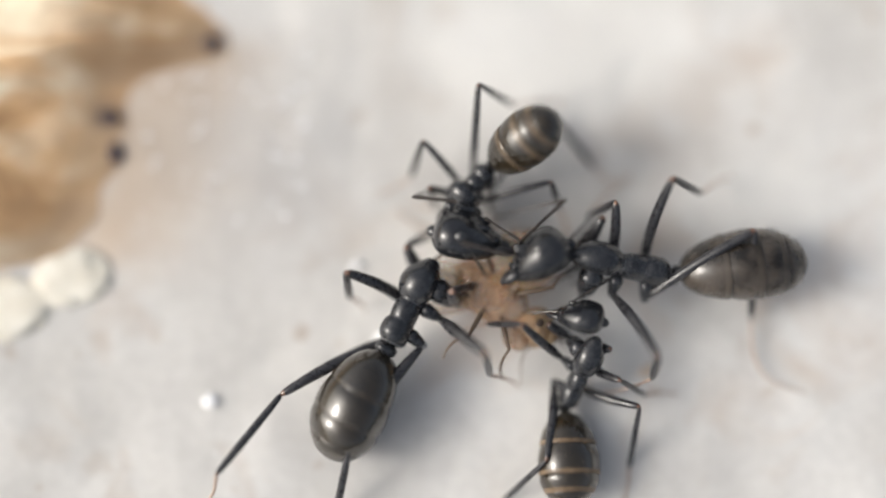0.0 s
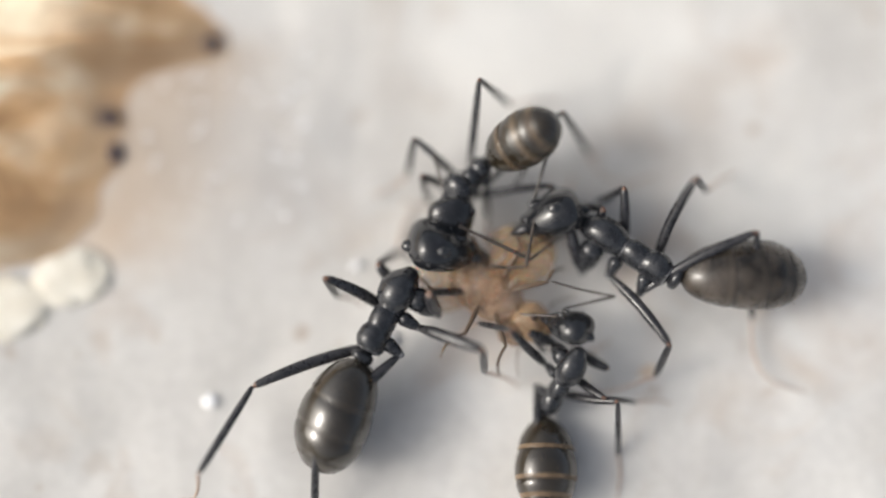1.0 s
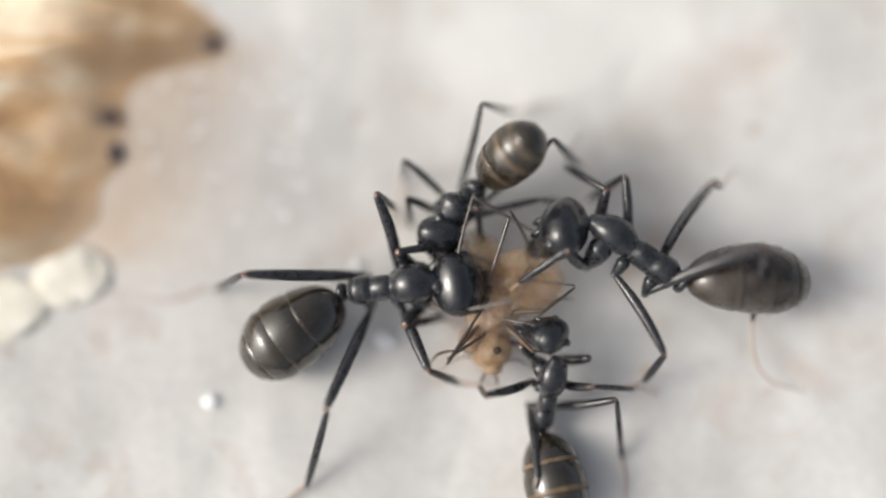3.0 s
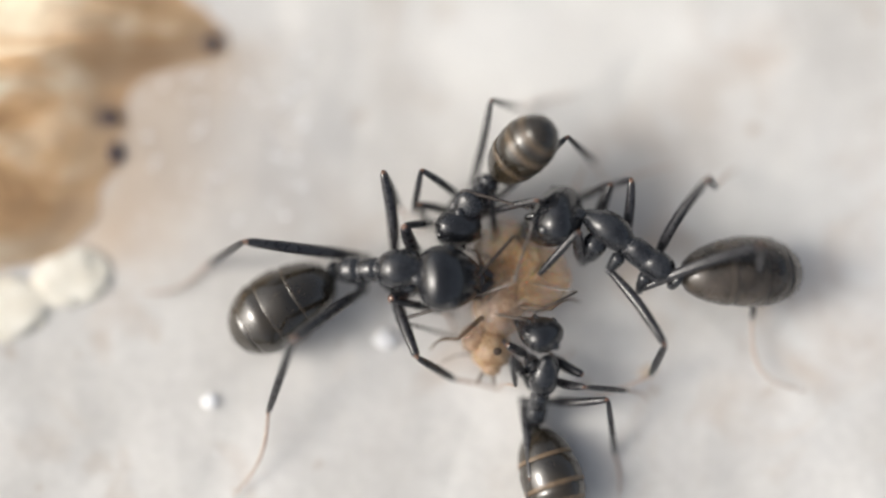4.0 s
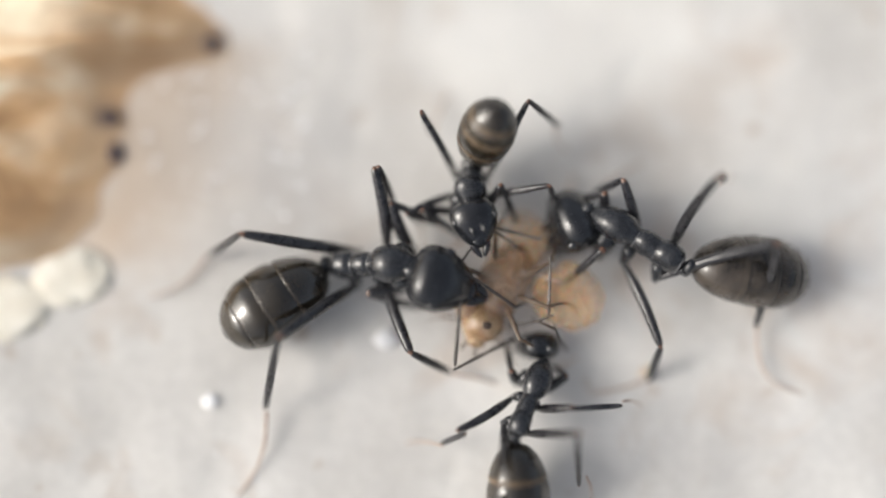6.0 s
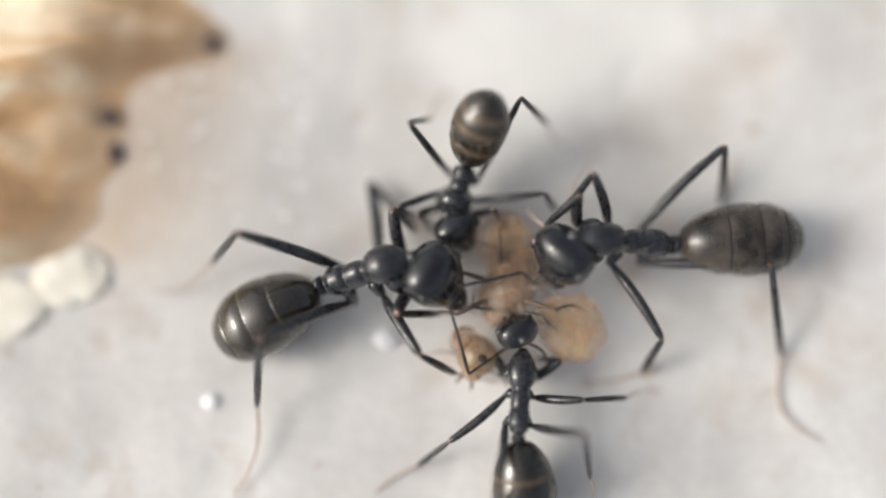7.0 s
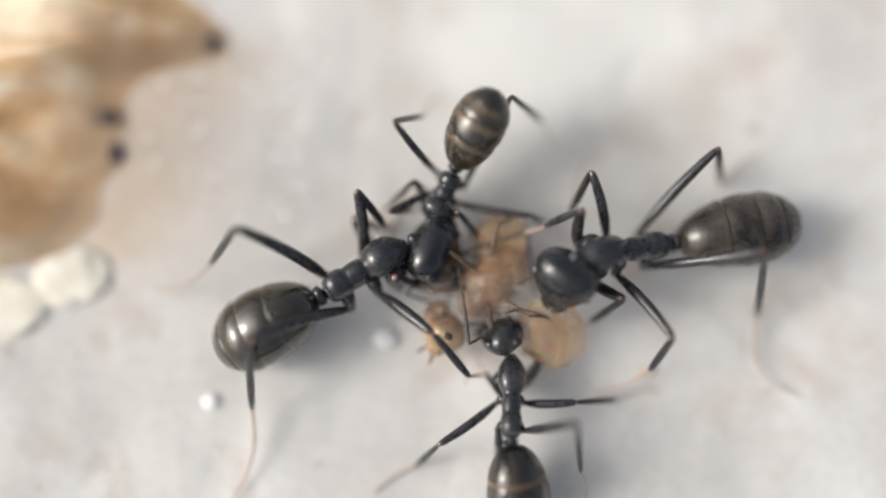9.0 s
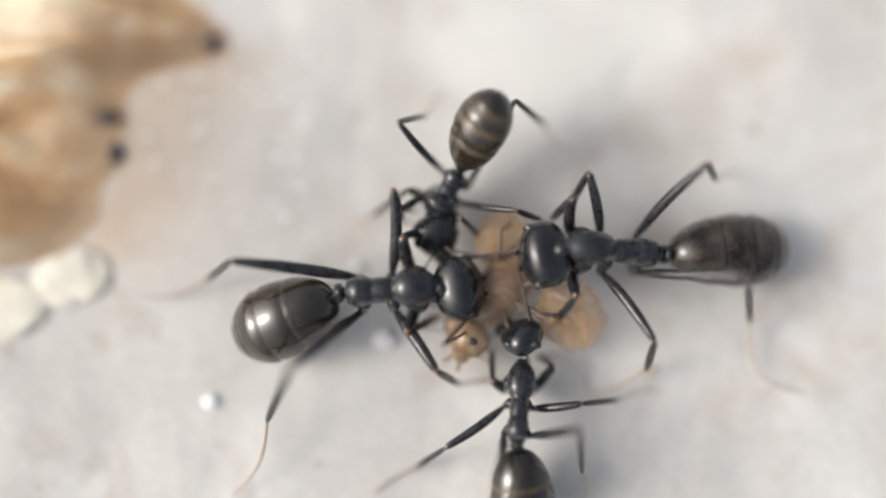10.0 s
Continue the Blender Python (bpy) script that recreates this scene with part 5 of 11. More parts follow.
    walk(ANT_A_PARTS["hr3"],[(0,at(-6.663,0.239,-1.458,-10.4,39.5,-102.7)),(0.5,at(-6.402,0.351,-1.636,-11.9,46.7,-104.7)),(1,at(-6.381,0.348,-1.61,-15.7,45.3,-110.3)),(1.2,at(-6.198,-0.421,-2.091,-19.1,40.7,-117.5)),(1.5,at(-4.994,-3.108,-1.702,-7.3,14.1,-121.6)),(2,at(-4.85,-3.625,-1.686,-4.6,6.4,-138.1)),(2.2,at(-4.648,-3.915,-1.428,-0.8,-1.9,-158.5)),(2.5,at(-3.46,-5.456,-0.794,-5.3,-13.1,-157.9)),(2.7,at(-3.244,-5.581,-0.64,-2.3,-18.2,-172.6)),(3.8,at(-3.721,-4.173,-0.295,-5.3,14.4,-123.9)),(4,at(-3.042,-4.117,0.774,-26.5,4.8,-117.4)),(4.5,at(-2.544,-3.634,0.912,-32.8,10.3,-120.3)),(5,at(-2.142,-3.697,0.789,-26.7,13.9,-121.5)),(5.5,at(-2.657,-4.181,0.684,-30,6.8,-112.7)),(5.7,at(-2.811,-4.292,0.473,-28.4,2.8,-110.3)),(6.8,at(-4.07,-3.222,0.1,-30.2,8.5,-120.9)),(7,at(-4.199,-2.843,-0.11,-30,11.7,-124.4)),(7.5,at(-3.77,-3.13,-0.025,-33.3,13.6,-121.2)),(8,at(-4.17,-2.494,-0.054,-33.4,15.4,-130.7)),(8.5,at(-4.497,-1.109,-1.625,-13.4,43.8,-149.5)),(9,at(-4.878,-1.147,-1.461,-16,26.5,-141)),(9.5,at(-5.288,-1.87,-2.183,-10.9,10.1,-130.5)),(10,at(-3.85,-3.345,-0.678,-2,24,-123.4))])
    walk(ANT_A_PARTS["al1"],[(0,at(3.325,-0.43,-0.315,0,-40.6,117.7)),(0.5,at(3.269,-0.32,-0.236,2.6,-42.1,113.8)),(1,at(3.178,-0.001,-0.415,50.5,-25.6,37.2)),(1.2,at(3.223,0.191,-0.431,52.6,-13,30.8)),(1.5,at(3.302,0.453,-0.238,46.9,-3.4,69.1)),(2,at(3.255,0.542,-0.223,47.3,-4.7,64)),(2.2,at(3.091,0.466,-0.235,43.9,-16.7,81.9)),(2.5,at(2.518,0.329,-0.964,30.6,-61.1,101.4)),(2.7,at(2.515,0.2,-0.961,58,-13.6,61.1)),(3.8,at(2.733,-0.49,-0.297,56.9,-5.2,67.6)),(4,at(2.46,-0.304,-0.881,55.7,31.3,62.5)),(4.5,at(2.453,-0.477,-0.815,85.5,55.8,103.8)),(5,at(2.722,-0.272,-0.719,174.8,67.5,-159.9)),(5.5,at(2.565,-0.109,-0.63,-114.4,62.8,-83.8)),(5.7,at(2.592,0.023,-0.606,-90.5,52.6,-55.8)),(6.8,at(2.325,-0.919,-0.928,-57,48.7,-13.3)),(7,at(2.315,-0.929,-0.939,-37,43.9,14.1)),(7.5,at(2.733,-0.301,-0.975,-16.3,44,43.6)),(8,at(2.791,0.402,-0.95,-27.4,44,27.7)),(8.5,at(2.875,-0.618,-0.277,-45.1,-5.3,-18.6)),(9,at(2.615,-0.803,-0.809,-45.1,6.2,-12.7)),(9.5,at(2.239,-1.024,-0.784,-42.8,8,5.7)),(10,at(2.537,0.165,-0.88,-38.3,5.5,42.4))])
    walk(ANT_A_PARTS["al2"],[(0,at(2.651,0.854,0.928,0,58.7,45.4)),(0.5,at(2.698,0.978,1.044,-0.7,56.4,44.6)),(1,at(4.551,1.04,0.409,-173.5,71.2,-128.9)),(1.2,at(4.822,1.144,-0.001,-148.5,64.6,-102)),(1.5,at(3.981,2.235,-0.125,-109.8,39.8,-55.1)),(2,at(4.09,2.252,-0.065,-114.4,37.6,-62.4)),(2.2,at(3.35,2.277,0.314,-107.9,44,-52.5)),(2.5,at(2.336,1.233,0.709,-3.3,63.6,62.8)),(2.7,at(3.414,1.825,-0.513,-144.1,63.5,-81.8)),(3.8,at(3.458,1.269,-0.125,-138.3,41.2,-74.7)),(4,at(3.213,1.143,-1.873,-135.2,47.9,-70.3)),(4.5,at(2.198,0.566,-2.395,-74,55.6,3.6)),(5,at(2.037,-0.522,-2.484,-29.9,1.1,77.9)),(5.5,at(2.66,-0.975,-2.329,-32.2,27.9,69.2)),(5.7,at(3.243,-0.936,-2.124,-38,46.4,59.7)),(6.8,at(3.551,-1.209,-2.363,-91.2,70.5,-0.1)),(7,at(3.651,-0.594,-2.263,-154.7,65.4,-67.5)),(7.5,at(3.727,0.646,-2.303,-161.6,60.5,-75.2)),(8,at(4.008,1.042,-2.276,176.3,48.1,-102.1)),(8.5,at(4.677,-1.224,-0.1,170.7,49.1,-109.6)),(9,at(4.467,-1.221,-1.017,163.9,45.6,-118.8)),(9.5,at(4.121,-0.834,-1.05,159.3,39.2,-125.6)),(10,at(3.941,1.447,-1.062,174.2,29.6,-99.6))])
    walk(ANT_A_PARTS["ar1"],[(0,at(2.995,-0.832,-0.315,0,43.1,-99.4)),(0.5,at(2.993,-0.761,-0.236,9,54.5,-87.5)),(1,at(2.984,-0.484,-0.415,9.6,46.9,-86.7)),(1.2,at(3.099,-0.314,-0.431,10.8,43.2,-85)),(1.5,at(3.271,-0.066,-0.238,16.9,12.6,-72.5)),(2,at(3.241,0.022,-0.223,14.6,3.7,-88.4)),(2.2,at(3.087,-0.054,-0.235,16.6,-11.5,-116.3)),(2.5,at(2.52,-0.191,-0.964,27.1,-45.8,-137)),(2.7,at(2.479,-0.319,-0.961,19.2,-20.9,-123)),(3.8,at(2.556,-0.979,-0.297,24.6,-7.4,-144.8)),(4,at(2.343,-0.811,-0.881,27.4,-8.6,-164.6)),(4.5,at(2.323,-0.981,-0.815,21.6,-12.2,-133.4)),(5,at(2.703,-0.792,-0.719,18.6,-14.9,-120.7)),(5.5,at(2.546,-0.628,-0.63,18.3,-8,-119.3)),(5.7,at(2.614,-0.496,-0.606,18.4,8.2,-104.8)),(6.8,at(1.894,-1.21,-0.928,20.4,23.8,-97.6)),(7,at(1.871,-1.2,-0.939,20,31.5,-98.4)),(7.5,at(2.396,-0.696,-0.975,21.4,41,-96)),(8,at(2.651,-0.099,-0.95,13,32.8,-110)),(8.5,at(2.55,-1.024,-0.277,10.7,16.8,-115.4)),(9,at(2.228,-1.151,-0.809,10.7,10.5,-115.2)),(9.5,at(1.797,-1.297,-0.784,10,0.4,-122.7)),(10,at(2.54,-0.355,-0.88,13.3,-33.5,-133.7))])
    walk(ANT_A_PARTS["ar2"],[(0,at(2.732,-2.426,-1.826,0,35.1,10.7)),(0.5,at(3.05,-2.046,-2.035,-1,38.1,9.1)),(1,at(3.072,-1.992,-2.03,-1.6,40.3,8.1)),(1.2,at(3.238,-1.92,-1.945,4.1,29.6,18)),(1.5,at(3.918,-2.125,-0.72,19.8,22.2,53)),(2,at(3.303,-2.184,-0.367,17.7,27.7,47.9)),(2.2,at(2.128,-1.997,0.206,14.4,37.1,41.8)),(2.5,at(1.393,-1.242,0.623,5.5,66.3,30.8)),(2.7,at(1.353,-2.051,-0.172,14.6,50.3,41.4)),(3.8,at(0.764,-2.244,-0.012,-8,40.8,10.2)),(4,at(0.235,-1.392,-0.551,-32.1,60.6,-20.1)),(4.5,at(0.838,-2.552,-0.348,7.3,47.3,27.3)),(5,at(1.614,-2.63,-0.15,46.4,56.5,75.8)),(5.5,at(1.476,-2.539,-0.321,18.1,43.2,39.5)),(5.7,at(2.055,-2.613,-0.922,21.7,44.8,44.6)),(6.8,at(1.627,-3.215,-1.822,17.1,40.9,37.9)),(7,at(1.596,-3.065,-2.096,17.2,38.5,38.1)),(7.5,at(2.22,-2.357,-2.426,24.5,36.3,50.1)),(8,at(2.015,-1.846,-2.148,16.9,42.9,38.2)),(8.5,at(1.641,-2.936,-0.915,-3.3,23.2,2.5)),(9,at(1.301,-3.117,-1.212,0.5,35.5,10.2)),(9.5,at(0.601,-3.158,-0.798,8,40.3,22.4)),(10,at(1.267,-1.69,0.34,16,59,32.7))])
    walk(ANT_B,[(0,at(0.782,1.547,1.544,0,-5.5,-133.8)),(0.5,at(0.74,1.632,1.52,0,3.1,-137)),(1,at(0.678,1.743,1.524,0,-5.2,-136.5)),(1.2,at(0.621,1.602,1.569,0,-10.9,-134.4)),(1.5,at(0.581,1.386,1.533,0,-12.2,-130.6)),(2,at(0.503,1.455,1.619,0,-29.2,-127.9)),(2.2,at(0.503,1.373,1.616,0,-29.3,-127.8)),(2.5,at(0.581,1.004,1.61,0,-30.3,-120.1)),(2.7,at(0.461,1.048,1.608,0,-19.5,-136.7)),(3.8,at(0.903,1.27,1.594,0,-19.6,-133.1)),(4,at(0.942,1.252,1.613,0,-22.1,-129.6)),(4.5,at(0.903,1.426,1.549,0,-25.5,-111.4)),(5,at(0.993,1.455,1.528,0,-31,-104.7)),(5.5,at(0.866,1.786,1.561,0,-33.7,-94.3)),(5.7,at(0.863,1.789,1.577,0,-34.4,-94.6)),(6.8,at(0.462,1.403,1.508,0,-7.5,-105.2)),(7,at(0.418,1.426,1.542,0,-3,-108.2)),(7.5,at(0.177,1.384,1.545,0,-1.1,-114.8)),(8,at(0.297,1.509,1.524,0,2.7,-124.4)),(8.5,at(0.135,1.343,1.528,0,6.8,-116.8)),(9,at(-0.025,1.248,1.6,0,8.8,-114.5)),(9.5,at(0.299,1.422,1.571,0,-13.5,-112.4)),(10,at(0.055,1.339,1.53,0,7.8,-121.6))])
    walk(ANT_B_PARTS["head"],[(0,at(0.775,-0.041,0.027,0,33.2,79)),(0.5,at(0.769,-0.042,0.023,0,27.1,71.5)),(1,at(0.762,-0.044,0.011,0,12.9,64.4)),(1.2,at(0.771,-0.037,0.031,0,38.8,72.1)),(1.5,at(0.741,0.08,0.035,13.8,45,62)),(2,at(0.94,0.32,-0.048,58.3,67.1,95.1)),(2.5,at(0.914,0.02,-0.05,33.5,50.4,67.1)),(3.8,at(0.763,-0.023,0.04,0,52.6,50.2)),(4,at(0.767,-0.017,0.044,0,62.7,46.2)),(4.5,at(0.859,0.154,-0.007,25.8,61.3,49.5)),(5,at(0.771,0.358,0.022,24.2,60.3,41.4)),(5.5,at(0.777,0.15,0.023,12.9,38.8,23.5)),(6.8,at(0.75,-0.032,0.02,0,23.5,43.8)),(7,at(0.762,-0.031,0.034,0,42.5,56.2)),(7.5,at(0.752,-0.024,0.031,0,38.6,37.4)),(8,at(0.752,-0.027,0.029,0,35.6,40.9)),(8.5,at(0.747,-0.025,0.025,0,29.3,35.1)),(9,at(0.753,-0.031,0.025,0,29.4,45.8)),(9.5,at(0.766,-0.02,0.043,0,58.6,50)),(10,at(0.752,-0.035,0.016,0,19.2,48.3))])
    walk(ANT_B_PARTS["gaster"],[(0,at(-0.783,0,0,0,-45.3,164.5)),(0.5,at(-0.783,0,0,-4.5,-34.8,171.4)),(1,at(-0.783,0,0,4.1,-47.3,158.5)),(1.2,at(-0.783,0,0,3.8,-55.4,158.8)),(1.5,at(-0.783,0,0,8.2,-60.9,153.7)),(2,at(-0.783,0,0,37.2,-73,122.5)),(2.2,at(-0.783,0,0,30.3,-72.8,129.7)),(2.5,at(-0.783,0,0,31.8,-69.4,128.1)),(2.7,at(-0.783,0,0,-7.3,-63.8,170.3)),(3.8,at(-0.783,0,0,2.7,-63.7,159.2)),(4,at(-0.783,0,0,5.2,-66.4,156.5)),(4.5,at(-0.783,0,0,58.2,-74.1,100.7)),(5,at(-0.783,0,0,124.1,-79.6,33.5)),(5.5,at(-0.783,0,0,114.6,-72.9,43.3)),(5.7,at(-0.783,0,0,114.8,-71.4,43.1)),(6.8,at(-0.783,0,0,-9.3,-61.4,171)),(7,at(-0.783,0,0,-12.4,-55.9,174.6)),(7.5,at(-0.783,0,0,-13.1,-44.3,175.6)),(8,at(-0.783,0,0,-19.4,-41.2,-175.1)),(8.5,at(-0.783,0,0,-15.4,-34.2,178.3)),(9,at(-0.783,0,0,-13.4,-23.5,174.2)),(9.5,at(-0.783,0,0,-11.5,-60.5,171.5)),(10,at(-0.783,0,0,-18.2,-31.6,-179.5))])
    walk(ANT_B_PARTS["fl1"],[(0,at(0.313,0.368,-1.056,0,-18.2,-149.6)),(0.5,at(0.313,0.368,-1.056,22.8,-65.9,179.6)),(1,at(0.313,0.368,-1.056,9.2,-43.7,-164.1)),(1.2,at(0.313,0.368,-1.056,5.8,-32.1,-158.6)),(1.5,at(0.313,0.368,-1.056,3.2,-29,-153.5)),(2,at(0.313,0.368,-1.056,19.6,-65.5,-174.6)),(2.2,at(0.313,0.368,-1.056,11.8,-61.5,-165.9)),(2.5,at(0.313,0.368,-1.056,-2.6,-39.7,-147.7)),(2.7,at(0.313,0.368,-1.056,44.1,-75.7,160.5)),(3.8,at(0.313,0.368,-1.056,27.3,-69.8,178.1)),(4,at(0.313,0.368,-1.056,22,-73.5,-176.3)),(4.5,at(0.313,0.368,-1.056,42.3,-59,161.7)),(5,at(0.313,0.368,-1.056,37.6,-59.1,167.2)),(5.5,at(0.313,0.368,-1.056,84,-52.4,112.4)),(5.7,at(0.313,0.368,-1.056,94.6,-70.4,100.5)),(6.8,at(0.313,0.368,-1.056,99.8,-64.2,94.9)),(7,at(0.313,0.368,-1.056,95.7,-57.5,99.6)),(7.5,at(0.313,0.368,-1.056,166.2,-76.6,25.4)),(8,at(0.313,0.368,-1.056,104.7,-76.7,88.2)),(8.5,at(0.313,0.368,-1.056,108.1,-80.6,84.8)),(9,at(0.313,0.368,-1.056,73.8,-79.7,119.6)),(9.5,at(0.313,0.368,-1.056,57.8,-78.8,135.8)),(10,at(0.313,0.368,-1.056,103.6,-75.2,89))])
    walk(ANT_B_PARTS["fl2"],[(0,at(-0.876,-0.33,-0.603,0,30.5,59.4)),(0.5,at(-0.28,0.373,0.269,18.6,51.7,86.9)),(1,at(-0.696,0.08,-0.053,-6.7,39.4,52.2)),(1.2,at(-0.832,-0.08,-0.284,-2.2,45.3,58.8)),(1.5,at(-0.824,-0.198,-0.353,-0.9,41.3,60.7)),(2,at(-0.287,0.312,0.264,33.3,58.4,104.2)),(2.2,at(-0.358,0.2,0.22,6.7,48.3,71.5)),(2.5,at(-0.632,-0.229,-0.13,14.9,47.5,82.5)),(2.7,at(-0.024,0.488,0.351,16.6,59,84.6)),(3.8,at(-0.188,0.385,0.306,13.2,60.5,80.7)),(4,at(-0.099,0.341,0.336,10.4,58.7,77.4)),(4.5,at(-0.396,0.602,0.189,-29.5,44.7,28.1)),(5,at(-0.414,0.533,0.189,7.8,59.6,74)),(5.5,at(-0.024,1.187,0.094,-19.6,77.8,45)),(5.7,at(0.224,0.847,0.311,12.5,67.7,78.5)),(6.8,at(0.259,0.998,0.251,22.8,70.6,89.5)),(7,at(0.183,1.138,0.168,3.3,72,68.9)),(7.5,at(0.617,0.513,0.356,-9.5,42.6,54.2)),(8,at(0.324,0.702,0.356,-3.2,30.9,64.7)),(8.5,at(0.335,0.604,0.376,-4.5,31.9,62.1)),(9,at(0.185,0.593,0.372,-4.5,49.7,62.1)),(9.5,at(0.111,0.564,0.368,8.3,72,76.5)),(10,at(0.32,0.738,0.348,7.8,55.8,75.9))])
    walk(ANT_B_PARTS["fl3"],[(0,at(-0.135,0.922,-1.461,3.5,4.3,39.4)),(0.5,at(-0.224,1.418,-1.057,-3.1,23.8,13)),(1,at(0.105,1.111,-1.125,11.4,25.9,46.7)),(1.2,at(-0.216,0.937,-1.484,10,7.8,42.1)),(1.5,at(-0.203,0.909,-1.467,9.9,7.8,40.8)),(2,at(-0.504,1.169,-1.175,9.8,41.7,40.7)),(2.2,at(-0.002,1.266,-1.04,36.9,61.2,74.4)),(2.5,at(-0.483,0.902,-1.376,10.7,31.8,40)),(2.7,at(0.057,1.353,-1.098,34.1,42.1,77.9)),(3.8,at(-0.053,1.207,-1.163,13.4,41.6,47.2)),(4,at(0.092,1.197,-1.108,26.7,50,65.6)),(4.5,at(0.663,1.168,-0.999,77.3,69.3,122.4)),(5,at(-0.179,1.355,-1.267,-9.8,46.8,27)),(5.5,at(0.228,1.439,-1.557,-5.7,51.4,32.4)),(5.7,at(0.351,1.476,-1.251,17.3,77.2,57.2)),(6.8,at(0.264,1.559,-1.342,-1.2,15,35.3)),(7,at(0.371,1.625,-1.439,-3.8,5.9,21.4)),(7.5,at(1.345,1.52,-0.788,43.1,52.1,100.3)),(8,at(0.942,2.013,-0.511,-22.8,76.6,30.1)),(8.5,at(1.005,1.872,-0.516,-26.7,61,25.9)),(9,at(0.696,1.559,-0.916,-18.7,28.4,36.8)),(9.5,at(0.233,1.072,-1.238,-17.6,33.7,39.1)),(10,at(0.551,1.66,-1.049,-21.3,15.9,30.3))])
    walk(ANT_B_PARTS["fr1"],[(0,at(0.313,-0.368,-1.056,0,-54.7,-43.3)),(0.5,at(0.313,-0.368,-1.056,-8.1,-49.9,-33.1)),(1,at(0.313,-0.368,-1.056,6.2,-47.5,-52.1)),(1.2,at(0.313,-0.368,-1.056,15.8,-47.9,-65)),(1.5,at(0.313,-0.368,-1.056,14.6,-45.8,-63.4)),(2,at(0.313,-0.368,-1.056,3.9,-47.3,-48.6)),(2.2,at(0.313,-0.368,-1.056,8.8,-47.6,-55.3)),(2.5,at(0.313,-0.368,-1.056,45.9,-38.4,-107.6)),(2.7,at(0.313,-0.368,-1.056,15.6,-37.3,-59.9)),(3.8,at(0.313,-0.368,-1.056,5.4,-29.9,-41.6)),(4,at(0.313,-0.368,-1.056,7.1,-26.9,-45.3)),(4.5,at(0.313,-0.368,-1.056,18.4,-53.6,-62.2)),(5,at(0.313,-0.368,-1.056,0.4,-50.1,-39.4)),(5.5,at(0.313,-0.368,-1.056,-4.9,-28.6,-31.2)),(5.7,at(0.313,-0.368,-1.056,0.9,-23.3,-44.5)),(6.8,at(0.313,-0.368,-1.056,27.3,-46.9,-88)),(7,at(0.313,-0.368,-1.056,-10.5,-50.6,-39)),(7.5,at(0.313,-0.368,-1.056,-16,-61.1,-32.4)),(8,at(0.313,-0.368,-1.056,-95.1,-53.4,56.4)),(8.5,at(0.313,-0.368,-1.056,16.7,-59.8,-64.6)),(9,at(0.313,-0.368,-1.056,69.3,-53.5,-125.7)),(9.5,at(0.313,-0.368,-1.056,39.7,-45.9,-87.6)),(10,at(0.313,-0.368,-1.056,33.3,-57.7,-79.5))])
    walk(ANT_B_PARTS["fr2"],[(0,at(0.825,-0.851,-0.061,101.9,77.9,102.1)),(0.5,at(0.971,-0.797,-0.124,59.9,57,57.6)),(1,at(0.819,-1.017,-0.157,79.6,67,79.8)),(1.2,at(0.659,-1.108,-0.151,120.4,72.8,123)),(1.5,at(0.693,-1.128,-0.182,108.4,70.8,110.3)),(2,at(0.861,-0.988,-0.161,107.8,56.2,109.7)),(2.2,at(0.781,-1.044,-0.156,107.3,57.2,109.1)),(2.5,at(0.024,-1.279,-0.3,101.5,63.7,102.4)),(2.7,at(0.8,-1.207,-0.318,98.8,68.7,99.5)),(3.8,at(1.103,-1.069,-0.448,121.7,68.9,124)),(4,at(1.078,-1.14,-0.505,130.6,65,133.6)),(4.5,at(0.65,-1.008,-0.075,57.7,62.6,54.7)),(5,at(0.918,-0.865,-0.122,83.4,51,85.1)),(5.5,at(1.228,-0.922,-0.472,77,45.5,76.5)),(5.7,at(1.111,-1.153,-0.573,91.5,42.1,97.3)),(6.8,at(0.342,-1.2,-0.166,64,41,56.9)),(7,at(0.914,-0.855,-0.114,84.2,68.8,80.7)),(7.5,at(0.81,-0.683,0.011,18.5,66.5,10.9)),(8,at(0.715,0.237,-0.077,-30.6,35.8,-48.1)),(8.5,at(0.575,-0.921,-0.002,-11.1,39.1,-16.5)),(9,at(-0.109,-0.956,-0.076,-14.3,32.9,-21.9)),(9.5,at(0.349,-1.215,-0.18,-28.4,51.8,-42.5)),(10,at(0.432,-1.008,-0.025,-16.9,33.5,-25.8))])
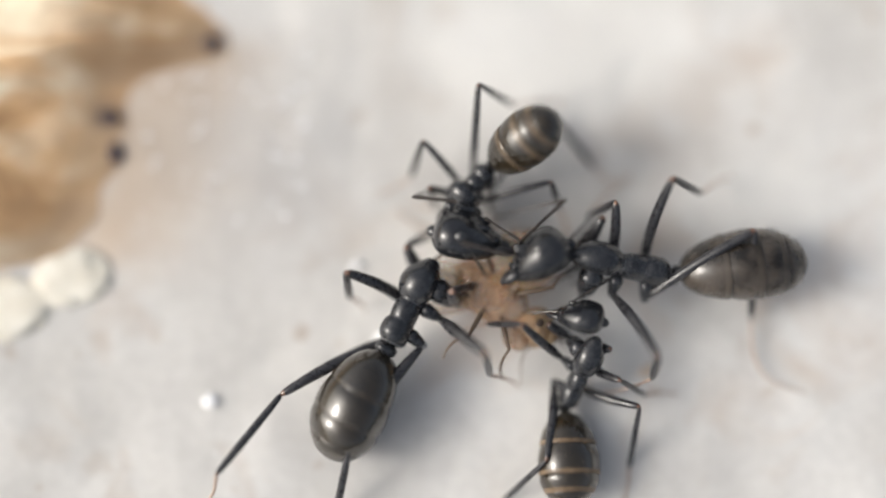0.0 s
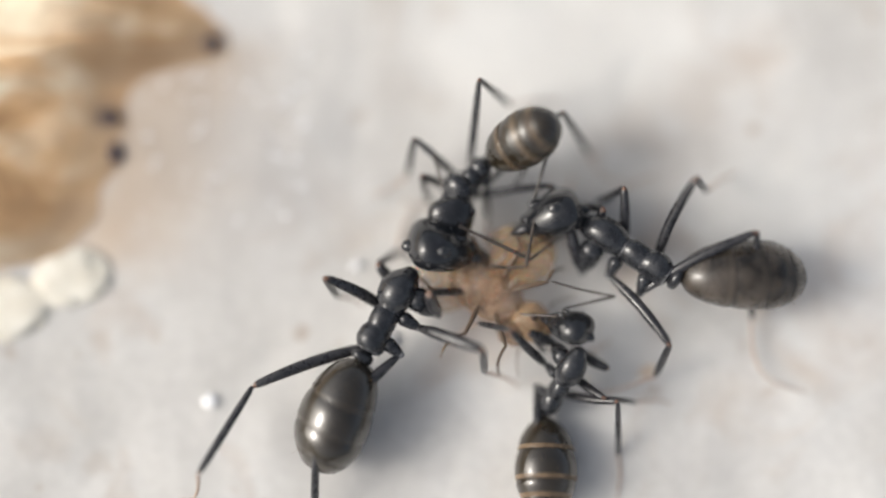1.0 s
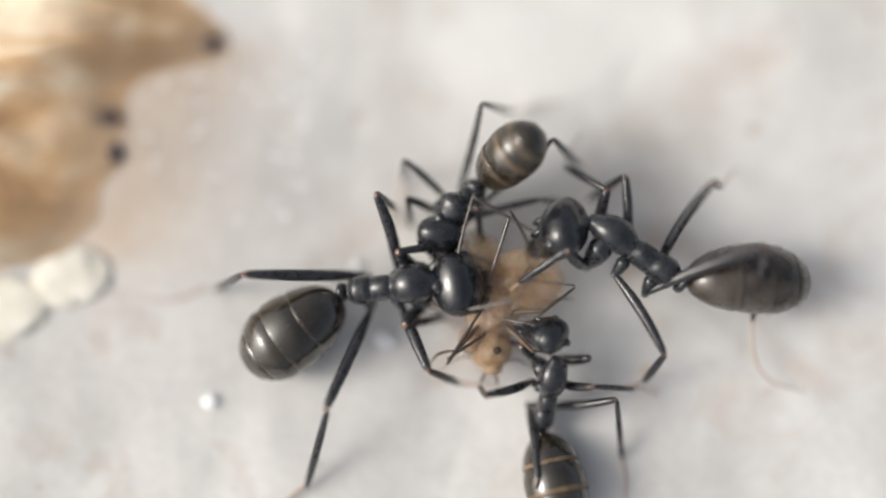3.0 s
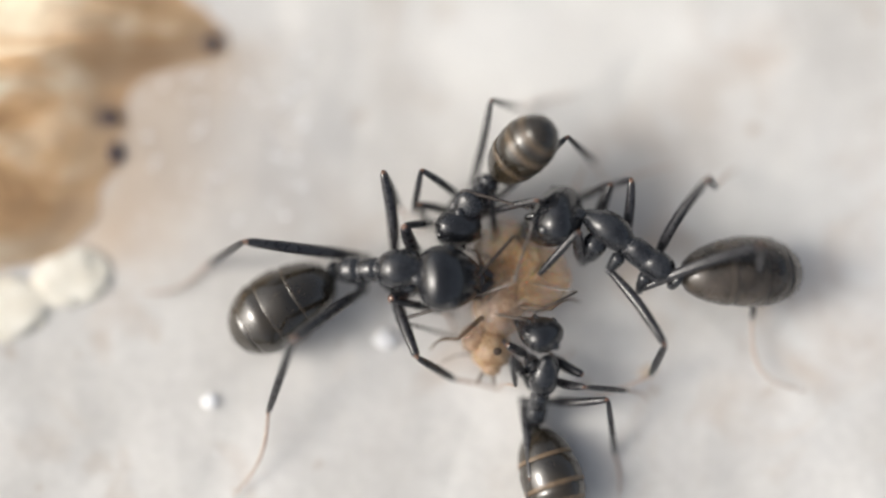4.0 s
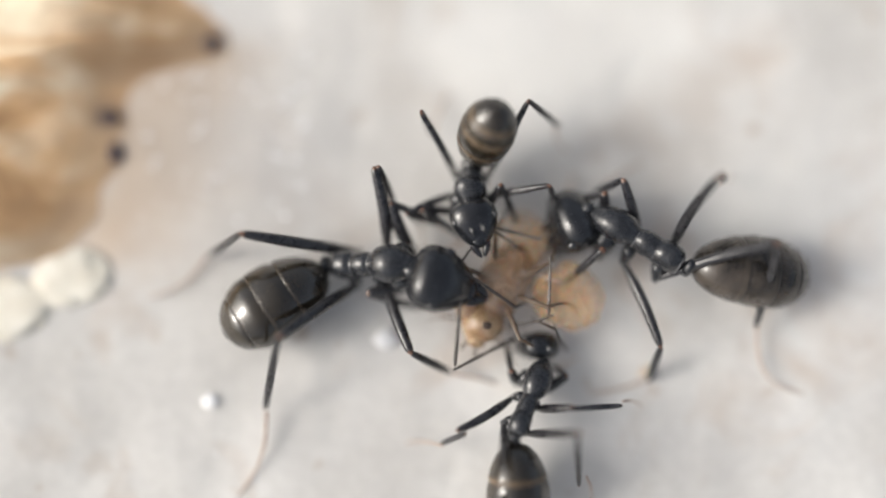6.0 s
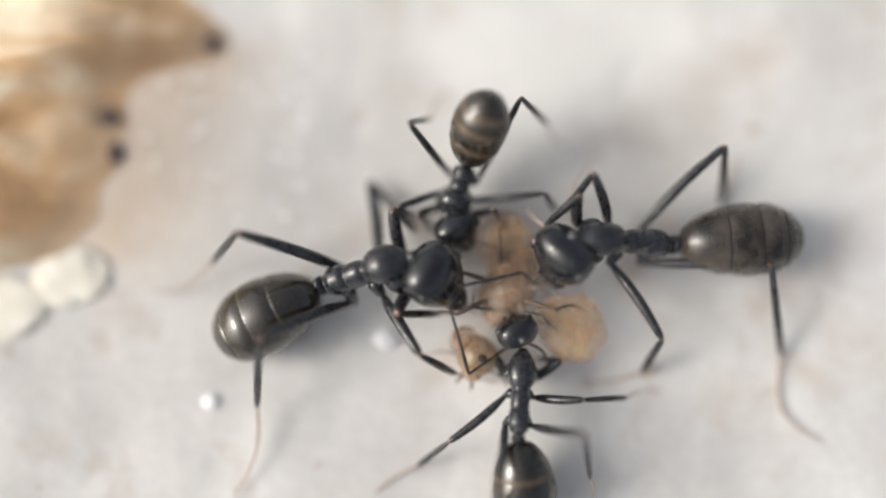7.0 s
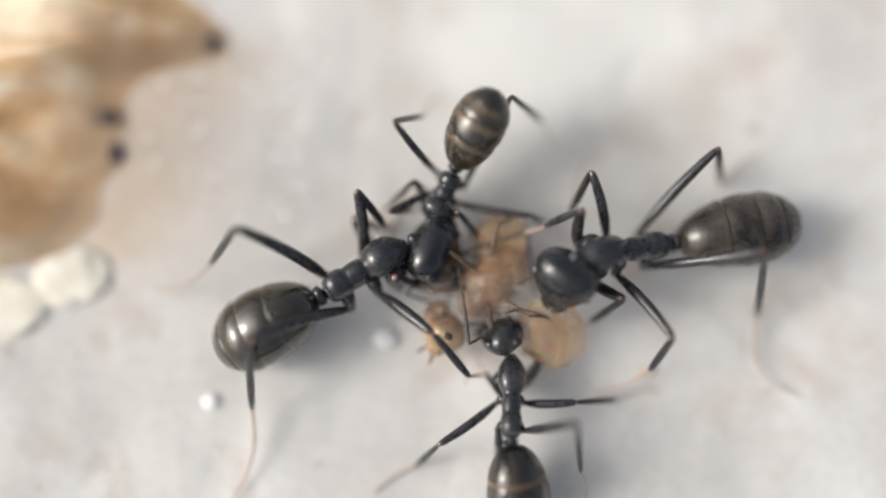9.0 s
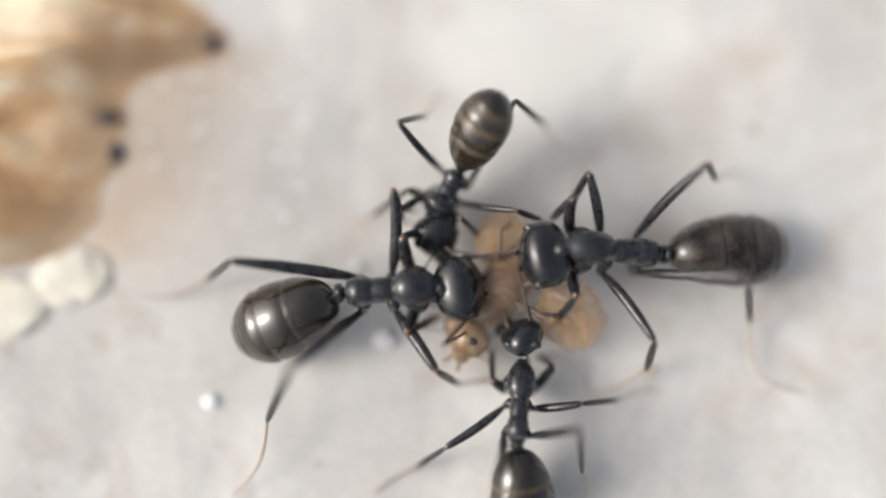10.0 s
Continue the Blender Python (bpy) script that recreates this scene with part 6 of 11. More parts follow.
    walk(ANT_B_PARTS["fr3"],[(0,at(0.757,-0.531,-1.583,-4.5,0.9,-54.4)),(0.5,at(1.425,-0.081,-1.429,-3.7,-4.4,-79.1)),(1,at(0.926,-0.418,-1.589,-4.8,-0.3,-53.5)),(1.2,at(0.408,-0.721,-1.638,-3.9,6.4,-35.9)),(1.5,at(0.516,-0.648,-1.652,-5.3,4.6,-50.6)),(2,at(0.568,-0.174,-1.455,-24.9,41.4,-96.2)),(2.2,at(0.506,-0.248,-1.465,-19.4,42.3,-88)),(2.5,at(-0.125,-0.605,-1.695,-9.4,13.2,-67.3)),(2.7,at(0.707,-0.648,-1.767,-8.3,16,-62.8)),(3.8,at(0.791,-0.606,-1.901,-6.8,10.7,-56.3)),(4,at(0.624,-0.664,-1.915,-4.7,15.1,-47.3)),(4.5,at(1.064,-0.423,-1.457,-35.5,42.8,-105)),(5,at(1.001,0.111,-1.332,-58,57.9,-133.8)),(5.5,at(1.483,0.139,-1.582,-94.3,58.5,-176)),(5.7,at(0.964,-0.008,-1.617,-45.2,49.6,-117.3)),(6.8,at(0.983,-0.216,-1.187,-7.6,29.5,-61.7)),(7,at(1.004,-0.3,-1.565,-8.6,-1.7,-65.8)),(7.5,at(1.42,-0.566,-1.416,-9.2,5.3,-83.7)),(8,at(1.557,-0.703,-0.988,-3.2,24.4,-60.9)),(8.5,at(1.734,-1.265,-0.983,-12.7,17.7,-86.9)),(9,at(1.103,-1.443,-0.922,1.5,24.4,-48.8)),(9.5,at(1.058,-1.865,-1.404,-5.5,31.9,-63.6)),(10,at(1.599,-1.573,-0.885,1,19,-48.6))])
    walk(ANT_B_PARTS["ml1"],[(0,at(-0.039,0.4,-0.64,0,-26.4,144.4)),(0.5,at(-0.039,0.4,-0.64,0.2,-26.5,143.9)),(1,at(-0.039,0.4,-0.64,1.6,-20,140.4)),(1.2,at(-0.039,0.4,-0.64,1.3,-20.9,141.3)),(1.5,at(-0.039,0.4,-0.64,1.6,-23.2,140.4)),(2,at(-0.039,0.4,-0.64,6.1,-29.5,130.3)),(2.2,at(-0.039,0.4,-0.64,5.6,-30.5,131.3)),(2.5,at(-0.039,0.4,-0.64,6.5,-32,129.7)),(2.7,at(-0.039,0.4,-0.64,-2.2,-26.5,147.2)),(3.8,at(-0.039,0.4,-0.64,3.2,-32,136.3)),(4,at(-0.039,0.4,-0.64,23.9,-60.4,108.7)),(4.5,at(-0.039,0.4,-0.64,35.5,-47.7,94.5)),(5,at(-0.039,0.4,-0.64,37,-41.4,92.4)),(5.5,at(-0.039,0.4,-0.64,45.4,-30.7,78.2)),(5.7,at(-0.039,0.4,-0.64,47,-33,75.2)),(6.8,at(-0.039,0.4,-0.64,33,-28.9,102.1)),(7,at(-0.039,0.4,-0.64,30.1,-20.5,108.9)),(7.5,at(-0.039,0.4,-0.64,32.3,-16.5,102)),(8,at(-0.039,0.4,-0.64,30.6,-11.5,109)),(8.5,at(-0.039,0.4,-0.64,31.6,-17.2,105)),(9,at(-0.039,0.4,-0.64,31.8,-10.1,104.2)),(9.5,at(-0.039,0.4,-0.64,35.7,-27.4,92.2)),(10,at(-0.039,0.4,-0.64,25.4,-39.9,110.6))])
    walk(ANT_B_PARTS["ml2"],[(0,at(-1.657,1.56,0.347,0,60.7,82.5)),(0.5,at(-1.645,1.572,0.352,-9.9,62.3,71.2)),(1,at(-1.648,1.73,0.122,44.8,69.5,130.2)),(1.2,at(-1.66,1.697,0.154,47.7,62.3,133.4)),(1.5,at(-1.613,1.701,0.237,60.8,61.4,148.2)),(2,at(-1.291,1.875,0.453,56.7,45.9,143.2)),(2.2,at(-1.304,1.838,0.486,66.4,39.4,157.5)),(2.5,at(-1.243,1.849,0.539,57.2,48.6,144.2)),(2.7,at(-1.711,1.477,0.351,72.5,40.8,165.9)),(3.8,at(-1.402,1.702,0.537,61.7,56.2,151.6)),(4,at(-0.39,1.44,1.292,58.1,45.9,147)),(4.5,at(-0.156,1.891,1.003,57.3,57.3,145.9)),(5,at(-0.11,2.065,0.83,49.9,68,137.7)),(5.5,at(0.351,2.27,0.496,61.6,65.9,150.4)),(5.7,at(0.435,2.202,0.571,67.3,62.2,156.7)),(6.8,at(-0.447,2.303,0.433,6.1,69.2,90.8)),(7,at(-0.714,2.368,0.14,-6.2,66.2,77.6)),(7.5,at(-0.482,2.484,-0.01,-62,39.8,11.9)),(8,at(-0.749,2.458,-0.197,24,75,105)),(8.5,at(-0.587,2.45,0.018,10.3,72.7,90.7)),(9,at(-0.576,2.521,-0.251,5.4,68.7,85.5)),(9.5,at(-0.116,2.371,0.382,59.2,62.7,143.6)),(10,at(-0.639,1.995,0.786,25.1,55.6,104.4))])
    walk(ANT_B_PARTS["ml3"],[(0,at(-1.573,2.199,-0.802,5.2,22.6,62.7)),(0.5,at(-1.447,2.152,-0.815,6.7,26.5,66.2)),(1,at(-1.945,2.082,-1.113,4.1,9,57.8)),(1.2,at(-2.081,2.142,-1.013,3.8,10.1,56.3)),(1.5,at(-2.149,2.033,-0.921,3.6,10.9,55.2)),(2,at(-2.025,2.425,-0.494,5,20.7,60.1)),(2.2,at(-2.245,2.228,-0.35,4.4,21.9,58.6)),(2.5,at(-1.949,2.359,-0.451,4,24.1,57.5)),(2.7,at(-2.678,1.72,-0.511,6.4,14.8,64.8)),(3.8,at(-2.047,2.051,-0.557,4.4,22.6,58.6)),(4,at(-1.16,1.94,0.347,54.1,61,125.1)),(4.5,at(-0.745,2.291,-0.106,34.6,44.6,101)),(5,at(-0.476,2.397,-0.392,38.5,30.9,107.3)),(5.5,at(-0.117,2.535,-0.708,34.3,34.5,99.5)),(5.7,at(-0.129,2.445,-0.595,35.6,39.4,101.8)),(6.8,at(-0.454,2.772,-0.799,28.2,23,87.6)),(7,at(-0.6,2.887,-1.066,21.5,15.3,67.4)),(7.5,at(0.508,2.693,-0.854,39.3,23.7,117.5)),(8,at(-0.838,2.789,-1.469,30.6,0.2,77.9)),(8.5,at(-0.592,2.842,-1.24,30.3,9.3,75.1)),(9,at(-0.539,2.997,-1.479,30.4,3.4,76)),(9.5,at(-0.603,2.73,-0.789,31.4,25.9,79.8)),(10,at(-0.824,2.716,-0.302,28.8,54.5,75.9))])
    walk(ANT_B_PARTS["mr1"],[(0,at(-0.039,-0.4,-0.64,0,-27.8,-88.9)),(0.5,at(-0.039,-0.4,-0.64,-1.7,-29.3,-85.3)),(1,at(-0.039,-0.4,-0.64,-4.3,-23.5,-79.5)),(1.2,at(-0.039,-0.4,-0.64,-3.8,-28.8,-80.7)),(1.5,at(-0.039,-0.4,-0.64,-0.7,-31.7,-86.7)),(2,at(-0.039,-0.4,-0.64,-6.6,-30.6,-75.5)),(2.2,at(-0.039,-0.4,-0.64,-6.7,-31,-75.3)),(2.5,at(-0.039,-0.4,-0.64,2,-26.9,-93.1)),(2.7,at(-0.039,-0.4,-0.64,-2.2,-15.1,-81.3)),(3.8,at(-0.039,-0.4,-0.64,-3.7,-14,-75.4)),(4,at(-0.039,-0.4,-0.64,-9.4,-34.5,-61.8)),(4.5,at(-0.039,-0.4,-0.64,1.2,6.5,-101.5)),(5,at(-0.039,-0.4,-0.64,1.4,-3.3,-93.9)),(5.5,at(-0.039,-0.4,-0.64,1.2,2.8,-52.5)),(5.7,at(-0.039,-0.4,-0.64,1.2,3.1,-53.3)),(6.8,at(-0.039,-0.4,-0.64,-1,-32.2,-44.8)),(7,at(-0.039,-0.4,-0.64,-0.9,-30.3,-45)),(7.5,at(-0.039,-0.4,-0.64,-5.3,-28.3,-36.1)),(8,at(-0.039,-0.4,-0.64,-10.8,-24.6,-23.9)),(8.5,at(-0.039,-0.4,-0.64,-5.7,-37.8,-33.5)),(9,at(-0.039,-0.4,-0.64,-3.9,-42.5,-36.3)),(9.5,at(-0.039,-0.4,-0.64,-6.1,-28.2,-32.6)),(10,at(-0.039,-0.4,-0.64,-13.2,-47.3,-21.2))])
    walk(ANT_B_PARTS["mr2"],[(0,at(-0.009,-1.909,0.157,0,57,23.3)),(0.5,at(0.082,-1.884,0.194,-0.1,49.8,23.2)),(1,at(0.245,-1.939,0.041,10.8,57.2,36.7)),(1.2,at(0.203,-1.875,0.183,17.5,69.9,44.1)),(1.5,at(0.045,-1.849,0.258,12.5,73.4,38.9)),(2,at(0.329,-1.822,0.228,84.6,75.6,113)),(2.2,at(0.333,-1.816,0.238,98.9,76,127.7)),(2.5,at(-0.121,-1.92,0.131,131.7,71.4,161.8)),(2.7,at(0.21,-2.029,-0.195,102.8,75.4,131.7)),(3.8,at(0.379,-2.002,-0.226,119.5,80.6,148.8)),(4,at(0.625,-1.64,0.326,17.1,61.2,44)),(4.5,at(-0.377,-2.062,-0.832,8.1,-2.9,28.5)),(5,at(-0.156,-2.1,-0.543,8,15.6,26.9)),(5.25,at(0.421,-1.926,-0.633,36.3,61.4,67.9)),(5.5,at(0.998,-1.753,-0.722,130.5,49.2,172.8)),(5.7,at(0.98,-1.766,-0.732,119.2,50.6,158)),(6.8,at(0.985,-1.418,0.269,103.9,63,139.9)),(7,at(1.003,-1.442,0.221,67.6,67.7,100.3)),(7.5,at(1.175,-1.285,0.17,56.6,55,87.8)),(8,at(1.379,-1.028,0.072,89.1,67.3,124.4)),(8.5,at(1.085,-1.143,0.407,85.9,66.4,120.9)),(9,at(0.975,-1.146,0.512,90.9,65.3,126.4)),(9.5,at(1.228,-1.211,0.165,109.3,53.2,147.7)),(10,at(1.041,-0.818,0.614,104.2,76.9,142.1))])
    walk(ANT_B_PARTS["mr3"],[(0,at(0.725,-1.592,-1.074,-2.4,25,-23.9)),(0.5,at(0.952,-1.511,-0.928,0.1,16.8,-16.8)),(1,at(0.882,-1.465,-1.193,0.3,20.1,-16.2)),(1.2,at(0.564,-1.525,-1.196,-1.5,29,-20.6)),(1.5,at(0.372,-1.585,-1.149,-6.8,29.1,-31.4)),(2,at(0.187,-1.486,-1.193,-21.9,48.4,-55)),(2.2,at(0.116,-1.535,-1.187,-19.2,48.1,-51.4)),(2.5,at(-0.566,-1.774,-1.26,-18.5,28.8,-50.3)),(2.7,at(-0.036,-1.753,-1.616,13.9,17.8,22)),(3.8,at(0.173,-1.877,-1.674,17.4,16.3,33.9)),(3.9,at(0.653,-1.514,-1.317,37.7,49.7,68.8)),(4,at(1.133,-1.15,-0.961,100.3,55.3,143.7)),(4.5,at(0.912,-1.362,-0.757,101.4,76.2,144.9)),(5,at(1.106,-1.461,-0.938,124.9,55.3,170.2)),(5.25,at(0.576,-1.547,-1.385,67.7,46.5,100.2)),(5.5,at(0.045,-1.633,-1.833,49.9,13.7,66.8)),(6.15,at(0.261,-1.311,-1.436,23.2,42.7,-15.3)),(6.8,at(0.476,-0.989,-1.039,-12.4,20.6,-103.6)),(7,at(0.903,-0.894,-1.138,-15.2,16.7,-112.3)),(7.5,at(1.208,-0.444,-1.033,-17.2,21.4,-118.4)),(8,at(1.06,-0.56,-1.283,-12.9,5.9,-100.4)),(8.5,at(0.783,-0.639,-0.938,-13.8,22.1,-104.3)),(9,at(0.611,-0.653,-0.822,-13.4,32.6,-103.3)),(9.5,at(0.485,-0.74,-1.01,-18.8,25.7,-114.4)),(10,at(0.779,-0.614,-0.816,-13.1,27.8,-101.7))])
    walk(ANT_B_PARTS["hl1"],[(0,at(-0.564,0.384,-0.576,0,3.3,-173)),(0.5,at(-0.564,0.384,-0.576,1.2,20.5,-167.3)),(1,at(-0.564,0.384,-0.576,1.5,-22.8,178.5)),(1.2,at(-0.564,0.384,-0.576,2,-28.8,177.3)),(1.5,at(-0.564,0.384,-0.576,3.3,-28.8,174.7)),(2,at(-0.564,0.384,-0.576,13.1,-48,159.1)),(2.2,at(-0.564,0.384,-0.576,12.2,-47.7,160.4)),(2.5,at(-0.564,0.384,-0.576,18.5,-47.4,151.8)),(2.7,at(-0.564,0.384,-0.576,1.2,-40.8,176.5)),(3.8,at(-0.564,0.384,-0.576,6.4,-49.5,169.1)),(4,at(-0.564,0.384,-0.576,10.7,-49.3,163.5)),(4.5,at(-0.564,0.384,-0.576,97.5,-68.3,68.5)),(5,at(-0.564,0.384,-0.576,29.3,-72.6,139.9)),(5.5,at(-0.564,0.384,-0.576,51.8,-67,116)),(5.7,at(-0.564,0.384,-0.576,50.1,-67.4,117.8)),(6.8,at(-0.564,0.384,-0.576,13.4,-44.7,160.6)),(7,at(-0.564,0.384,-0.576,9.1,-39.3,167)),(7.5,at(-0.564,0.384,-0.576,4.1,-35.4,175.3)),(8,at(-0.564,0.384,-0.576,-1,-24.8,-174.5)),(8.5,at(-0.564,0.384,-0.576,1.9,-20,177.8)),(9,at(-0.564,0.384,-0.576,2.8,-17.5,175.1)),(9.5,at(-0.564,0.384,-0.576,3.8,-48.9,173.3)),(10,at(-0.564,0.384,-0.576,-0.6,-25,-179.6))])
    walk(ANT_B_PARTS["hl2"],[(0,at(-3.514,0.022,-0.749,0,11.5,85.6)),(0.5,at(-3.284,-0.228,-1.619,0,-9.6,87.1)),(1,at(-3.307,0.457,0.577,4.7,49.6,99)),(1.2,at(-3.169,0.508,0.859,7.7,47.5,103)),(1.5,at(-3.161,0.624,0.859,7.8,46.5,103.1)),(2,at(-2.424,1.095,1.637,27.1,44,130)),(2.2,at(-2.452,1.056,1.626,26,42.7,128.4)),(2.5,at(-2.34,1.337,1.615,30.7,42.8,135.4)),(2.7,at(-2.814,0.523,1.368,30.4,45.5,134.9)),(3.8,at(-2.461,0.749,1.689,23.2,48.5,125.1)),(4,at(-2.427,0.935,1.68,29.1,46.9,133)),(4.5,at(-0.16,1.408,2.19,65.6,78.6,172.3)),(5,at(-1.245,0.958,2.265,24.8,43.2,128.2)),(5.5,at(-1.073,1.429,2.165,15.8,49.1,115.8)),(5.7,at(-1.097,1.394,2.174,21.9,49.3,123.8)),(6.8,at(-2.559,1.086,1.519,7.7,62.8,106.8)),(7,at(-2.809,0.901,1.309,-3,62.1,94.8)),(7.5,at(-2.982,0.583,1.149,1.2,60.8,99.6)),(8,at(-3.253,0.123,0.674,2.9,66.5,101.4)),(8.5,at(-3.359,0.493,0.442,-12.9,63.2,84)),(9,at(-3.393,0.627,0.319,-13.2,59.2,83.7)),(9.5,at(-2.508,0.613,1.667,12.9,54.1,114.7)),(10,at(-3.261,0.365,0.684,-6.7,61.3,91.6))])
    walk(ANT_B_PARTS["hl3"],[(0,at(-3.363,2.005,-1.153,5.1,-2.3,112.9)),(0.5,at(-3.183,1.771,-1.28,-3,15.9,110.6)),(1,at(-3.513,1.756,-0.968,5.1,6.3,99.6)),(1.2,at(-3.477,1.844,-0.637,10.7,6.4,104.3)),(1.5,at(-3.476,1.983,-0.614,11.9,2.4,103.5)),(2,at(-3.362,2.215,0.228,28.4,-2.4,103.3)),(2.2,at(-3.378,2.225,0.249,28.3,-3.4,105.4)),(2.5,at(-3.401,2.381,0.235,30.1,-2.3,95.6)),(2.7,at(-3.819,1.532,-0.078,18.4,1.9,110.1)),(3.8,at(-3.234,1.85,0.17,20.3,21.4,114.3)),(4,at(-3.373,1.949,0.199,22.6,15.8,107.2)),(4.5,at(-0.556,1.462,0.201,31.8,53.7,163)),(5,at(-2.159,2.121,0.876,93.3,64.1,147.1)),(5.5,at(-1.652,2.624,0.63,109.2,69.3,142.5)),(5.7,at(-1.832,2.492,0.634,73.7,68.4,106)),(6.8,at(-2.828,1.974,-0.285,9.4,40.1,78.6)),(7,at(-2.888,1.846,-0.485,3.8,40.8,80.1)),(7.5,at(-3.146,1.56,-0.622,1.4,36.8,89.2)),(8,at(-3.413,0.917,-1.187,-2.8,19,82.3)),(8.5,at(-3.264,1.402,-1.37,-7.1,20.7,78.1)),(9,at(-3.279,1.659,-1.425,-9.7,26.6,75.8)),(9.5,at(-3.006,1.694,0.023,17.5,39.1,98.2)),(10,at(-3.288,1.339,-1.095,-10,39.2,87.1))])
    walk(ANT_B_PARTS["hr1"],[(0,at(-0.564,-0.384,-0.576,0,-35.8,-137.3)),(0.5,at(-0.564,-0.384,-0.576,-0.2,-31.7,-137)),(1,at(-0.564,-0.384,-0.576,-0.1,-37.8,-137.2)),(1.2,at(-0.564,-0.384,-0.576,1.1,-39.8,-139.1)),(1.5,at(-0.564,-0.384,-0.576,2.3,-42.1,-140.9)),(2,at(-0.564,-0.384,-0.576,4,-56.8,-143.1)),(2.2,at(-0.564,-0.384,-0.576,4.9,-54.8,-144.2)),(2.5,at(-0.564,-0.384,-0.576,14.3,-53.7,-155.8)),(2.7,at(-0.564,-0.384,-0.576,2.9,-43.6,-140.6)),(3.8,at(-0.564,-0.384,-0.576,2,-43.5,-139.4)),(4,at(-0.564,-0.384,-0.576,6,-45.4,-145.1)),(4.5,at(-0.564,-0.384,-0.576,16.3,-67.4,-157.2)),(5,at(-0.564,-0.384,-0.576,-35.6,-56.7,-99.7)),(5.5,at(-0.564,-0.384,-0.576,-25.4,-63.1,-111.5)),(5.7,at(-0.564,-0.384,-0.576,-30.6,-63.4,-105.7)),(6.8,at(-0.564,-0.384,-0.576,-27.1,-55.3,-109.7)),(7,at(-0.564,-0.384,-0.576,-26.9,-54.3,-109.9)),(7.5,at(-0.564,-0.384,-0.576,-35.4,-49.8,-99.2)),(8,at(-0.564,-0.384,-0.576,-37.2,-50.4,-96.9)),(8.5,at(-0.564,-0.384,-0.576,-24.7,-49.4,-113.1)),(9,at(-0.564,-0.384,-0.576,-22.3,-46.5,-116.4)),(9.5,at(-0.564,-0.384,-0.576,-42.2,-51.5,-90.2)),(10,at(-0.564,-0.384,-0.576,-30.3,-49,-105.6))])
    walk(ANT_B_PARTS["hr2"],[(0,at(-2.111,-1.811,0.942,0,52.9,130.9)),(0.5,at(-2.18,-1.889,0.787,-12.4,63,116.3)),(1,at(-2.069,-1.778,1.013,-3.8,56.5,126.3)),(1.2,at(-2.07,-1.69,1.085,5.9,52.7,138.2)),(1.5,at(-2.058,-1.598,1.165,9.2,49.7,142.4)),(2,at(-1.699,-1.237,1.596,17.9,35.7,155.1)),(2.2,at(-1.776,-1.258,1.546,17.3,35.1,154)),(2.5,at(-1.964,-1.015,1.516,18.2,30.7,155.8)),(2.7,at(-2.015,-1.577,1.215,19.8,41.3,158.4)),(3.8,at(-1.993,-1.61,1.21,17.2,43.2,154.6)),(4,at(-2.058,-1.427,1.272,17.5,41.4,155)),(4.5,at(-1.484,-0.77,1.82,15.6,39.4,152.1)),(5,at(-0.805,-1.79,1.592,24.2,54.3,163.7)),(5.5,at(-0.995,-1.476,1.738,25.9,69.2,165.7)),(5.7,at(-0.878,-1.505,1.744,21.4,61.4,160.7)),(6.8,at(-1.062,-1.775,1.557,24.8,62,164.6)),(7,at(-1.08,-1.807,1.532,17.9,64.4,156.8)),(7.5,at(-0.832,-2.037,1.406,17.7,59.7,156.6)),(8,at(-0.761,-2.026,1.424,25.4,63.9,165.4)),(8.5,at(-1.227,-1.937,1.395,8.6,68.7,147.1)),(9,at(-1.359,-1.984,1.306,3,68.6,141)),(9.5,at(-0.57,-1.999,1.455,20.8,47.8,161.6)),(10,at(-1.021,-2.023,1.383,15.2,68.2,155.1))])
    walk(ANT_B_PARTS["hr3"],[(0,at(-2.922,-0.873,-0.696,3.5,11.1,142.1)),(0.5,at(-2.593,-1.052,-1.043,4.2,19.5,144.9)),(1,at(-2.74,-0.866,-0.701,4.6,11.7,146.1)),(1.2,at(-2.997,-0.86,-0.549,4.1,3.2,142.9)),(1.5,at(-3.111,-0.788,-0.402,4.1,2.9,141.8)),(2,at(-3.212,-0.534,0.398,4.4,-11.8,137.6)),(2.2,at(-3.286,-0.521,0.363,4.3,-14.6,137.9)),(2.5,at(-3.576,-0.291,0.469,6,-16.8,131.8)),(2.7,at(-3.449,-1.008,-0.142,1.5,-9.5,151.5)),(3.8,at(-3.346,-0.968,-0.196,1.8,-10.3,149.3)),(4,at(-3.453,-0.775,-0.087,2.5,-13.3,145.9)),(4.5,at(-2.887,-0.028,0.516,3,11,124.8)),(5,at(-1.956,-1.453,-0.076,0.4,-15.7,-179.1)),(5.5,at(-1.701,-1.296,-0.182,6.5,-16.5,159.2)),(5.7,at(-1.805,-1.181,-0.061,5,-15.7,164.5)),(6.8,at(-1.99,-1.52,-0.257,5.5,29.5,168.5)),(7,at(-1.895,-1.457,-0.321,9.9,39.3,176.1)),(7.5,at(-1.784,-1.625,-0.367,9.9,39.6,176.2)),(8,at(-1.636,-1.798,-0.421,25.2,50.5,-162.5)),(8.5,at(-1.853,-1.532,-0.519,16.1,52.4,-174.1)),(9,at(-1.942,-1.513,-0.607,6.2,54.7,173.6)),(9.5,at(-1.878,-1.564,-0.068,9.1,25.5,178)),(10,at(-1.713,-1.703,-0.524,14.6,53.3,-173.5))])
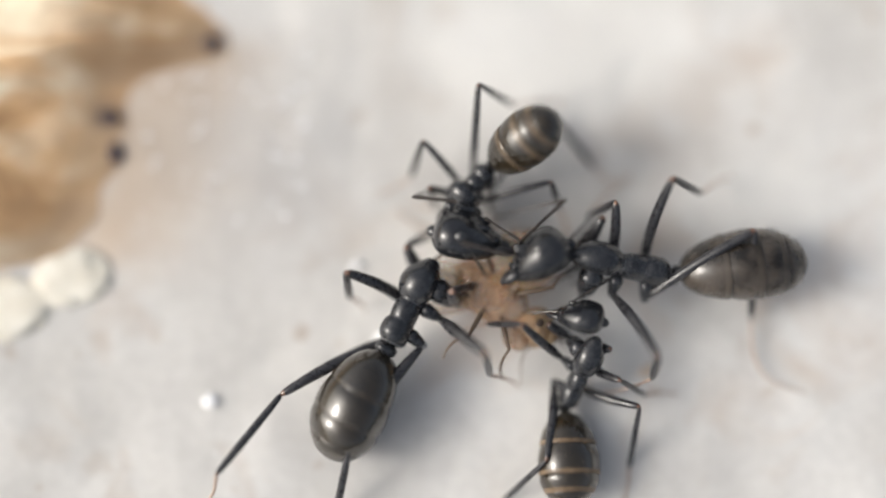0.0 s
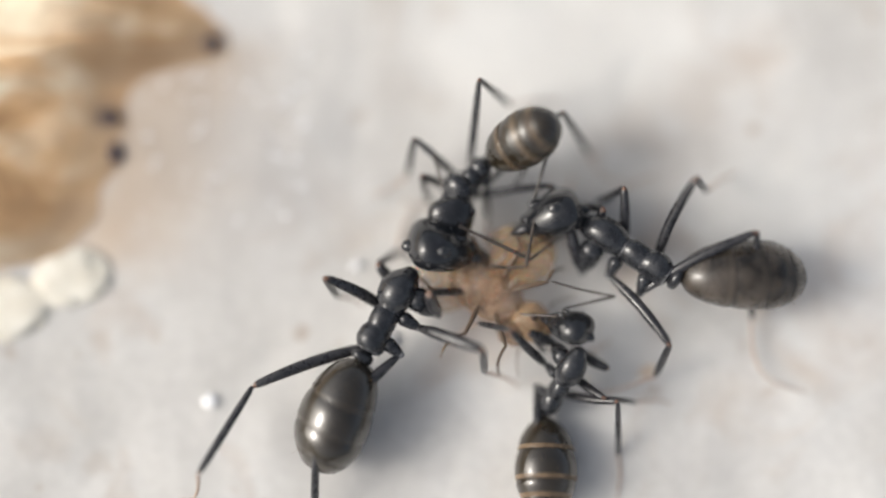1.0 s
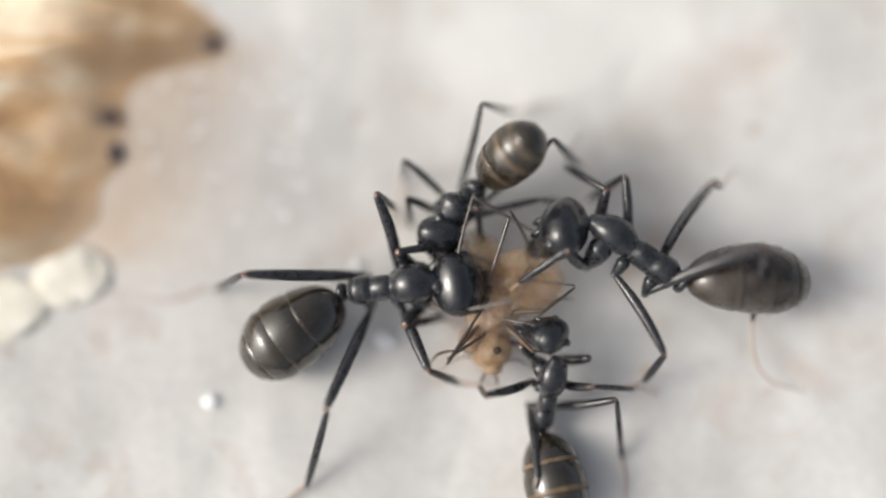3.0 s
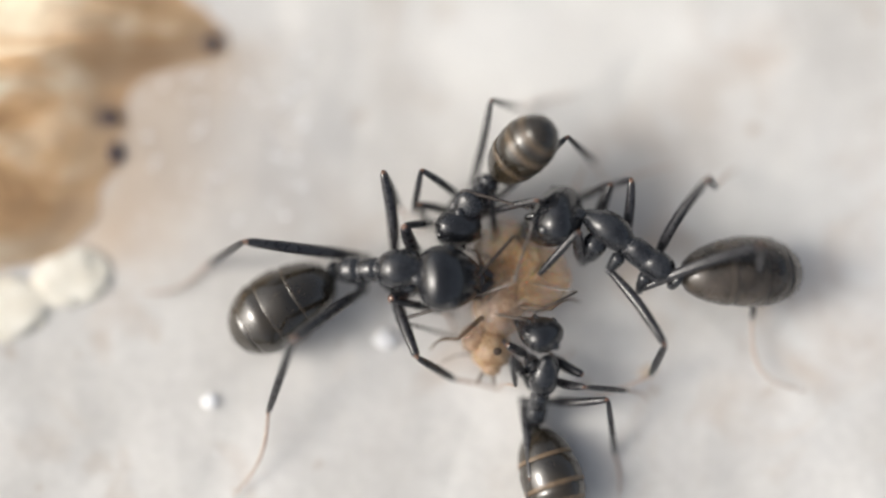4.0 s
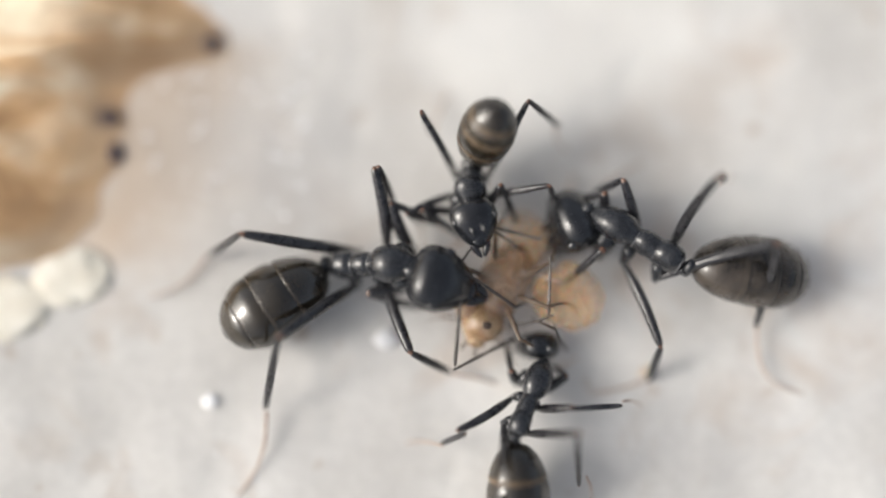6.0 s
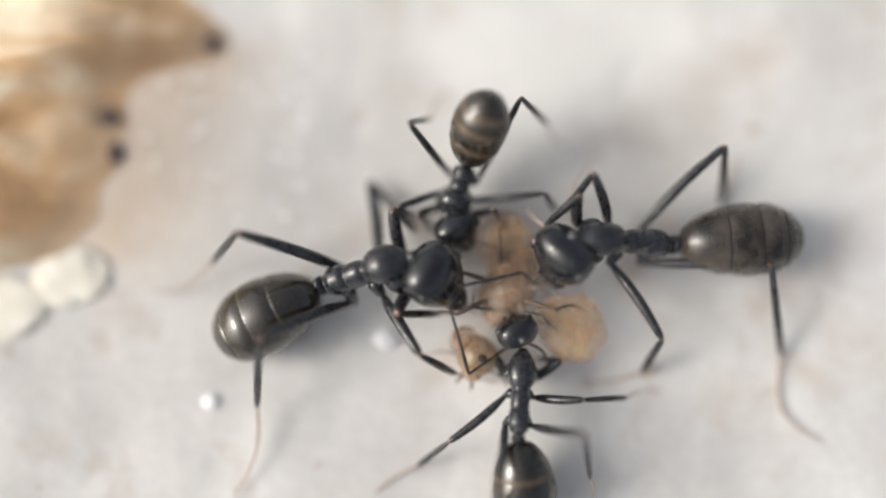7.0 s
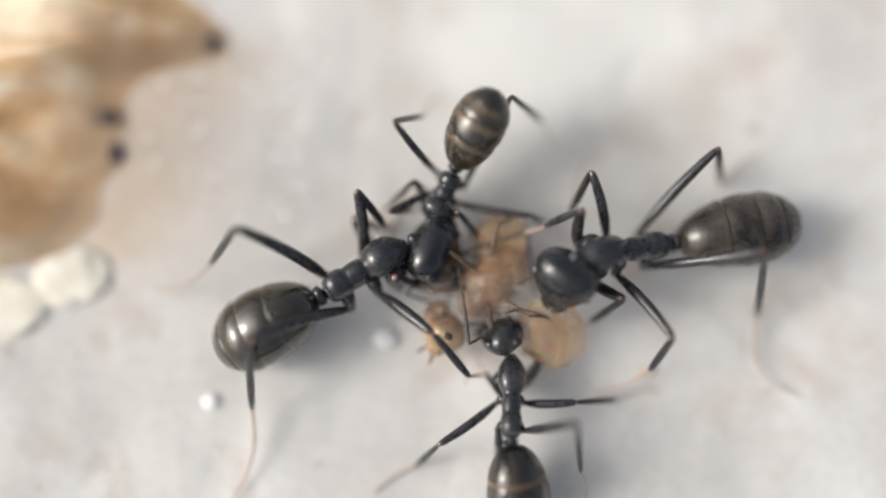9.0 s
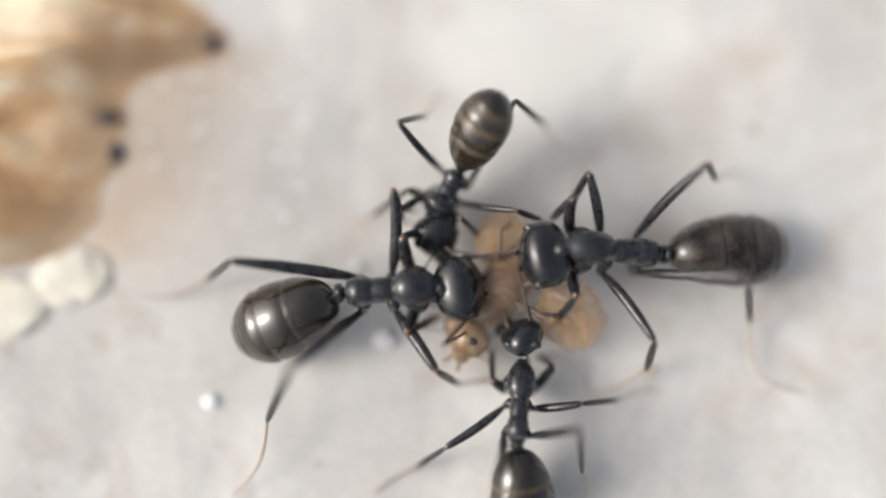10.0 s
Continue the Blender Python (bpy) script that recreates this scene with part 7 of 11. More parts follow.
    walk(ANT_B_PARTS["al1"],[(0,at(0.777,0.976,-0.237,0,8,120.9)),(0.5,at(0.91,0.987,-0.134,0.2,9.3,122.1)),(1,at(1.032,0.966,0.11,-0.7,19.9,118.7)),(1.2,at(0.886,0.943,-0.328,-1.5,8.7,115.4)),(1.5,at(1.137,0.986,-0.319,-0.2,10.5,123.4)),(2,at(0.772,1.174,-0.636,-3.7,13.3,106.2)),(2.2,at(0.715,0.867,-0.502,-3.1,16.5,108.6)),(2.5,at(1.371,0.783,-0.61,1.6,18.6,124.3)),(2.7,at(0.863,0.881,-0.475,1.4,6.9,123.2)),(3.8,at(1.163,0.756,-0.541,0.1,10.9,114.7)),(4,at(1.14,0.65,-0.677,0.1,5.9,114.6)),(4.5,at(1.339,0.881,-0.595,-3.3,19.5,99.3)),(5,at(1.239,1.236,-0.315,-3.4,35,99.2)),(5.5,at(1.345,0.875,-0.483,-11.9,41.9,85.5)),(5.7,at(1.24,0.685,-0.574,-13.4,39.7,83.3)),(6.8,at(1.359,0.819,-0.071,-5.5,17.9,99.2)),(7,at(1.127,0.86,-0.388,-7.3,5.3,90.5)),(7.5,at(1.405,0.718,-0.325,-5.6,5.9,107.9)),(8,at(1.372,0.765,-0.276,-5.6,4.9,108.3)),(8.5,at(1.467,0.715,-0.171,-5.7,6,106.9)),(9,at(1.322,0.83,-0.172,-6,7.9,104.6)),(9.5,at(1.126,0.708,-0.624,-7.7,6.6,91.2)),(10,at(1.295,0.864,0.002,-4.9,11.2,108.7))])
    walk(ANT_B_PARTS["al2"],[(0,at(0.066,2.166,-0.431,0,31.8,17.6)),(0.5,at(0.176,2.157,-0.361,2.2,23.6,22.3)),(1,at(0.4,2.121,-0.365,4.4,30.5,27.2)),(1.2,at(0.292,2.193,-0.541,-3.1,35.5,13.5)),(1.5,at(0.38,2.136,-0.574,-8.1,36.4,4.9)),(2,at(0.392,2.483,-0.959,-16.7,51,-7.4)),(2.2,at(0.286,2.139,-0.9,-20,50.1,-11.7)),(2.5,at(0.622,1.878,-1.058,-31,49.8,-26)),(2.7,at(0.102,2.044,-0.643,-11.3,43.5,0.8)),(3.8,at(0.588,2.005,-0.807,-18.3,43.6,-9.3)),(4,at(0.559,1.916,-0.821,-17.9,47,-8.8)),(4.5,at(1.125,2.183,-1.062,-33.2,45.9,-29.8)),(5,at(1.056,2.368,-1.119,-34.8,48.6,-31.9)),(5.5,at(1.427,1.914,-1.418,-38.9,51.5,-37.3)),(5.7,at(1.366,1.756,-1.467,-40.9,51.8,-39.8)),(6.8,at(1.148,2.135,-0.5,-20.9,32.7,-10.8)),(7,at(1.115,2.254,-0.516,-23.9,29.7,-16.7)),(7.5,at(0.978,2.043,-0.469,-15.7,30.5,-0.3)),(8,at(0.934,2.089,-0.396,-12.3,26.9,6.8)),(8.5,at(1.063,2.047,-0.317,-16.2,22.9,-2.6)),(9,at(0.973,2.172,-0.364,-17.6,20.9,-6.3)),(9.5,at(1.096,2.098,-0.785,-25.3,41,-20.9)),(10,at(0.855,2.164,-0.271,-11.8,21.5,4.4))])
    walk(ANT_B_PARTS["ar1"],[(0,at(1.154,0.902,-0.237,0,11.8,-13.7)),(0.5,at(1.274,0.866,-0.134,-0.1,-2.4,-14.4)),(1,at(1.379,0.801,0.11,-2.1,16,-30.9)),(1.2,at(1.251,0.825,-0.328,-5.8,-4.1,-65.5)),(1.5,at(1.452,0.767,-0.319,-6.7,-0.3,-42.9)),(2,at(1.156,1.164,-0.636,-3.7,24.8,-29.4)),(2.2,at(1.095,0.812,-0.502,-0.7,33.6,-23.2)),(2.5,at(1.65,0.519,-0.61,-14.5,41.4,-45.7)),(2.7,at(1.229,0.764,-0.475,9.1,25.7,-4.5)),(3.8,at(1.458,0.51,-0.541,8.2,26.1,-6.6)),(4,at(1.417,0.385,-0.677,8.8,26.6,-5.2)),(4.5,at(1.605,0.604,-0.595,-3.7,33.2,-30)),(5,at(1.537,0.993,-0.315,-13.7,46.7,-45.5)),(5.5,at(1.591,0.58,-0.483,-13.1,49.7,-44.7)),(5.7,at(1.501,0.404,-0.574,-14.3,48,-46.3)),(6.8,at(1.625,0.542,-0.071,1.1,23.5,-20.8)),(7,at(1.446,0.646,-0.388,0.5,5.9,-22.9)),(7.5,at(1.639,0.413,-0.325,2.6,8.5,-6.2)),(8,at(1.624,0.474,-0.276,3.4,2,2.1)),(8.5,at(1.688,0.4,-0.171,3.4,-1.7,-10.3)),(9,at(1.597,0.562,-0.172,3.6,-2.9,-15.2)),(9.5,at(1.42,0.461,-0.624,2.3,19.5,-23.4)),(10,at(1.582,0.608,0.002,6.3,1.1,-1.8))])
    walk(ANT_B_PARTS["ar2"],[(0,at(2.486,0.578,-0.523,0,27.7,121.1)),(0.5,at(2.629,0.518,-0.074,1.8,33.4,124.6)),(1,at(2.533,0.109,-0.276,6.3,36.6,132.5)),(1.2,at(1.832,-0.445,-0.229,33.5,56.2,168.9)),(1.5,at(2.478,-0.186,-0.311,5.4,61.1,136.3)),(2,at(2.263,0.54,-1.222,-6.7,52.2,121.9)),(2.2,at(2.166,0.352,-1.277,-15.3,46.4,110.6)),(2.5,at(2.383,-0.233,-1.536,-18.1,40.1,106.4)),(2.7,at(2.487,0.665,-1.081,-12.1,32.9,116.5)),(3.8,at(2.706,0.366,-1.158,-17.2,36,107.5)),(4,at(2.663,0.272,-1.305,-15.9,33.5,109.8)),(4.5,at(2.619,0.018,-1.362,-28.4,41,89.4)),(5,at(2.21,0.309,-1.335,-37.4,48.2,76.5)),(5.5,at(2.235,-0.057,-1.55,-46.9,54.7,64.4)),(5.7,at(2.149,-0.274,-1.614,-44.1,53.3,67.9)),(6.8,at(2.826,0.086,-0.628,-33.5,29.2,83.6)),(7,at(2.729,0.105,-0.532,-33.8,29.9,82.9)),(7.5,at(3.015,0.263,-0.533,-25.2,27.8,100.6)),(8,at(3.022,0.525,-0.325,-24.8,29,101.5)),(8.5,at(3.065,0.15,-0.129,-26.9,28.7,97.1)),(9,at(2.946,0.195,-0.1,-28,29.1,94.8)),(9.5,at(2.632,-0.063,-1.092,-29.4,31.5,92.2)),(10,at(2.981,0.564,-0.024,-26,29.2,98.9))])
    walk(ANT_C,[(0,at(4.984,-0.666,1.715,30,-17.2,169.4)),(0.5,at(5.104,-0.196,2.249,30,-10.7,142.9)),(1,at(5.107,-0.178,1.664,35,2.8,145.7)),(1.2,at(5.117,-0.159,1.706,32,1.7,143.8)),(1.5,at(5.264,-0.237,1.757,30,-2.2,141.1)),(2,at(5.036,-0.238,1.711,30,-2.7,148.1)),(2.2,at(5.064,-0.38,1.686,30,-1.2,151.1)),(2.5,at(5.105,-0.391,2.187,30,-9.9,148.9)),(2.7,at(5.29,-0.285,2.142,30,-9,144.6)),(3.8,at(5.23,-0.298,2.103,30,-8.5,145.1)),(4,at(5.159,-0.153,2.013,30,-6,142.7)),(4.5,at(5.171,0.149,2.139,25,-8.5,142.7)),(5,at(5.908,0.452,2.184,25,-9.3,135.6)),(5.5,at(5.472,0.061,1.702,20,-2.9,152.7)),(5.7,at(5.578,0.179,1.671,20,2.5,147.3)),(6.8,at(4.805,-0.315,2.057,0,-7,169.8)),(7,at(5.025,-0.057,2.035,0,-27,179.9)),(7.5,at(5.503,-0.151,1.998,0,-34.4,-172.2)),(8,at(4.855,-0.068,2.01,0,-25.9,-177.6)),(8.5,at(4.492,-0.155,2.073,0,-28.6,-173.7)),(9,at(5.046,-0.32,2.019,0,-26.3,-168.2)),(9.5,at(5.255,-0.158,2.039,0,-25.4,-174.2)),(10,at(4.707,-0.317,2.06,0,-22.2,178.3))])
    walk(ANT_C_PARTS["head"],[(0,at(1.645,-0.201,0.083,53,34.4,23)),(0.5,at(1.479,0.195,-0.125,48.8,44.9,24.4)),(1,at(1.583,-0.205,0.155,43.6,27.4,39.4)),(1.5,at(1.627,-0.222,0.129,46.7,30.3,47.1)),(2,at(1.692,-0.16,0.091,39.8,44.3,48.3)),(2.5,at(1.588,0.202,-0.14,28.6,67.8,45.4)),(4,at(1.618,0.129,-0.091,9,55.3,20.4)),(4.5,at(1.563,0.259,-0.132,34,62.9,59.6)),(5,at(1.598,0.23,-0.127,48.3,59,84.6)),(5.5,at(1.597,0.058,0.002,5,60.1,52.5)),(7,at(1.63,0,0,62.8,53.5,97.8)),(7.5,at(1.469,0.064,0.066,35.7,64.8,55)),(8,at(1.63,0,0,35.1,54.8,73.6)),(8.5,at(1.63,0,0,34,39.7,77.2)),(9,at(1.63,0,0,42.3,52.7,79.8)),(9.5,at(1.466,0.062,0.057,28.4,59.8,56.3)),(10,at(1.637,0.135,-0.008,24,79.6,34))])
    walk(ANT_C_PARTS["gaster"],[(0,at(-1.51,0,0,0,-24.6,-174.2)),(0.5,at(-1.51,0,0,-16.8,-21.6,-143.5)),(1,at(-1.51,0,0,0,-12.1,-145.8)),(1.2,at(-1.51,0,0,0,-9.7,-143.5)),(1.5,at(-1.51,0,0,0,-13,-145.9)),(2,at(-1.51,0,0,0,-8.1,-150.9)),(2.2,at(-1.51,0,0,0,-6.8,-150.8)),(2.5,at(-1.51,0,0,-13,-17.8,-151.4)),(2.7,at(-1.51,0,0,-12.8,-14.1,-147.4)),(3.8,at(-1.51,0,0,-12,-18.7,-147.5)),(4,at(-1.51,0,0,-9.5,-12.5,-140.4)),(4.5,at(-1.51,0,0,-11.9,-7.6,-149.2)),(5,at(-1.51,0,0,-14.4,-4.5,-145.9)),(5.5,at(-1.51,0,0,0,0.6,-155.8)),(5.7,at(-1.51,0,0,0,5.3,-148)),(6.8,at(-1.51,0,0,0,11.9,-164.9)),(7,at(-1.51,0,0,-1.8,-24.6,-175.9)),(7.5,at(-1.51,0,0,0,-27,-179.2)),(8,at(-1.51,0,0,-1.9,-23.3,-175.6)),(8.5,at(-1.51,0,0,-1.3,-26,-177.4)),(9,at(-1.51,0,0,0.7,-23.8,178.5)),(9.5,at(-1.51,0,0,0,-13.8,-175.1)),(10,at(-1.51,0,0,0,-9.8,-174.1))])
    walk(ANT_C_PARTS["fl1"],[(0,at(0.604,0.451,-1.294,0,-39.7,-105.2)),(0.5,at(0.604,0.451,-1.294,-103.1,-54.6,14)),(1,at(0.604,0.451,-1.294,-91.2,-51.2,-0.9)),(1.2,at(0.604,0.451,-1.294,-94.9,-53.4,3.8)),(1.5,at(0.604,0.451,-1.294,-105.8,-49.6,17.6)),(2,at(0.604,0.451,-1.294,-79.7,-65.4,-12.8)),(2.2,at(0.604,0.451,-1.294,-144.2,-61.3,57.6)),(2.5,at(0.604,0.451,-1.294,-120.1,-44,27.9)),(2.7,at(0.604,0.451,-1.294,-128.8,-36.4,41.3)),(3.8,at(0.604,0.451,-1.294,-107,-50.6,10.2)),(4,at(0.604,0.451,-1.294,-115.6,-57.7,20.8)),(4.5,at(0.604,0.451,-1.294,-103.9,-56.1,6.8)),(5,at(0.604,0.451,-1.294,-130.9,-45.1,41.2)),(5.5,at(0.604,0.451,-1.294,-1.9,-83.2,-89.9)),(5.7,at(0.604,0.451,-1.294,-172.6,-68.5,81)),(6.8,at(0.604,0.451,-1.294,142.4,-77.8,127.6)),(7,at(0.604,0.451,-1.294,-92.8,-56.5,-0.2)),(7.5,at(0.604,0.451,-1.294,-157,-36.2,75.8)),(7.75,at(0.604,0.451,-1.294,158.3,-54.7,135.2)),(8,at(0.604,0.451,-1.294,114,-35.8,-166)),(8.5,at(0.604,0.451,-1.294,114.4,-38.5,-166.6)),(9,at(0.604,0.451,-1.294,179.1,-51.3,110)),(9.5,at(0.604,0.451,-1.294,-159.8,-41.9,87.6)),(10,at(0.604,0.451,-1.294,-144.2,-48.6,65.8))])
    walk(ANT_C_PARTS["fl2"],[(0,at(0.298,-0.677,-0.324,0,58.9,18.4)),(0.5,at(1.457,0.663,-0.054,58.5,80,79.3)),(1,at(1.556,0.437,-0.111,-10.9,62.7,7.6)),(1.2,at(1.507,0.511,-0.074,-2.8,68.8,16.5)),(1.5,at(1.543,0.749,-0.138,-22.6,78.7,-4)),(2,at(1.221,0.31,0.087,-73.2,74,-55.9)),(2.2,at(0.995,1.067,0.038,-38.2,68.4,-19.1)),(2.5,at(1.569,0.96,-0.237,26.3,66.7,49.6)),(2.7,at(1.523,1.256,-0.392,30.3,64.1,53.9)),(3.8,at(1.553,0.621,-0.12,53.8,62.2,80.2)),(4,at(1.362,0.738,-0.01,58.8,62.8,85.8)),(4.5,at(1.445,0.551,-0.033,126.1,81.4,155.1)),(5,at(1.41,1.156,-0.217,96.3,72.6,124.6)),(5.5,at(0.604,0.27,0.214,46.1,53.7,69.8)),(5.7,at(0.691,1.001,0.119,44.6,60.7,68.1)),(6.8,at(0.408,0.705,0.191,28.5,64.6,50)),(7,at(1.441,0.448,-0.027,61.4,70.2,85.4)),(7.5,at(0.904,1.639,-0.396,-19.8,79.9,3.1)),(8,at(-0.592,0.153,-0.406,59.5,55.1,85.5)),(8.5,at(-0.552,0.176,-0.348,59.2,56.9,85.2)),(9,at(0.28,1.343,-0.108,51.1,78.8,76.6)),(9.5,at(0.651,1.581,-0.28,11.8,69.4,27.6)),(10,at(1.016,1.366,-0.154,75.8,65.4,95.8))])
    walk(ANT_C_PARTS["fl3"],[(0,at(1.177,-0.385,-1.857,-15.4,48.2,31.2)),(0.5,at(1.513,0.969,-1.818,19.9,53.8,75.7)),(1,at(2.37,0.545,-1.702,-17.8,43.9,27.1)),(1.2,at(2.128,0.694,-1.744,-13.1,48.2,33.6)),(1.5,at(1.893,0.724,-1.894,-21.4,54.9,23)),(2,at(1.497,-0.098,-1.635,1.3,42.1,52.8)),(2.2,at(1.619,0.851,-1.626,-45.4,53.9,-7.2)),(2.5,at(2.027,1.498,-1.883,-38,72.3,1)),(2.7,at(1.986,1.887,-2.003,-32.3,76.2,6.9)),(3.8,at(1.695,1.444,-1.704,-40.6,71.5,-1.7)),(4,at(1.423,1.553,-1.603,-101.9,69.4,-66)),(4.5,at(1.201,0.663,-1.803,28.2,32.1,72.3)),(5,at(1.105,1.596,-1.925,35.9,49.2,84)),(5.5,at(0.969,1.265,-1.229,-90.9,79.6,-45.8)),(5.7,at(1.018,1.814,-1.443,-24.3,59.5,23.4)),(6.8,at(0.901,1.293,-1.428,-0,51.2,52.6)),(7,at(1.49,1.053,-1.712,-1.2,71.8,51.3)),(7.5,at(1.216,1.656,-2.16,-172.8,79.9,-132.4)),(8,at(-0.512,1.174,-1.875,-36.9,27.4,7.6)),(8.5,at(-0.471,1.15,-1.849,-34.6,33.6,12.2)),(9,at(0.36,1.681,-1.865,-42.8,36.5,-2.1)),(9.5,at(1.21,1.873,-1.956,37.1,63.1,78.4)),(10,at(0.941,2.108,-1.782,39.8,57,81.5))])
    walk(ANT_C_PARTS["fr1"],[(0,at(0.604,-0.451,-1.294,-94.5,-67.9,-85.1)),(0.5,at(0.604,-0.451,-1.294,-157.7,-40.4,-12.3)),(1,at(0.604,-0.451,-1.294,174.5,-74.8,19)),(1.2,at(0.604,-0.451,-1.294,-167.6,-69.8,0.2)),(1.5,at(0.604,-0.451,-1.294,-162.2,-59.3,-5.7)),(2,at(0.604,-0.451,-1.294,-142.9,-66.4,-27.3)),(2.2,at(0.604,-0.451,-1.294,-131.4,-65.5,-39.9)),(2.5,at(0.604,-0.451,-1.294,-147.6,-51,-21.1)),(2.7,at(0.604,-0.451,-1.294,-147.8,-51.9,-20.8)),(3.8,at(0.604,-0.451,-1.294,-103.4,-59.9,-73.2)),(4,at(0.604,-0.451,-1.294,-128.4,-55.7,-43.8)),(4.5,at(0.604,-0.451,-1.294,-133.6,-64.5,-37.8)),(5,at(0.604,-0.451,-1.294,-174,-48.6,9.4)),(5.5,at(0.604,-0.451,-1.294,-129.8,-63.7,-42.4)),(5.7,at(0.604,-0.451,-1.294,-178.6,-63.8,11.3)),(6.8,at(0.604,-0.451,-1.294,-122.2,-54.7,-52.5)),(7,at(0.604,-0.451,-1.294,-135.5,-51.5,-35.9)),(7.5,at(0.604,-0.451,-1.294,-132.9,-25.6,-37.8)),(8,at(0.604,-0.451,-1.294,-111.5,-58.1,-68.2)),(8.5,at(0.604,-0.451,-1.294,-112.2,-62.9,-67.4)),(9,at(0.604,-0.451,-1.294,-126.6,-56.5,-50.7)),(9.5,at(0.604,-0.451,-1.294,-130.5,-35.3,-41.9)),(10,at(0.604,-0.451,-1.294,-125.5,-52.3,-49))])
    walk(ANT_C_PARTS["fr2"],[(0,at(0.665,-1.161,0.464,44.9,75.9,44)),(0.5,at(2.016,-0.76,-0.066,44.8,64.6,43.9)),(1,at(1.074,-0.289,0.536,-27.3,46.4,-38.3)),(1.2,at(1.259,-0.449,0.486,-33.5,42.2,-47.1)),(1.5,at(1.567,-0.547,0.337,-39.1,42.9,-55.4)),(2,at(1.279,-0.8,0.444,-41,35.5,-58.4)),(2.2,at(1.207,-0.956,0.432,-38.3,27.5,-53.2)),(2.5,at(1.716,-0.881,0.181,-37.7,19.2,-51.8)),(2.7,at(1.698,-0.866,0.199,-32.9,29.4,-40.1)),(3.8,at(0.879,-1.362,0.347,-16.6,34.3,-9.8)),(4,at(1.375,-1.19,0.273,-10.7,75,-3.1)),(4.5,at(1.249,-0.949,0.419,-29.3,54.7,-23.2)),(5,at(1.843,-0.245,0.127,-34.2,54.9,-29.3)),(5.5,at(1.224,-1.017,0.407,-35.2,55.8,-30.5)),(5.7,at(1.425,-0.287,0.408,-21.8,55.5,-14.3)),(6.8,at(1.27,-1.319,0.255,41.2,68.2,55)),(7,at(1.561,-1.143,0.19,58.9,64.7,74.3)),(7.5,at(1.955,-1.5,-0.474,126,74.5,149.9)),(8,at(0.976,-1.382,0.315,32.6,56.1,51.8)),(8.5,at(0.936,-1.25,0.393,43.5,71.9,63.8)),(9,at(1.266,-1.261,0.287,-3.7,80.9,15.5)),(9.5,at(1.755,-1.485,-0.198,85.1,78.2,104.5)),(10,at(1.365,-1.327,0.206,96.8,75.5,116.5))])
    walk(ANT_C_PARTS["fr3"],[(0,at(0.949,-0.887,-1.109,-25.1,6.8,-81.8)),(0.5,at(2.516,-0.278,-1.531,-24.5,-18.8,-87.6)),(1,at(1.951,-0.981,-0.638,-31.2,-10.4,-61.6)),(1.2,at(2.076,-1.329,-0.603,-32,-9,-56.7)),(1.5,at(2.242,-1.524,-0.766,-32.4,-4.3,-53.3)),(2,at(1.971,-1.925,-0.497,-31.9,-6.2,-58.9)),(2.2,at(2.068,-2.108,-0.316,-30.7,-10,-67.4)),(2.5,at(2.663,-2.084,-0.354,-27.8,-11.8,-82.6)),(2.7,at(2.78,-1.775,-0.596,-26.2,-15.7,-89.1)),(3.8,at(2.198,-1.588,-0.568,-30.3,-10.9,-71.4)),(4,at(1.791,-1.212,-1.293,-32.3,-34.3,-66.4)),(4.5,at(2.11,-1.318,-0.905,-27.9,-11.4,-77.5)),(5,at(2.657,-0.702,-1.198,-28.9,-4.1,-69.7)),(5.5,at(2.008,-1.48,-0.934,-28.6,-0.4,-77.4)),(5.7,at(2.315,-0.514,-0.928,-28.4,4.3,-70.9)),(6.8,at(1.615,-0.826,-1.25,-45.1,56.1,-100.3)),(7,at(1.748,-0.476,-1.276,-28.2,52.2,-79.6)),(7.5,at(1.579,-1.282,-2.036,-80.7,52.4,-159.3)),(8,at(1.535,-0.672,-1.03,-4.3,52.2,-69.6)),(8.5,at(1.158,-0.798,-1.147,6,54.8,-56.8)),(9,at(1.514,-1.192,-1.313,54.3,58.5,-0.5)),(9.5,at(1.672,-1.165,-1.785,51.3,71,62.5)),(10,at(1.184,-0.965,-1.364,171,75,-175.6))])
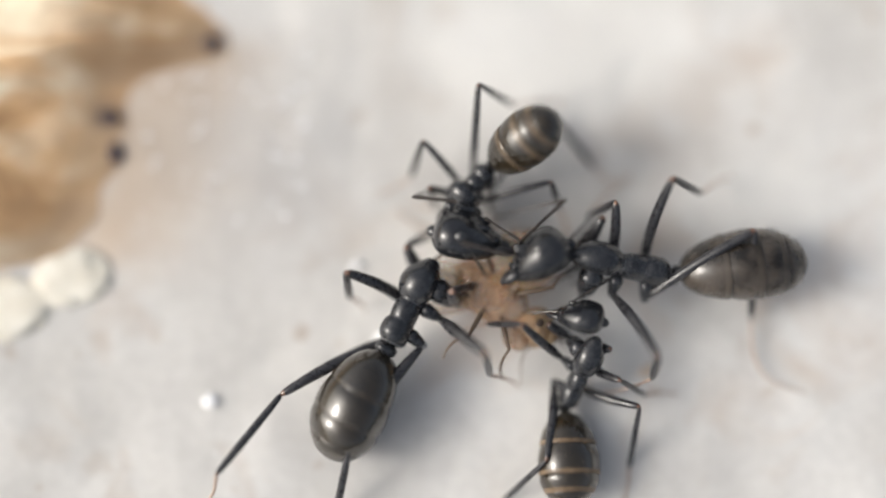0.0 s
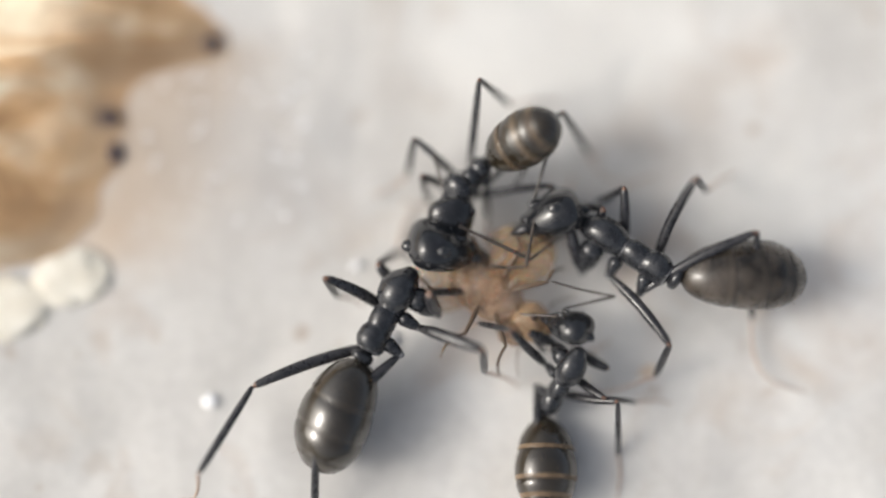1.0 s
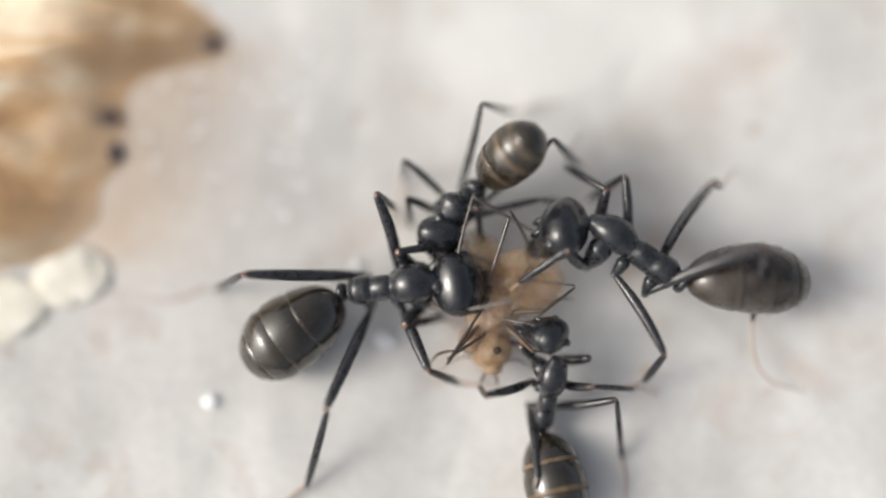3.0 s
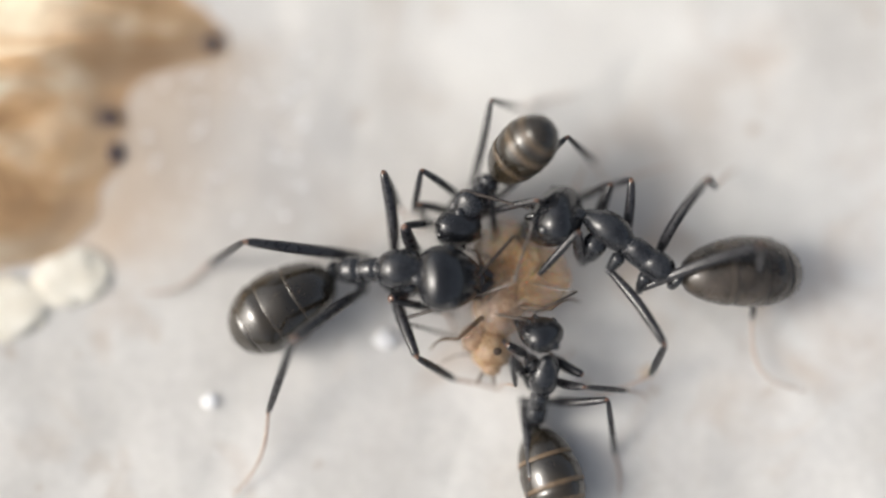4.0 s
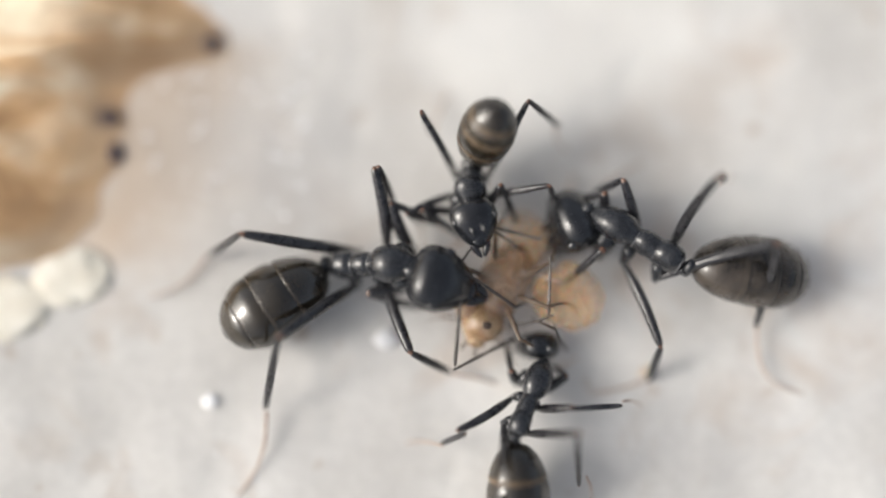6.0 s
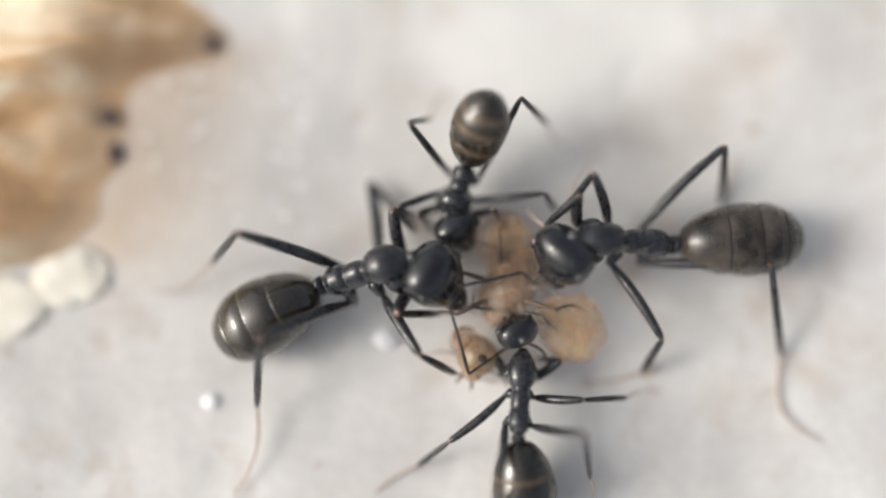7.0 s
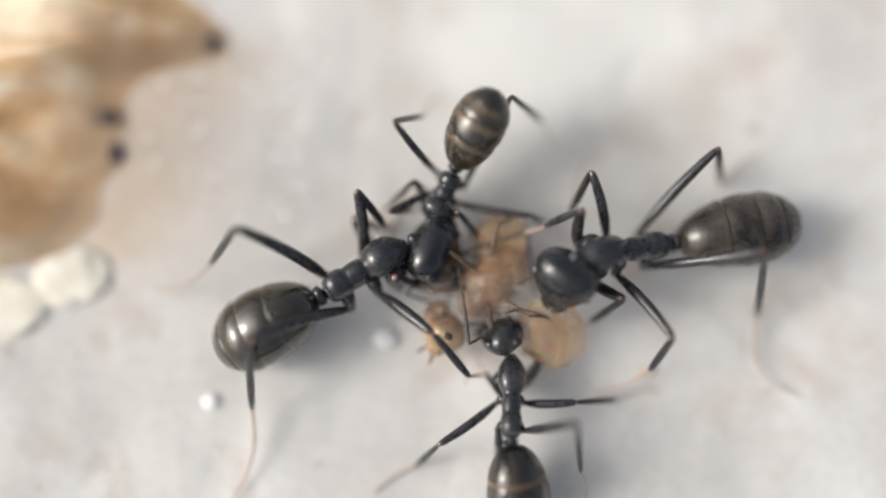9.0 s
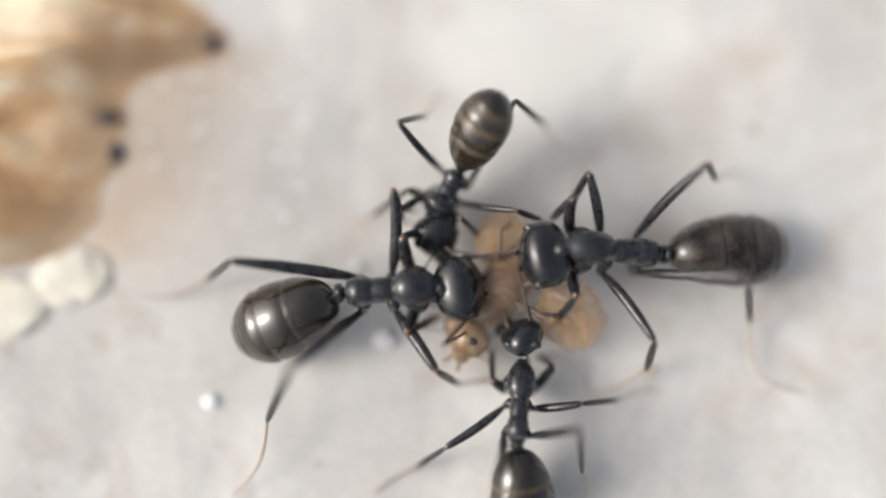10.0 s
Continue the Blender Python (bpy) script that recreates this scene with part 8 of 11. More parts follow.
    walk(ANT_C_PARTS["ml1"],[(0,at(-0.075,0.49,-0.784,0,-17.9,108.9)),(0.5,at(-0.075,0.49,-0.784,-10.7,-5.9,157.6)),(1,at(-0.075,0.49,-0.784,-10.8,-0.2,158.5)),(1.2,at(-0.075,0.49,-0.784,-10.8,0.6,158.9)),(1.5,at(-0.075,0.49,-0.784,-10.6,-4.2,155.1)),(2,at(-0.075,0.49,-0.784,-9.5,-11,146.6)),(2.2,at(-0.075,0.49,-0.784,-8.2,-9.8,139.3)),(2.5,at(-0.075,0.49,-0.784,-8.7,-3.5,144)),(2.7,at(-0.075,0.49,-0.784,-9,0.2,152.1)),(3.8,at(-0.075,0.49,-0.784,-8.6,-6.3,145.4)),(4,at(-0.075,0.49,-0.784,-9.6,-6.9,153.6)),(4.5,at(-0.075,0.49,-0.784,-10,-2.3,158.5)),(5,at(-0.075,0.49,-0.784,-10,2.7,158.6)),(5.5,at(-0.075,0.49,-0.784,-10.2,-1.2,140.3)),(5.7,at(-0.075,0.49,-0.784,-10,5.5,146.4)),(6.8,at(-0.075,0.49,-0.784,-8.9,-10.7,123.2)),(7,at(-0.075,0.49,-0.784,-7.8,-17,118.6)),(7.5,at(-0.075,0.49,-0.784,-4.3,-18.8,106.6)),(8,at(-0.075,0.49,-0.784,-9.3,-18.3,122.3)),(8.5,at(-0.075,0.49,-0.784,-8.4,-19.2,119.5)),(9,at(-0.075,0.49,-0.784,0.1,-33.2,100.4)),(9.5,at(-0.075,0.49,-0.784,-4,-29.6,107.4)),(10,at(-0.075,0.49,-0.784,-8,-31.3,115.3))])
    walk(ANT_C_PARTS["ml2"],[(0,at(-0.891,2.869,0.031,-154.4,65.4,-156.5)),(0.5,at(-2.507,1.491,-0.511,-167.5,67.7,-170.8)),(1,at(-2.536,1.458,-0.776,-134.8,78.7,-136.8)),(1.2,at(-2.543,1.44,-0.811,-148.4,78.5,-150.7)),(1.5,at(-2.467,1.6,-0.59,-151.5,73.9,-153.9)),(2,at(-2.242,1.919,-0.279,-166.9,78.6,-169.7)),(2.2,at(-2.049,2.19,-0.333,-143.2,77.8,-145.5)),(2.5,at(-2.21,2.042,-0.623,-160.6,75.3,-163.4)),(2.7,at(-2.411,1.728,-0.794,-177.1,80.4,179.7)),(3.8,at(-2.238,1.983,-0.496,-160.9,69.2,-163.6)),(4,at(-2.427,1.656,-0.466,-167.1,73.1,-170.1)),(4.5,at(-2.532,1.46,-0.679,170.2,70.1,166)),(5,at(-2.534,1.455,-0.906,149,66.5,143.2)),(5.5,at(-2.11,2.177,-0.728,143.3,76.5,137.2)),(5.7,at(-2.266,1.948,-1.038,136.9,74.9,130.6)),(6.8,at(-1.5,2.662,-0.292,134.1,61.3,127.7)),(7,at(-1.287,2.71,-0.012,116.3,55.9,106.9)),(7.5,at(-0.789,2.889,0.067,120.2,57.9,111.3)),(8,at(-1.417,2.611,0.046,108.8,59.7,98)),(8.5,at(-1.305,2.664,0.084,126.6,56.8,118.9)),(9,at(-0.476,2.667,0.662,105.7,64,95)),(9.5,at(-0.762,2.684,0.521,105.6,63.6,95.1)),(10,at(-1.04,2.533,0.588,133.8,55.8,127.5))])
    walk(ANT_C_PARTS["ml3"],[(0,at(-1.521,2.595,-1.471,-41.7,59.4,-11.2)),(0.5,at(-3.125,1.391,-2.038,3,46.2,43.1)),(1,at(-2.771,1.236,-2.395,-0.2,37.8,38.3)),(1.2,at(-2.83,1.278,-2.429,3.2,33.6,44.1)),(1.5,at(-2.878,1.398,-2.177,4.2,36.8,45.8)),(2,at(-2.564,1.861,-1.898,-2.9,48.5,35.4)),(2.2,at(-2.338,1.991,-1.946,-10.4,46.3,25.3)),(2.5,at(-2.61,1.922,-2.22,-9.2,47,26.9)),(2.7,at(-2.687,1.73,-2.422,-5.1,38.6,32.9)),(3.8,at(-2.8,1.816,-2.04,-7.3,49.9,29.8)),(4,at(-2.901,1.573,-2.045,4.6,48,45.6)),(4.5,at(-3.077,1.595,-2.231,11.6,34.3,56.1)),(5,at(-3.061,1.849,-2.42,15.2,32.8,62.5)),(5.5,at(-2.393,2.44,-2.333,5.2,20.1,40.6)),(5.7,at(-2.547,2.275,-2.632,7,13.5,46.5)),(6.8,at(-1.985,3.29,-1.74,3.1,6.6,25)),(7,at(-1.555,3.595,-1.379,-1.2,28.5,11.1)),(7.5,at(-1.109,3.707,-1.331,-8.3,40.1,9.1)),(8,at(-1.533,3.437,-1.379,-0.2,26,23.8)),(8.5,at(-1.741,3.454,-1.298,-1.7,29,20.6)),(9,at(-0.539,3.389,-0.822,-2.7,56.2,19.2)),(9.5,at(-0.828,3.414,-0.958,1.5,46.3,26.4)),(10,at(-1.604,3.269,-0.778,5.6,40.4,32.3))])
    walk(ANT_C_PARTS["mr1"],[(0,at(-0.075,-0.49,-0.784,0,-62.9,-45.2)),(0.5,at(-0.075,-0.49,-0.784,-0.5,-33.8,-44.6)),(1,at(-0.075,-0.49,-0.784,-19.4,-61.2,-19.8)),(1.2,at(-0.075,-0.49,-0.784,-24,-60.8,-14.6)),(1.5,at(-0.075,-0.49,-0.784,-28.2,-56.6,-9.6)),(2,at(-0.075,-0.49,-0.784,-12,-60.3,-28.6)),(2.2,at(-0.075,-0.49,-0.784,-33.4,-73.3,-5.5)),(2.5,at(-0.075,-0.49,-0.784,4.3,-36.2,-48.8)),(2.7,at(-0.075,-0.49,-0.784,-1.7,-36,-38.5)),(3.8,at(-0.075,-0.49,-0.784,-0.8,-37,-40.1)),(4,at(-0.075,-0.49,-0.784,-8.9,-54.3,-28.9)),(4.5,at(-0.075,-0.49,-0.784,-0.4,-34.6,-40.8)),(5,at(-0.075,-0.49,-0.784,-12.3,-21.5,-16)),(5.5,at(-0.075,-0.49,-0.784,-9.4,-54.4,-20.5)),(5.7,at(-0.075,-0.49,-0.784,-20.3,-55,-7.2)),(6.8,at(-0.075,-0.49,-0.784,8.3,-38.5,-45.4)),(7,at(-0.075,-0.49,-0.784,7.2,-33.6,-43.5)),(7.5,at(-0.075,-0.49,-0.784,11.3,-17.7,-54.5)),(8,at(-0.075,-0.49,-0.784,12.8,-36,-57.7)),(8.5,at(-0.075,-0.49,-0.784,14.5,-37,-60.6)),(9,at(-0.075,-0.49,-0.784,18.9,-27.5,-68.8)),(9.5,at(-0.075,-0.49,-0.784,4.8,-22.9,-60.6)),(10,at(-0.075,-0.49,-0.784,2.9,-31.5,-56.4))])
    walk(ANT_C_PARTS["mr2"],[(0,at(0.626,-1.197,1.16,-89.6,68,-89.5)),(0.5,at(1.217,-1.766,0.431,-79.2,70.6,-78.4)),(1,at(0.914,-0.846,1.131,-54.4,65.7,-51.8)),(1.2,at(0.957,-0.759,1.122,-53.7,68.8,-51)),(1.5,at(1.109,-0.69,1.041,-64.7,72,-62.7)),(2,at(0.874,-1.007,1.114,-56.4,78.8,-54.1)),(2.2,at(0.548,-0.549,1.309,-18.7,63.6,-14.8)),(2.5,at(1.086,-1.818,0.506,-20.3,77.3,-16.4)),(2.7,at(1.309,-1.589,0.501,-12.5,82.5,-8.5)),(3.8,at(1.259,-1.616,0.53,-50.5,80.4,-46.9)),(4,at(1.041,-1.107,0.99,-81.2,60.5,-78.9)),(4.5,at(1.287,-1.666,0.455,88,86.3,90.4)),(5,at(1.88,-1.049,0.015,-84.8,64.6,-82.5)),(5.5,at(1.116,-0.936,0.992,1,79.4,5.7)),(5.7,at(1.169,-0.647,1.005,-23.4,72.3,-19.4)),(6.8,at(1.126,-1.707,0.576,59.8,81.9,65.1)),(7,at(1.246,-1.744,0.424,91.4,62.8,97.8)),(7.5,at(1.134,-2.184,-0.121,122.6,66.7,129)),(8,at(0.87,-1.984,0.501,76.4,57.6,77.6)),(8.5,at(0.783,-2.011,0.53,102.1,65.1,106.7)),(9,at(0.627,-2.297,0.224,96.1,64.4,100.1)),(9.5,at(0.911,-2.244,0.067,115.7,65.4,122.6)),(10,at(0.955,-2.043,0.356,116.5,68.8,123.4))])
    walk(ANT_C_PARTS["mr3"],[(0,at(0.631,-1.878,-0.529,4.1,-20.4,-128.9)),(0.5,at(1.34,-2.358,-1.288,1.4,-31.3,-122.7)),(1,at(1.376,-1.435,-0.53,0.2,-22.2,-120.1)),(1.2,at(1.371,-1.271,-0.576,-0.9,-16.2,-116.7)),(1.5,at(1.367,-1.191,-0.691,-2.2,-13.7,-111.9)),(2,at(1.081,-1.293,-0.673,-1.1,-15.6,-115.9)),(2.2,at(1.332,-0.756,-0.322,-1.3,0.4,-114.4)),(2.5,at(1.471,-1.932,-1.271,2.2,-24.8,-130.7)),(2.7,at(1.543,-1.623,-1.306,-0.1,-24.3,-125.1)),(3.8,at(1.467,-1.837,-1.266,1,-27,-127.7)),(4,at(1.215,-1.987,-0.595,0.8,-18.8,-127.2)),(4.5,at(1.287,-1.551,-1.364,-0.1,-20,-124.3)),(5,at(1.984,-1.824,-1.63,4.5,-24.9,-136.5)),(5.5,at(1.45,-0.903,-0.799,0.6,-0.9,-119.5)),(5.7,at(1.69,-0.83,-0.731,0.3,-2.8,-108.5)),(6.8,at(1.234,-1.473,-1.227,-3.3,21.4,-130)),(7,at(1.133,-0.918,-1.196,-1.7,9.2,-124.1)),(7.5,at(0.679,-1.624,-1.793,0.4,-0.1,-134.6)),(8,at(1.079,-1.03,-1.038,1.2,8.9,-124)),(8.5,at(0.562,-1.275,-1.123,0.7,4.9,-128.6)),(9,at(0.489,-1.523,-1.419,0.9,4.6,-125.2)),(9.5,at(0.502,-1.606,-1.59,-0.1,9.7,-118.9)),(10,at(0.592,-1.492,-1.342,0,18.3,-118.4))])
    walk(ANT_C_PARTS["hl1"],[(0,at(-1.087,0.47,-0.706,0,-54.5,-155.3)),(0.5,at(-1.087,0.47,-0.706,-24.4,-46.5,-124.1)),(1,at(-1.087,0.47,-0.706,-17.4,-47.4,-133.6)),(1.2,at(-1.087,0.47,-0.706,-14.6,-48.8,-137.4)),(1.5,at(-1.087,0.47,-0.706,-18.1,-51.6,-132.9)),(2,at(-1.087,0.47,-0.706,-12.6,-47.7,-140.1)),(2.2,at(-1.087,0.47,-0.706,-6.3,-52.7,-148.3)),(2.5,at(-1.087,0.47,-0.706,-9.3,-58.4,-144.6)),(2.7,at(-1.087,0.47,-0.706,-12.2,-60.3,-141.2)),(3.8,at(-1.087,0.47,-0.706,-11,-56,-142.7)),(4,at(-1.087,0.47,-0.706,-13.6,-54.5,-139.5)),(4.5,at(-1.087,0.47,-0.706,-16.9,-44.1,-135.2)),(5,at(-1.087,0.47,-0.706,-22.7,-41,-126.6)),(5.5,at(-1.087,0.47,-0.706,-12.9,-36.1,-142.3)),(5.7,at(-1.087,0.47,-0.706,-13.8,-36.9,-140.7)),(6.8,at(-1.087,0.47,-0.706,10.9,-47.8,-176.5)),(7,at(-1.087,0.47,-0.706,15.8,-42.7,176.6)),(7.5,at(-1.087,0.47,-0.706,28.4,-66.7,164.6)),(8,at(-1.087,0.47,-0.706,14.1,-50.8,-178.9)),(8.5,at(-1.087,0.47,-0.706,19.9,-43.1,173.2)),(9,at(-1.087,0.47,-0.706,26.8,-62.2,164.7)),(9.5,at(-1.087,0.47,-0.706,34.3,-74.9,158.1)),(10,at(-1.087,0.47,-0.706,24.4,-63.2,168.7))])
    walk(ANT_C_PARTS["hl2"],[(0,at(-3.012,-0.415,2.261,0,57.7,144.8)),(0.5,at(-2.492,-1.607,1.941,18.3,50.2,167.3)),(1,at(-2.791,-1.317,1.977,27.9,63.6,178.7)),(1.2,at(-2.855,-1.153,2.039,35.6,64.6,-172.8)),(1.5,at(-2.63,-1.19,2.15,35.4,62,-173)),(2,at(-2.971,-1.103,1.991,27.6,63.2,178.2)),(2.2,at(-2.964,-0.691,2.196,32.8,66.7,-176)),(2.5,at(-2.644,-0.638,2.399,31,58.4,-178.1)),(2.7,at(-2.495,-0.662,2.461,30.1,58.6,-179.1)),(3.8,at(-2.71,-0.765,2.316,32.6,60.7,-176.2)),(4,at(-2.697,-0.907,2.261,34.5,59.3,-174)),(4.5,at(-2.946,-1.376,1.83,15.6,57.5,163.8)),(5,at(-2.726,-1.741,1.685,0,55.4,145.2)),(5.5,at(-3.416,-1.331,1.444,-18.2,63.2,124.1)),(5.7,at(-3.342,-1.377,1.483,-11,64.3,132.1)),(6.8,at(-3.533,0.322,1.993,-13.7,61.1,129.1)),(7,at(-3.763,0.627,1.765,-20.5,24.1,119.6)),(7.5,at(-2.477,0.852,2.643,-3.5,41.3,141.4)),(8,at(-3.392,0.426,2.119,-15.2,37.5,123)),(8.5,at(-3.731,0.785,1.785,-21.5,27,111.3)),(9,at(-2.726,0.919,2.52,-9.9,49.7,129.5)),(9.5,at(-1.968,0.824,2.814,-4.6,46.9,139.6)),(10,at(-2.697,0.793,2.55,4,49.4,151.1))])
    walk(ANT_C_PARTS["hl3"],[(0,at(-4.397,0.56,-0.417,33.9,12.7,139.3)),(0.5,at(-4.474,-1.16,-0.491,31.8,4.9,166.1)),(1,at(-4.198,-1.284,-0.862,34.3,18.4,171.4)),(1.2,at(-4.202,-1.324,-0.824,31.6,16.1,171.6)),(1.5,at(-4.108,-1.372,-0.647,30.1,10.1,169.9)),(2,at(-4.399,-1.059,-0.838,29.4,11.1,162.5)),(2.2,at(-4.215,-0.777,-0.714,29.9,19.2,165.9)),(2.5,at(-4.302,-0.692,-0.3,32.7,15.1,167.4)),(2.7,at(-4.145,-0.688,-0.243,32.3,14.4,174)),(3.8,at(-4.258,-0.867,-0.446,31.7,10.7,169.7)),(4,at(-4.304,-1.077,-0.464,31.2,11.7,171.1)),(4.5,at(-4.578,-0.903,-0.844,26.4,4,165.6)),(5,at(-4.206,-0.716,-0.923,25.8,0.3,173.4)),(5.5,at(-4.217,-0.149,-1.385,19.5,6.6,157)),(5.7,at(-4.262,-0.359,-1.373,18.8,16.5,165.4)),(6.8,at(-4.498,1.51,-0.781,3.8,8.6,148)),(7,at(-5.191,3.142,0.47,21.4,-10.1,113.6)),(7.5,at(-4.337,2.337,0.551,33.8,-9.3,100.8)),(8,at(-4.761,2.535,0.191,21.6,-10.2,114.9)),(8.5,at(-4.757,3.417,0.348,23.3,-17.3,128.3)),(9,at(-4.029,2.5,0.102,21.5,-2.3,108.7)),(9.5,at(-3.618,2.229,0.502,21.5,3.8,125.8)),(10,at(-4.502,1.789,0.143,16.4,-6,132.5))])
    walk(ANT_C_PARTS["hr1"],[(0,at(-1.087,-0.47,-0.706,-126.6,-71.6,-51.9)),(0.5,at(-1.087,-0.47,-0.706,-133.6,-62.6,-44.3)),(1,at(-1.087,-0.47,-0.706,-127.6,-76.4,-50.7)),(1.2,at(-1.087,-0.47,-0.706,-126.6,-75.8,-51.7)),(1.5,at(-1.087,-0.47,-0.706,-128,-73.4,-50.3)),(2,at(-1.087,-0.47,-0.706,-121.3,-73.3,-57.3)),(2.2,at(-1.087,-0.47,-0.706,-111.7,-75,-67.2)),(2.5,at(-1.087,-0.47,-0.706,-115.9,-68.8,-62.8)),(2.7,at(-1.087,-0.47,-0.706,-122,-70.4,-56.3)),(3.8,at(-1.087,-0.47,-0.706,-118.4,-70.1,-60.1)),(4,at(-1.087,-0.47,-0.706,-120.9,-70.1,-57.5)),(4.5,at(-1.087,-0.47,-0.706,-119.7,-67.4,-58.8)),(5,at(-1.087,-0.47,-0.706,-134.6,-69.5,-42.8)),(5.5,at(-1.087,-0.47,-0.706,-109.3,-71.1,-69.6)),(5.7,at(-1.087,-0.47,-0.706,-101.1,-72.9,-78.2)),(6.8,at(-1.087,-0.47,-0.706,-72,-48.1,-110.7)),(7,at(-1.087,-0.47,-0.706,-62.5,-36,-124.7)),(7.5,at(-1.087,-0.47,-0.706,-77.5,-66.4,-102.1)),(8,at(-1.087,-0.47,-0.706,-67.7,-53.2,-113.4)),(8.5,at(-1.087,-0.47,-0.706,-56.6,-45.1,-128)),(9,at(-1.087,-0.47,-0.706,-53.2,-44.6,-132.8)),(9.5,at(-1.087,-0.47,-0.706,-68.8,-62.9,-113.9)),(10,at(-1.087,-0.47,-0.706,-72.8,-56.1,-109.2))])
    walk(ANT_C_PARTS["hr2"],[(0,at(-0.425,-1.316,2.523,0,33.3,-151.8)),(0.5,at(0.032,-1.563,2.315,16,40.3,-125.5)),(1,at(-0.581,-1.089,2.601,28.5,42.2,-106.6)),(1.2,at(-0.569,-1.126,2.593,27.9,43.8,-107.4)),(1.5,at(-0.466,-1.217,2.555,26.5,40.5,-109.6)),(2,at(-0.56,-1.291,2.554,22.7,44.6,-115.1)),(2.2,at(-0.745,-1.282,2.581,24,44.9,-113.3)),(2.5,at(-0.525,-1.565,2.466,19.3,41.5,-120.2)),(2.7,at(-0.453,-1.42,2.499,22.3,40.9,-115.6)),(3.8,at(-0.51,-1.472,2.493,21.6,41.4,-116.7)),(4,at(-0.466,-1.445,2.493,23.4,43.4,-114)),(4.5,at(-0.409,-1.587,2.435,15.7,48.9,-124.7)),(5,at(-0.212,-1.28,2.48,24.4,52.3,-113.4)),(5.5,at(-0.703,-1.501,2.514,16.3,55.4,-123.5)),(5.7,at(-0.882,-1.45,2.546,30.8,57,-106.1)),(6.8,at(-1.89,-2.596,1.826,-37.7,69.8,179.7)),(7,at(-2.655,-2.733,1.292,-81.9,41.3,128.7)),(7.5,at(-1.372,-1.802,2.412,-34.8,44.6,-175.5)),(8,at(-1.897,-2.34,2.018,-51.1,46.4,161.8)),(8.5,at(-2.566,-2.363,1.703,-54.1,42.2,157.5)),(9,at(-2.734,-2.248,1.682,-57.3,50.5,153.1)),(9.5,at(-1.715,-1.885,2.324,-45.1,57.2,170.9)),(10,at(-1.712,-2.263,2.118,-38.3,50.1,179.4))])
    walk(ANT_C_PARTS["hr3"],[(0,at(-2.154,-2.245,1.233,12.1,-0.6,-140.3)),(0.5,at(-1.007,-3.022,0.796,13,4.8,-115)),(1,at(-1.079,-2.757,1.024,13.3,0.5,-108.4)),(1.2,at(-1.076,-2.742,0.966,13.7,7.5,-103.6)),(1.5,at(-1.065,-2.9,1.029,15,12.9,-96.2)),(2,at(-1.27,-2.804,0.904,12,6.9,-113.7)),(2.2,at(-1.405,-2.81,0.923,12.2,8.1,-111.5)),(2.5,at(-1.412,-3.086,0.911,11.8,7.6,-114.7)),(2.7,at(-1.221,-3.019,0.958,13.3,12,-106)),(3.8,at(-1.301,-3.045,0.938,13.7,11.3,-104)),(4,at(-1.159,-3.003,0.878,13.6,9.7,-104.4)),(4.5,at(-1.287,-2.859,0.666,12.4,20,-109.3)),(5,at(-0.781,-2.598,0.622,16.6,33,-100)),(5.5,at(-1.44,-2.615,0.581,7.8,31.5,-116.3)),(5.7,at(-1.236,-2.68,0.577,15.4,37.4,-103)),(6.8,at(-2.702,-2.593,-0.378,-13.3,46.9,-144.6)),(7,at(-3.759,-1.356,-0.258,-1,-8.2,-112.5)),(7.5,at(-3.04,-1.934,0.763,-23.6,6.7,-163.1)),(8,at(-3.437,-1.835,0.318,-22.9,3.9,-155.2)),(8.5,at(-4.174,-1.697,0.125,-22.2,-22,-159.5)),(9,at(-4.066,-1.573,-0.131,-24.2,-21.8,-154.1)),(9.5,at(-2.971,-1.684,0.35,-25,20.9,-163.1)),(10,at(-3.22,-2.246,0.317,-23.6,26.1,-159.6))])
    walk(ANT_C_PARTS["al1"],[(0,at(2.842,0.286,-0.422,0,4.6,-6.9)),(0.25,at(2.673,0.696,-0.369,-8.1,-23.5,38.4)),(0.5,at(2.503,1.105,-0.316,-39.2,-34.6,97.8)),(1,at(2.587,0.736,-0.015,-41.7,19,114.3)),(1.2,at(2.561,0.77,-0.046,-38.8,34.2,120.8)),(1.5,at(2.554,0.789,-0.079,-22.2,50.8,144.9)),(2,at(2.285,1.029,-0.306,44.2,49.1,-134.1)),(2.2,at(2.258,1.099,-0.57,-15.3,47.7,151.2)),(2.5,at(2.283,1.346,-0.497,-37.5,27.9,116.1)),(2.7,at(2.123,1.413,-0.518,-44.3,27.8,101.7)),(3.8,at(2.415,1.217,-0.438,-44,25.7,102.4)),(4,at(2.491,1.159,-0.406,-39.2,28.9,112.9)),(4.5,at(2.071,1.515,-0.419,-38.6,18.3,114.2)),(5,at(1.826,1.585,-0.271,-41.6,25.7,106.4)),(5.5,at(2.082,1.158,-0.69,-37.1,19.1,118.1)),(5.7,at(1.921,1.453,-0.279,-35.4,27.2,122.3)),(6.8,at(1.721,1.789,-0.682,-34.4,-1.9,126.9)),(7,at(3.28,0.914,1.109,-23.7,-22,78.8)),(7.5,at(1.677,1.046,-0.892,-31.7,37.3,63.6)),(8,at(3.166,1.16,0.998,-25.9,-7.1,84.1)),(8.5,at(3.021,1.295,0.756,-26.6,-20.6,87)),(9,at(3.17,1.099,0.96,-21.3,-10.4,67.7)),(9.5,at(1.735,1.12,-0.8,-16,27.3,80.1)),(10,at(2.345,0.566,-1.12,-7.3,6.5,109.1))])
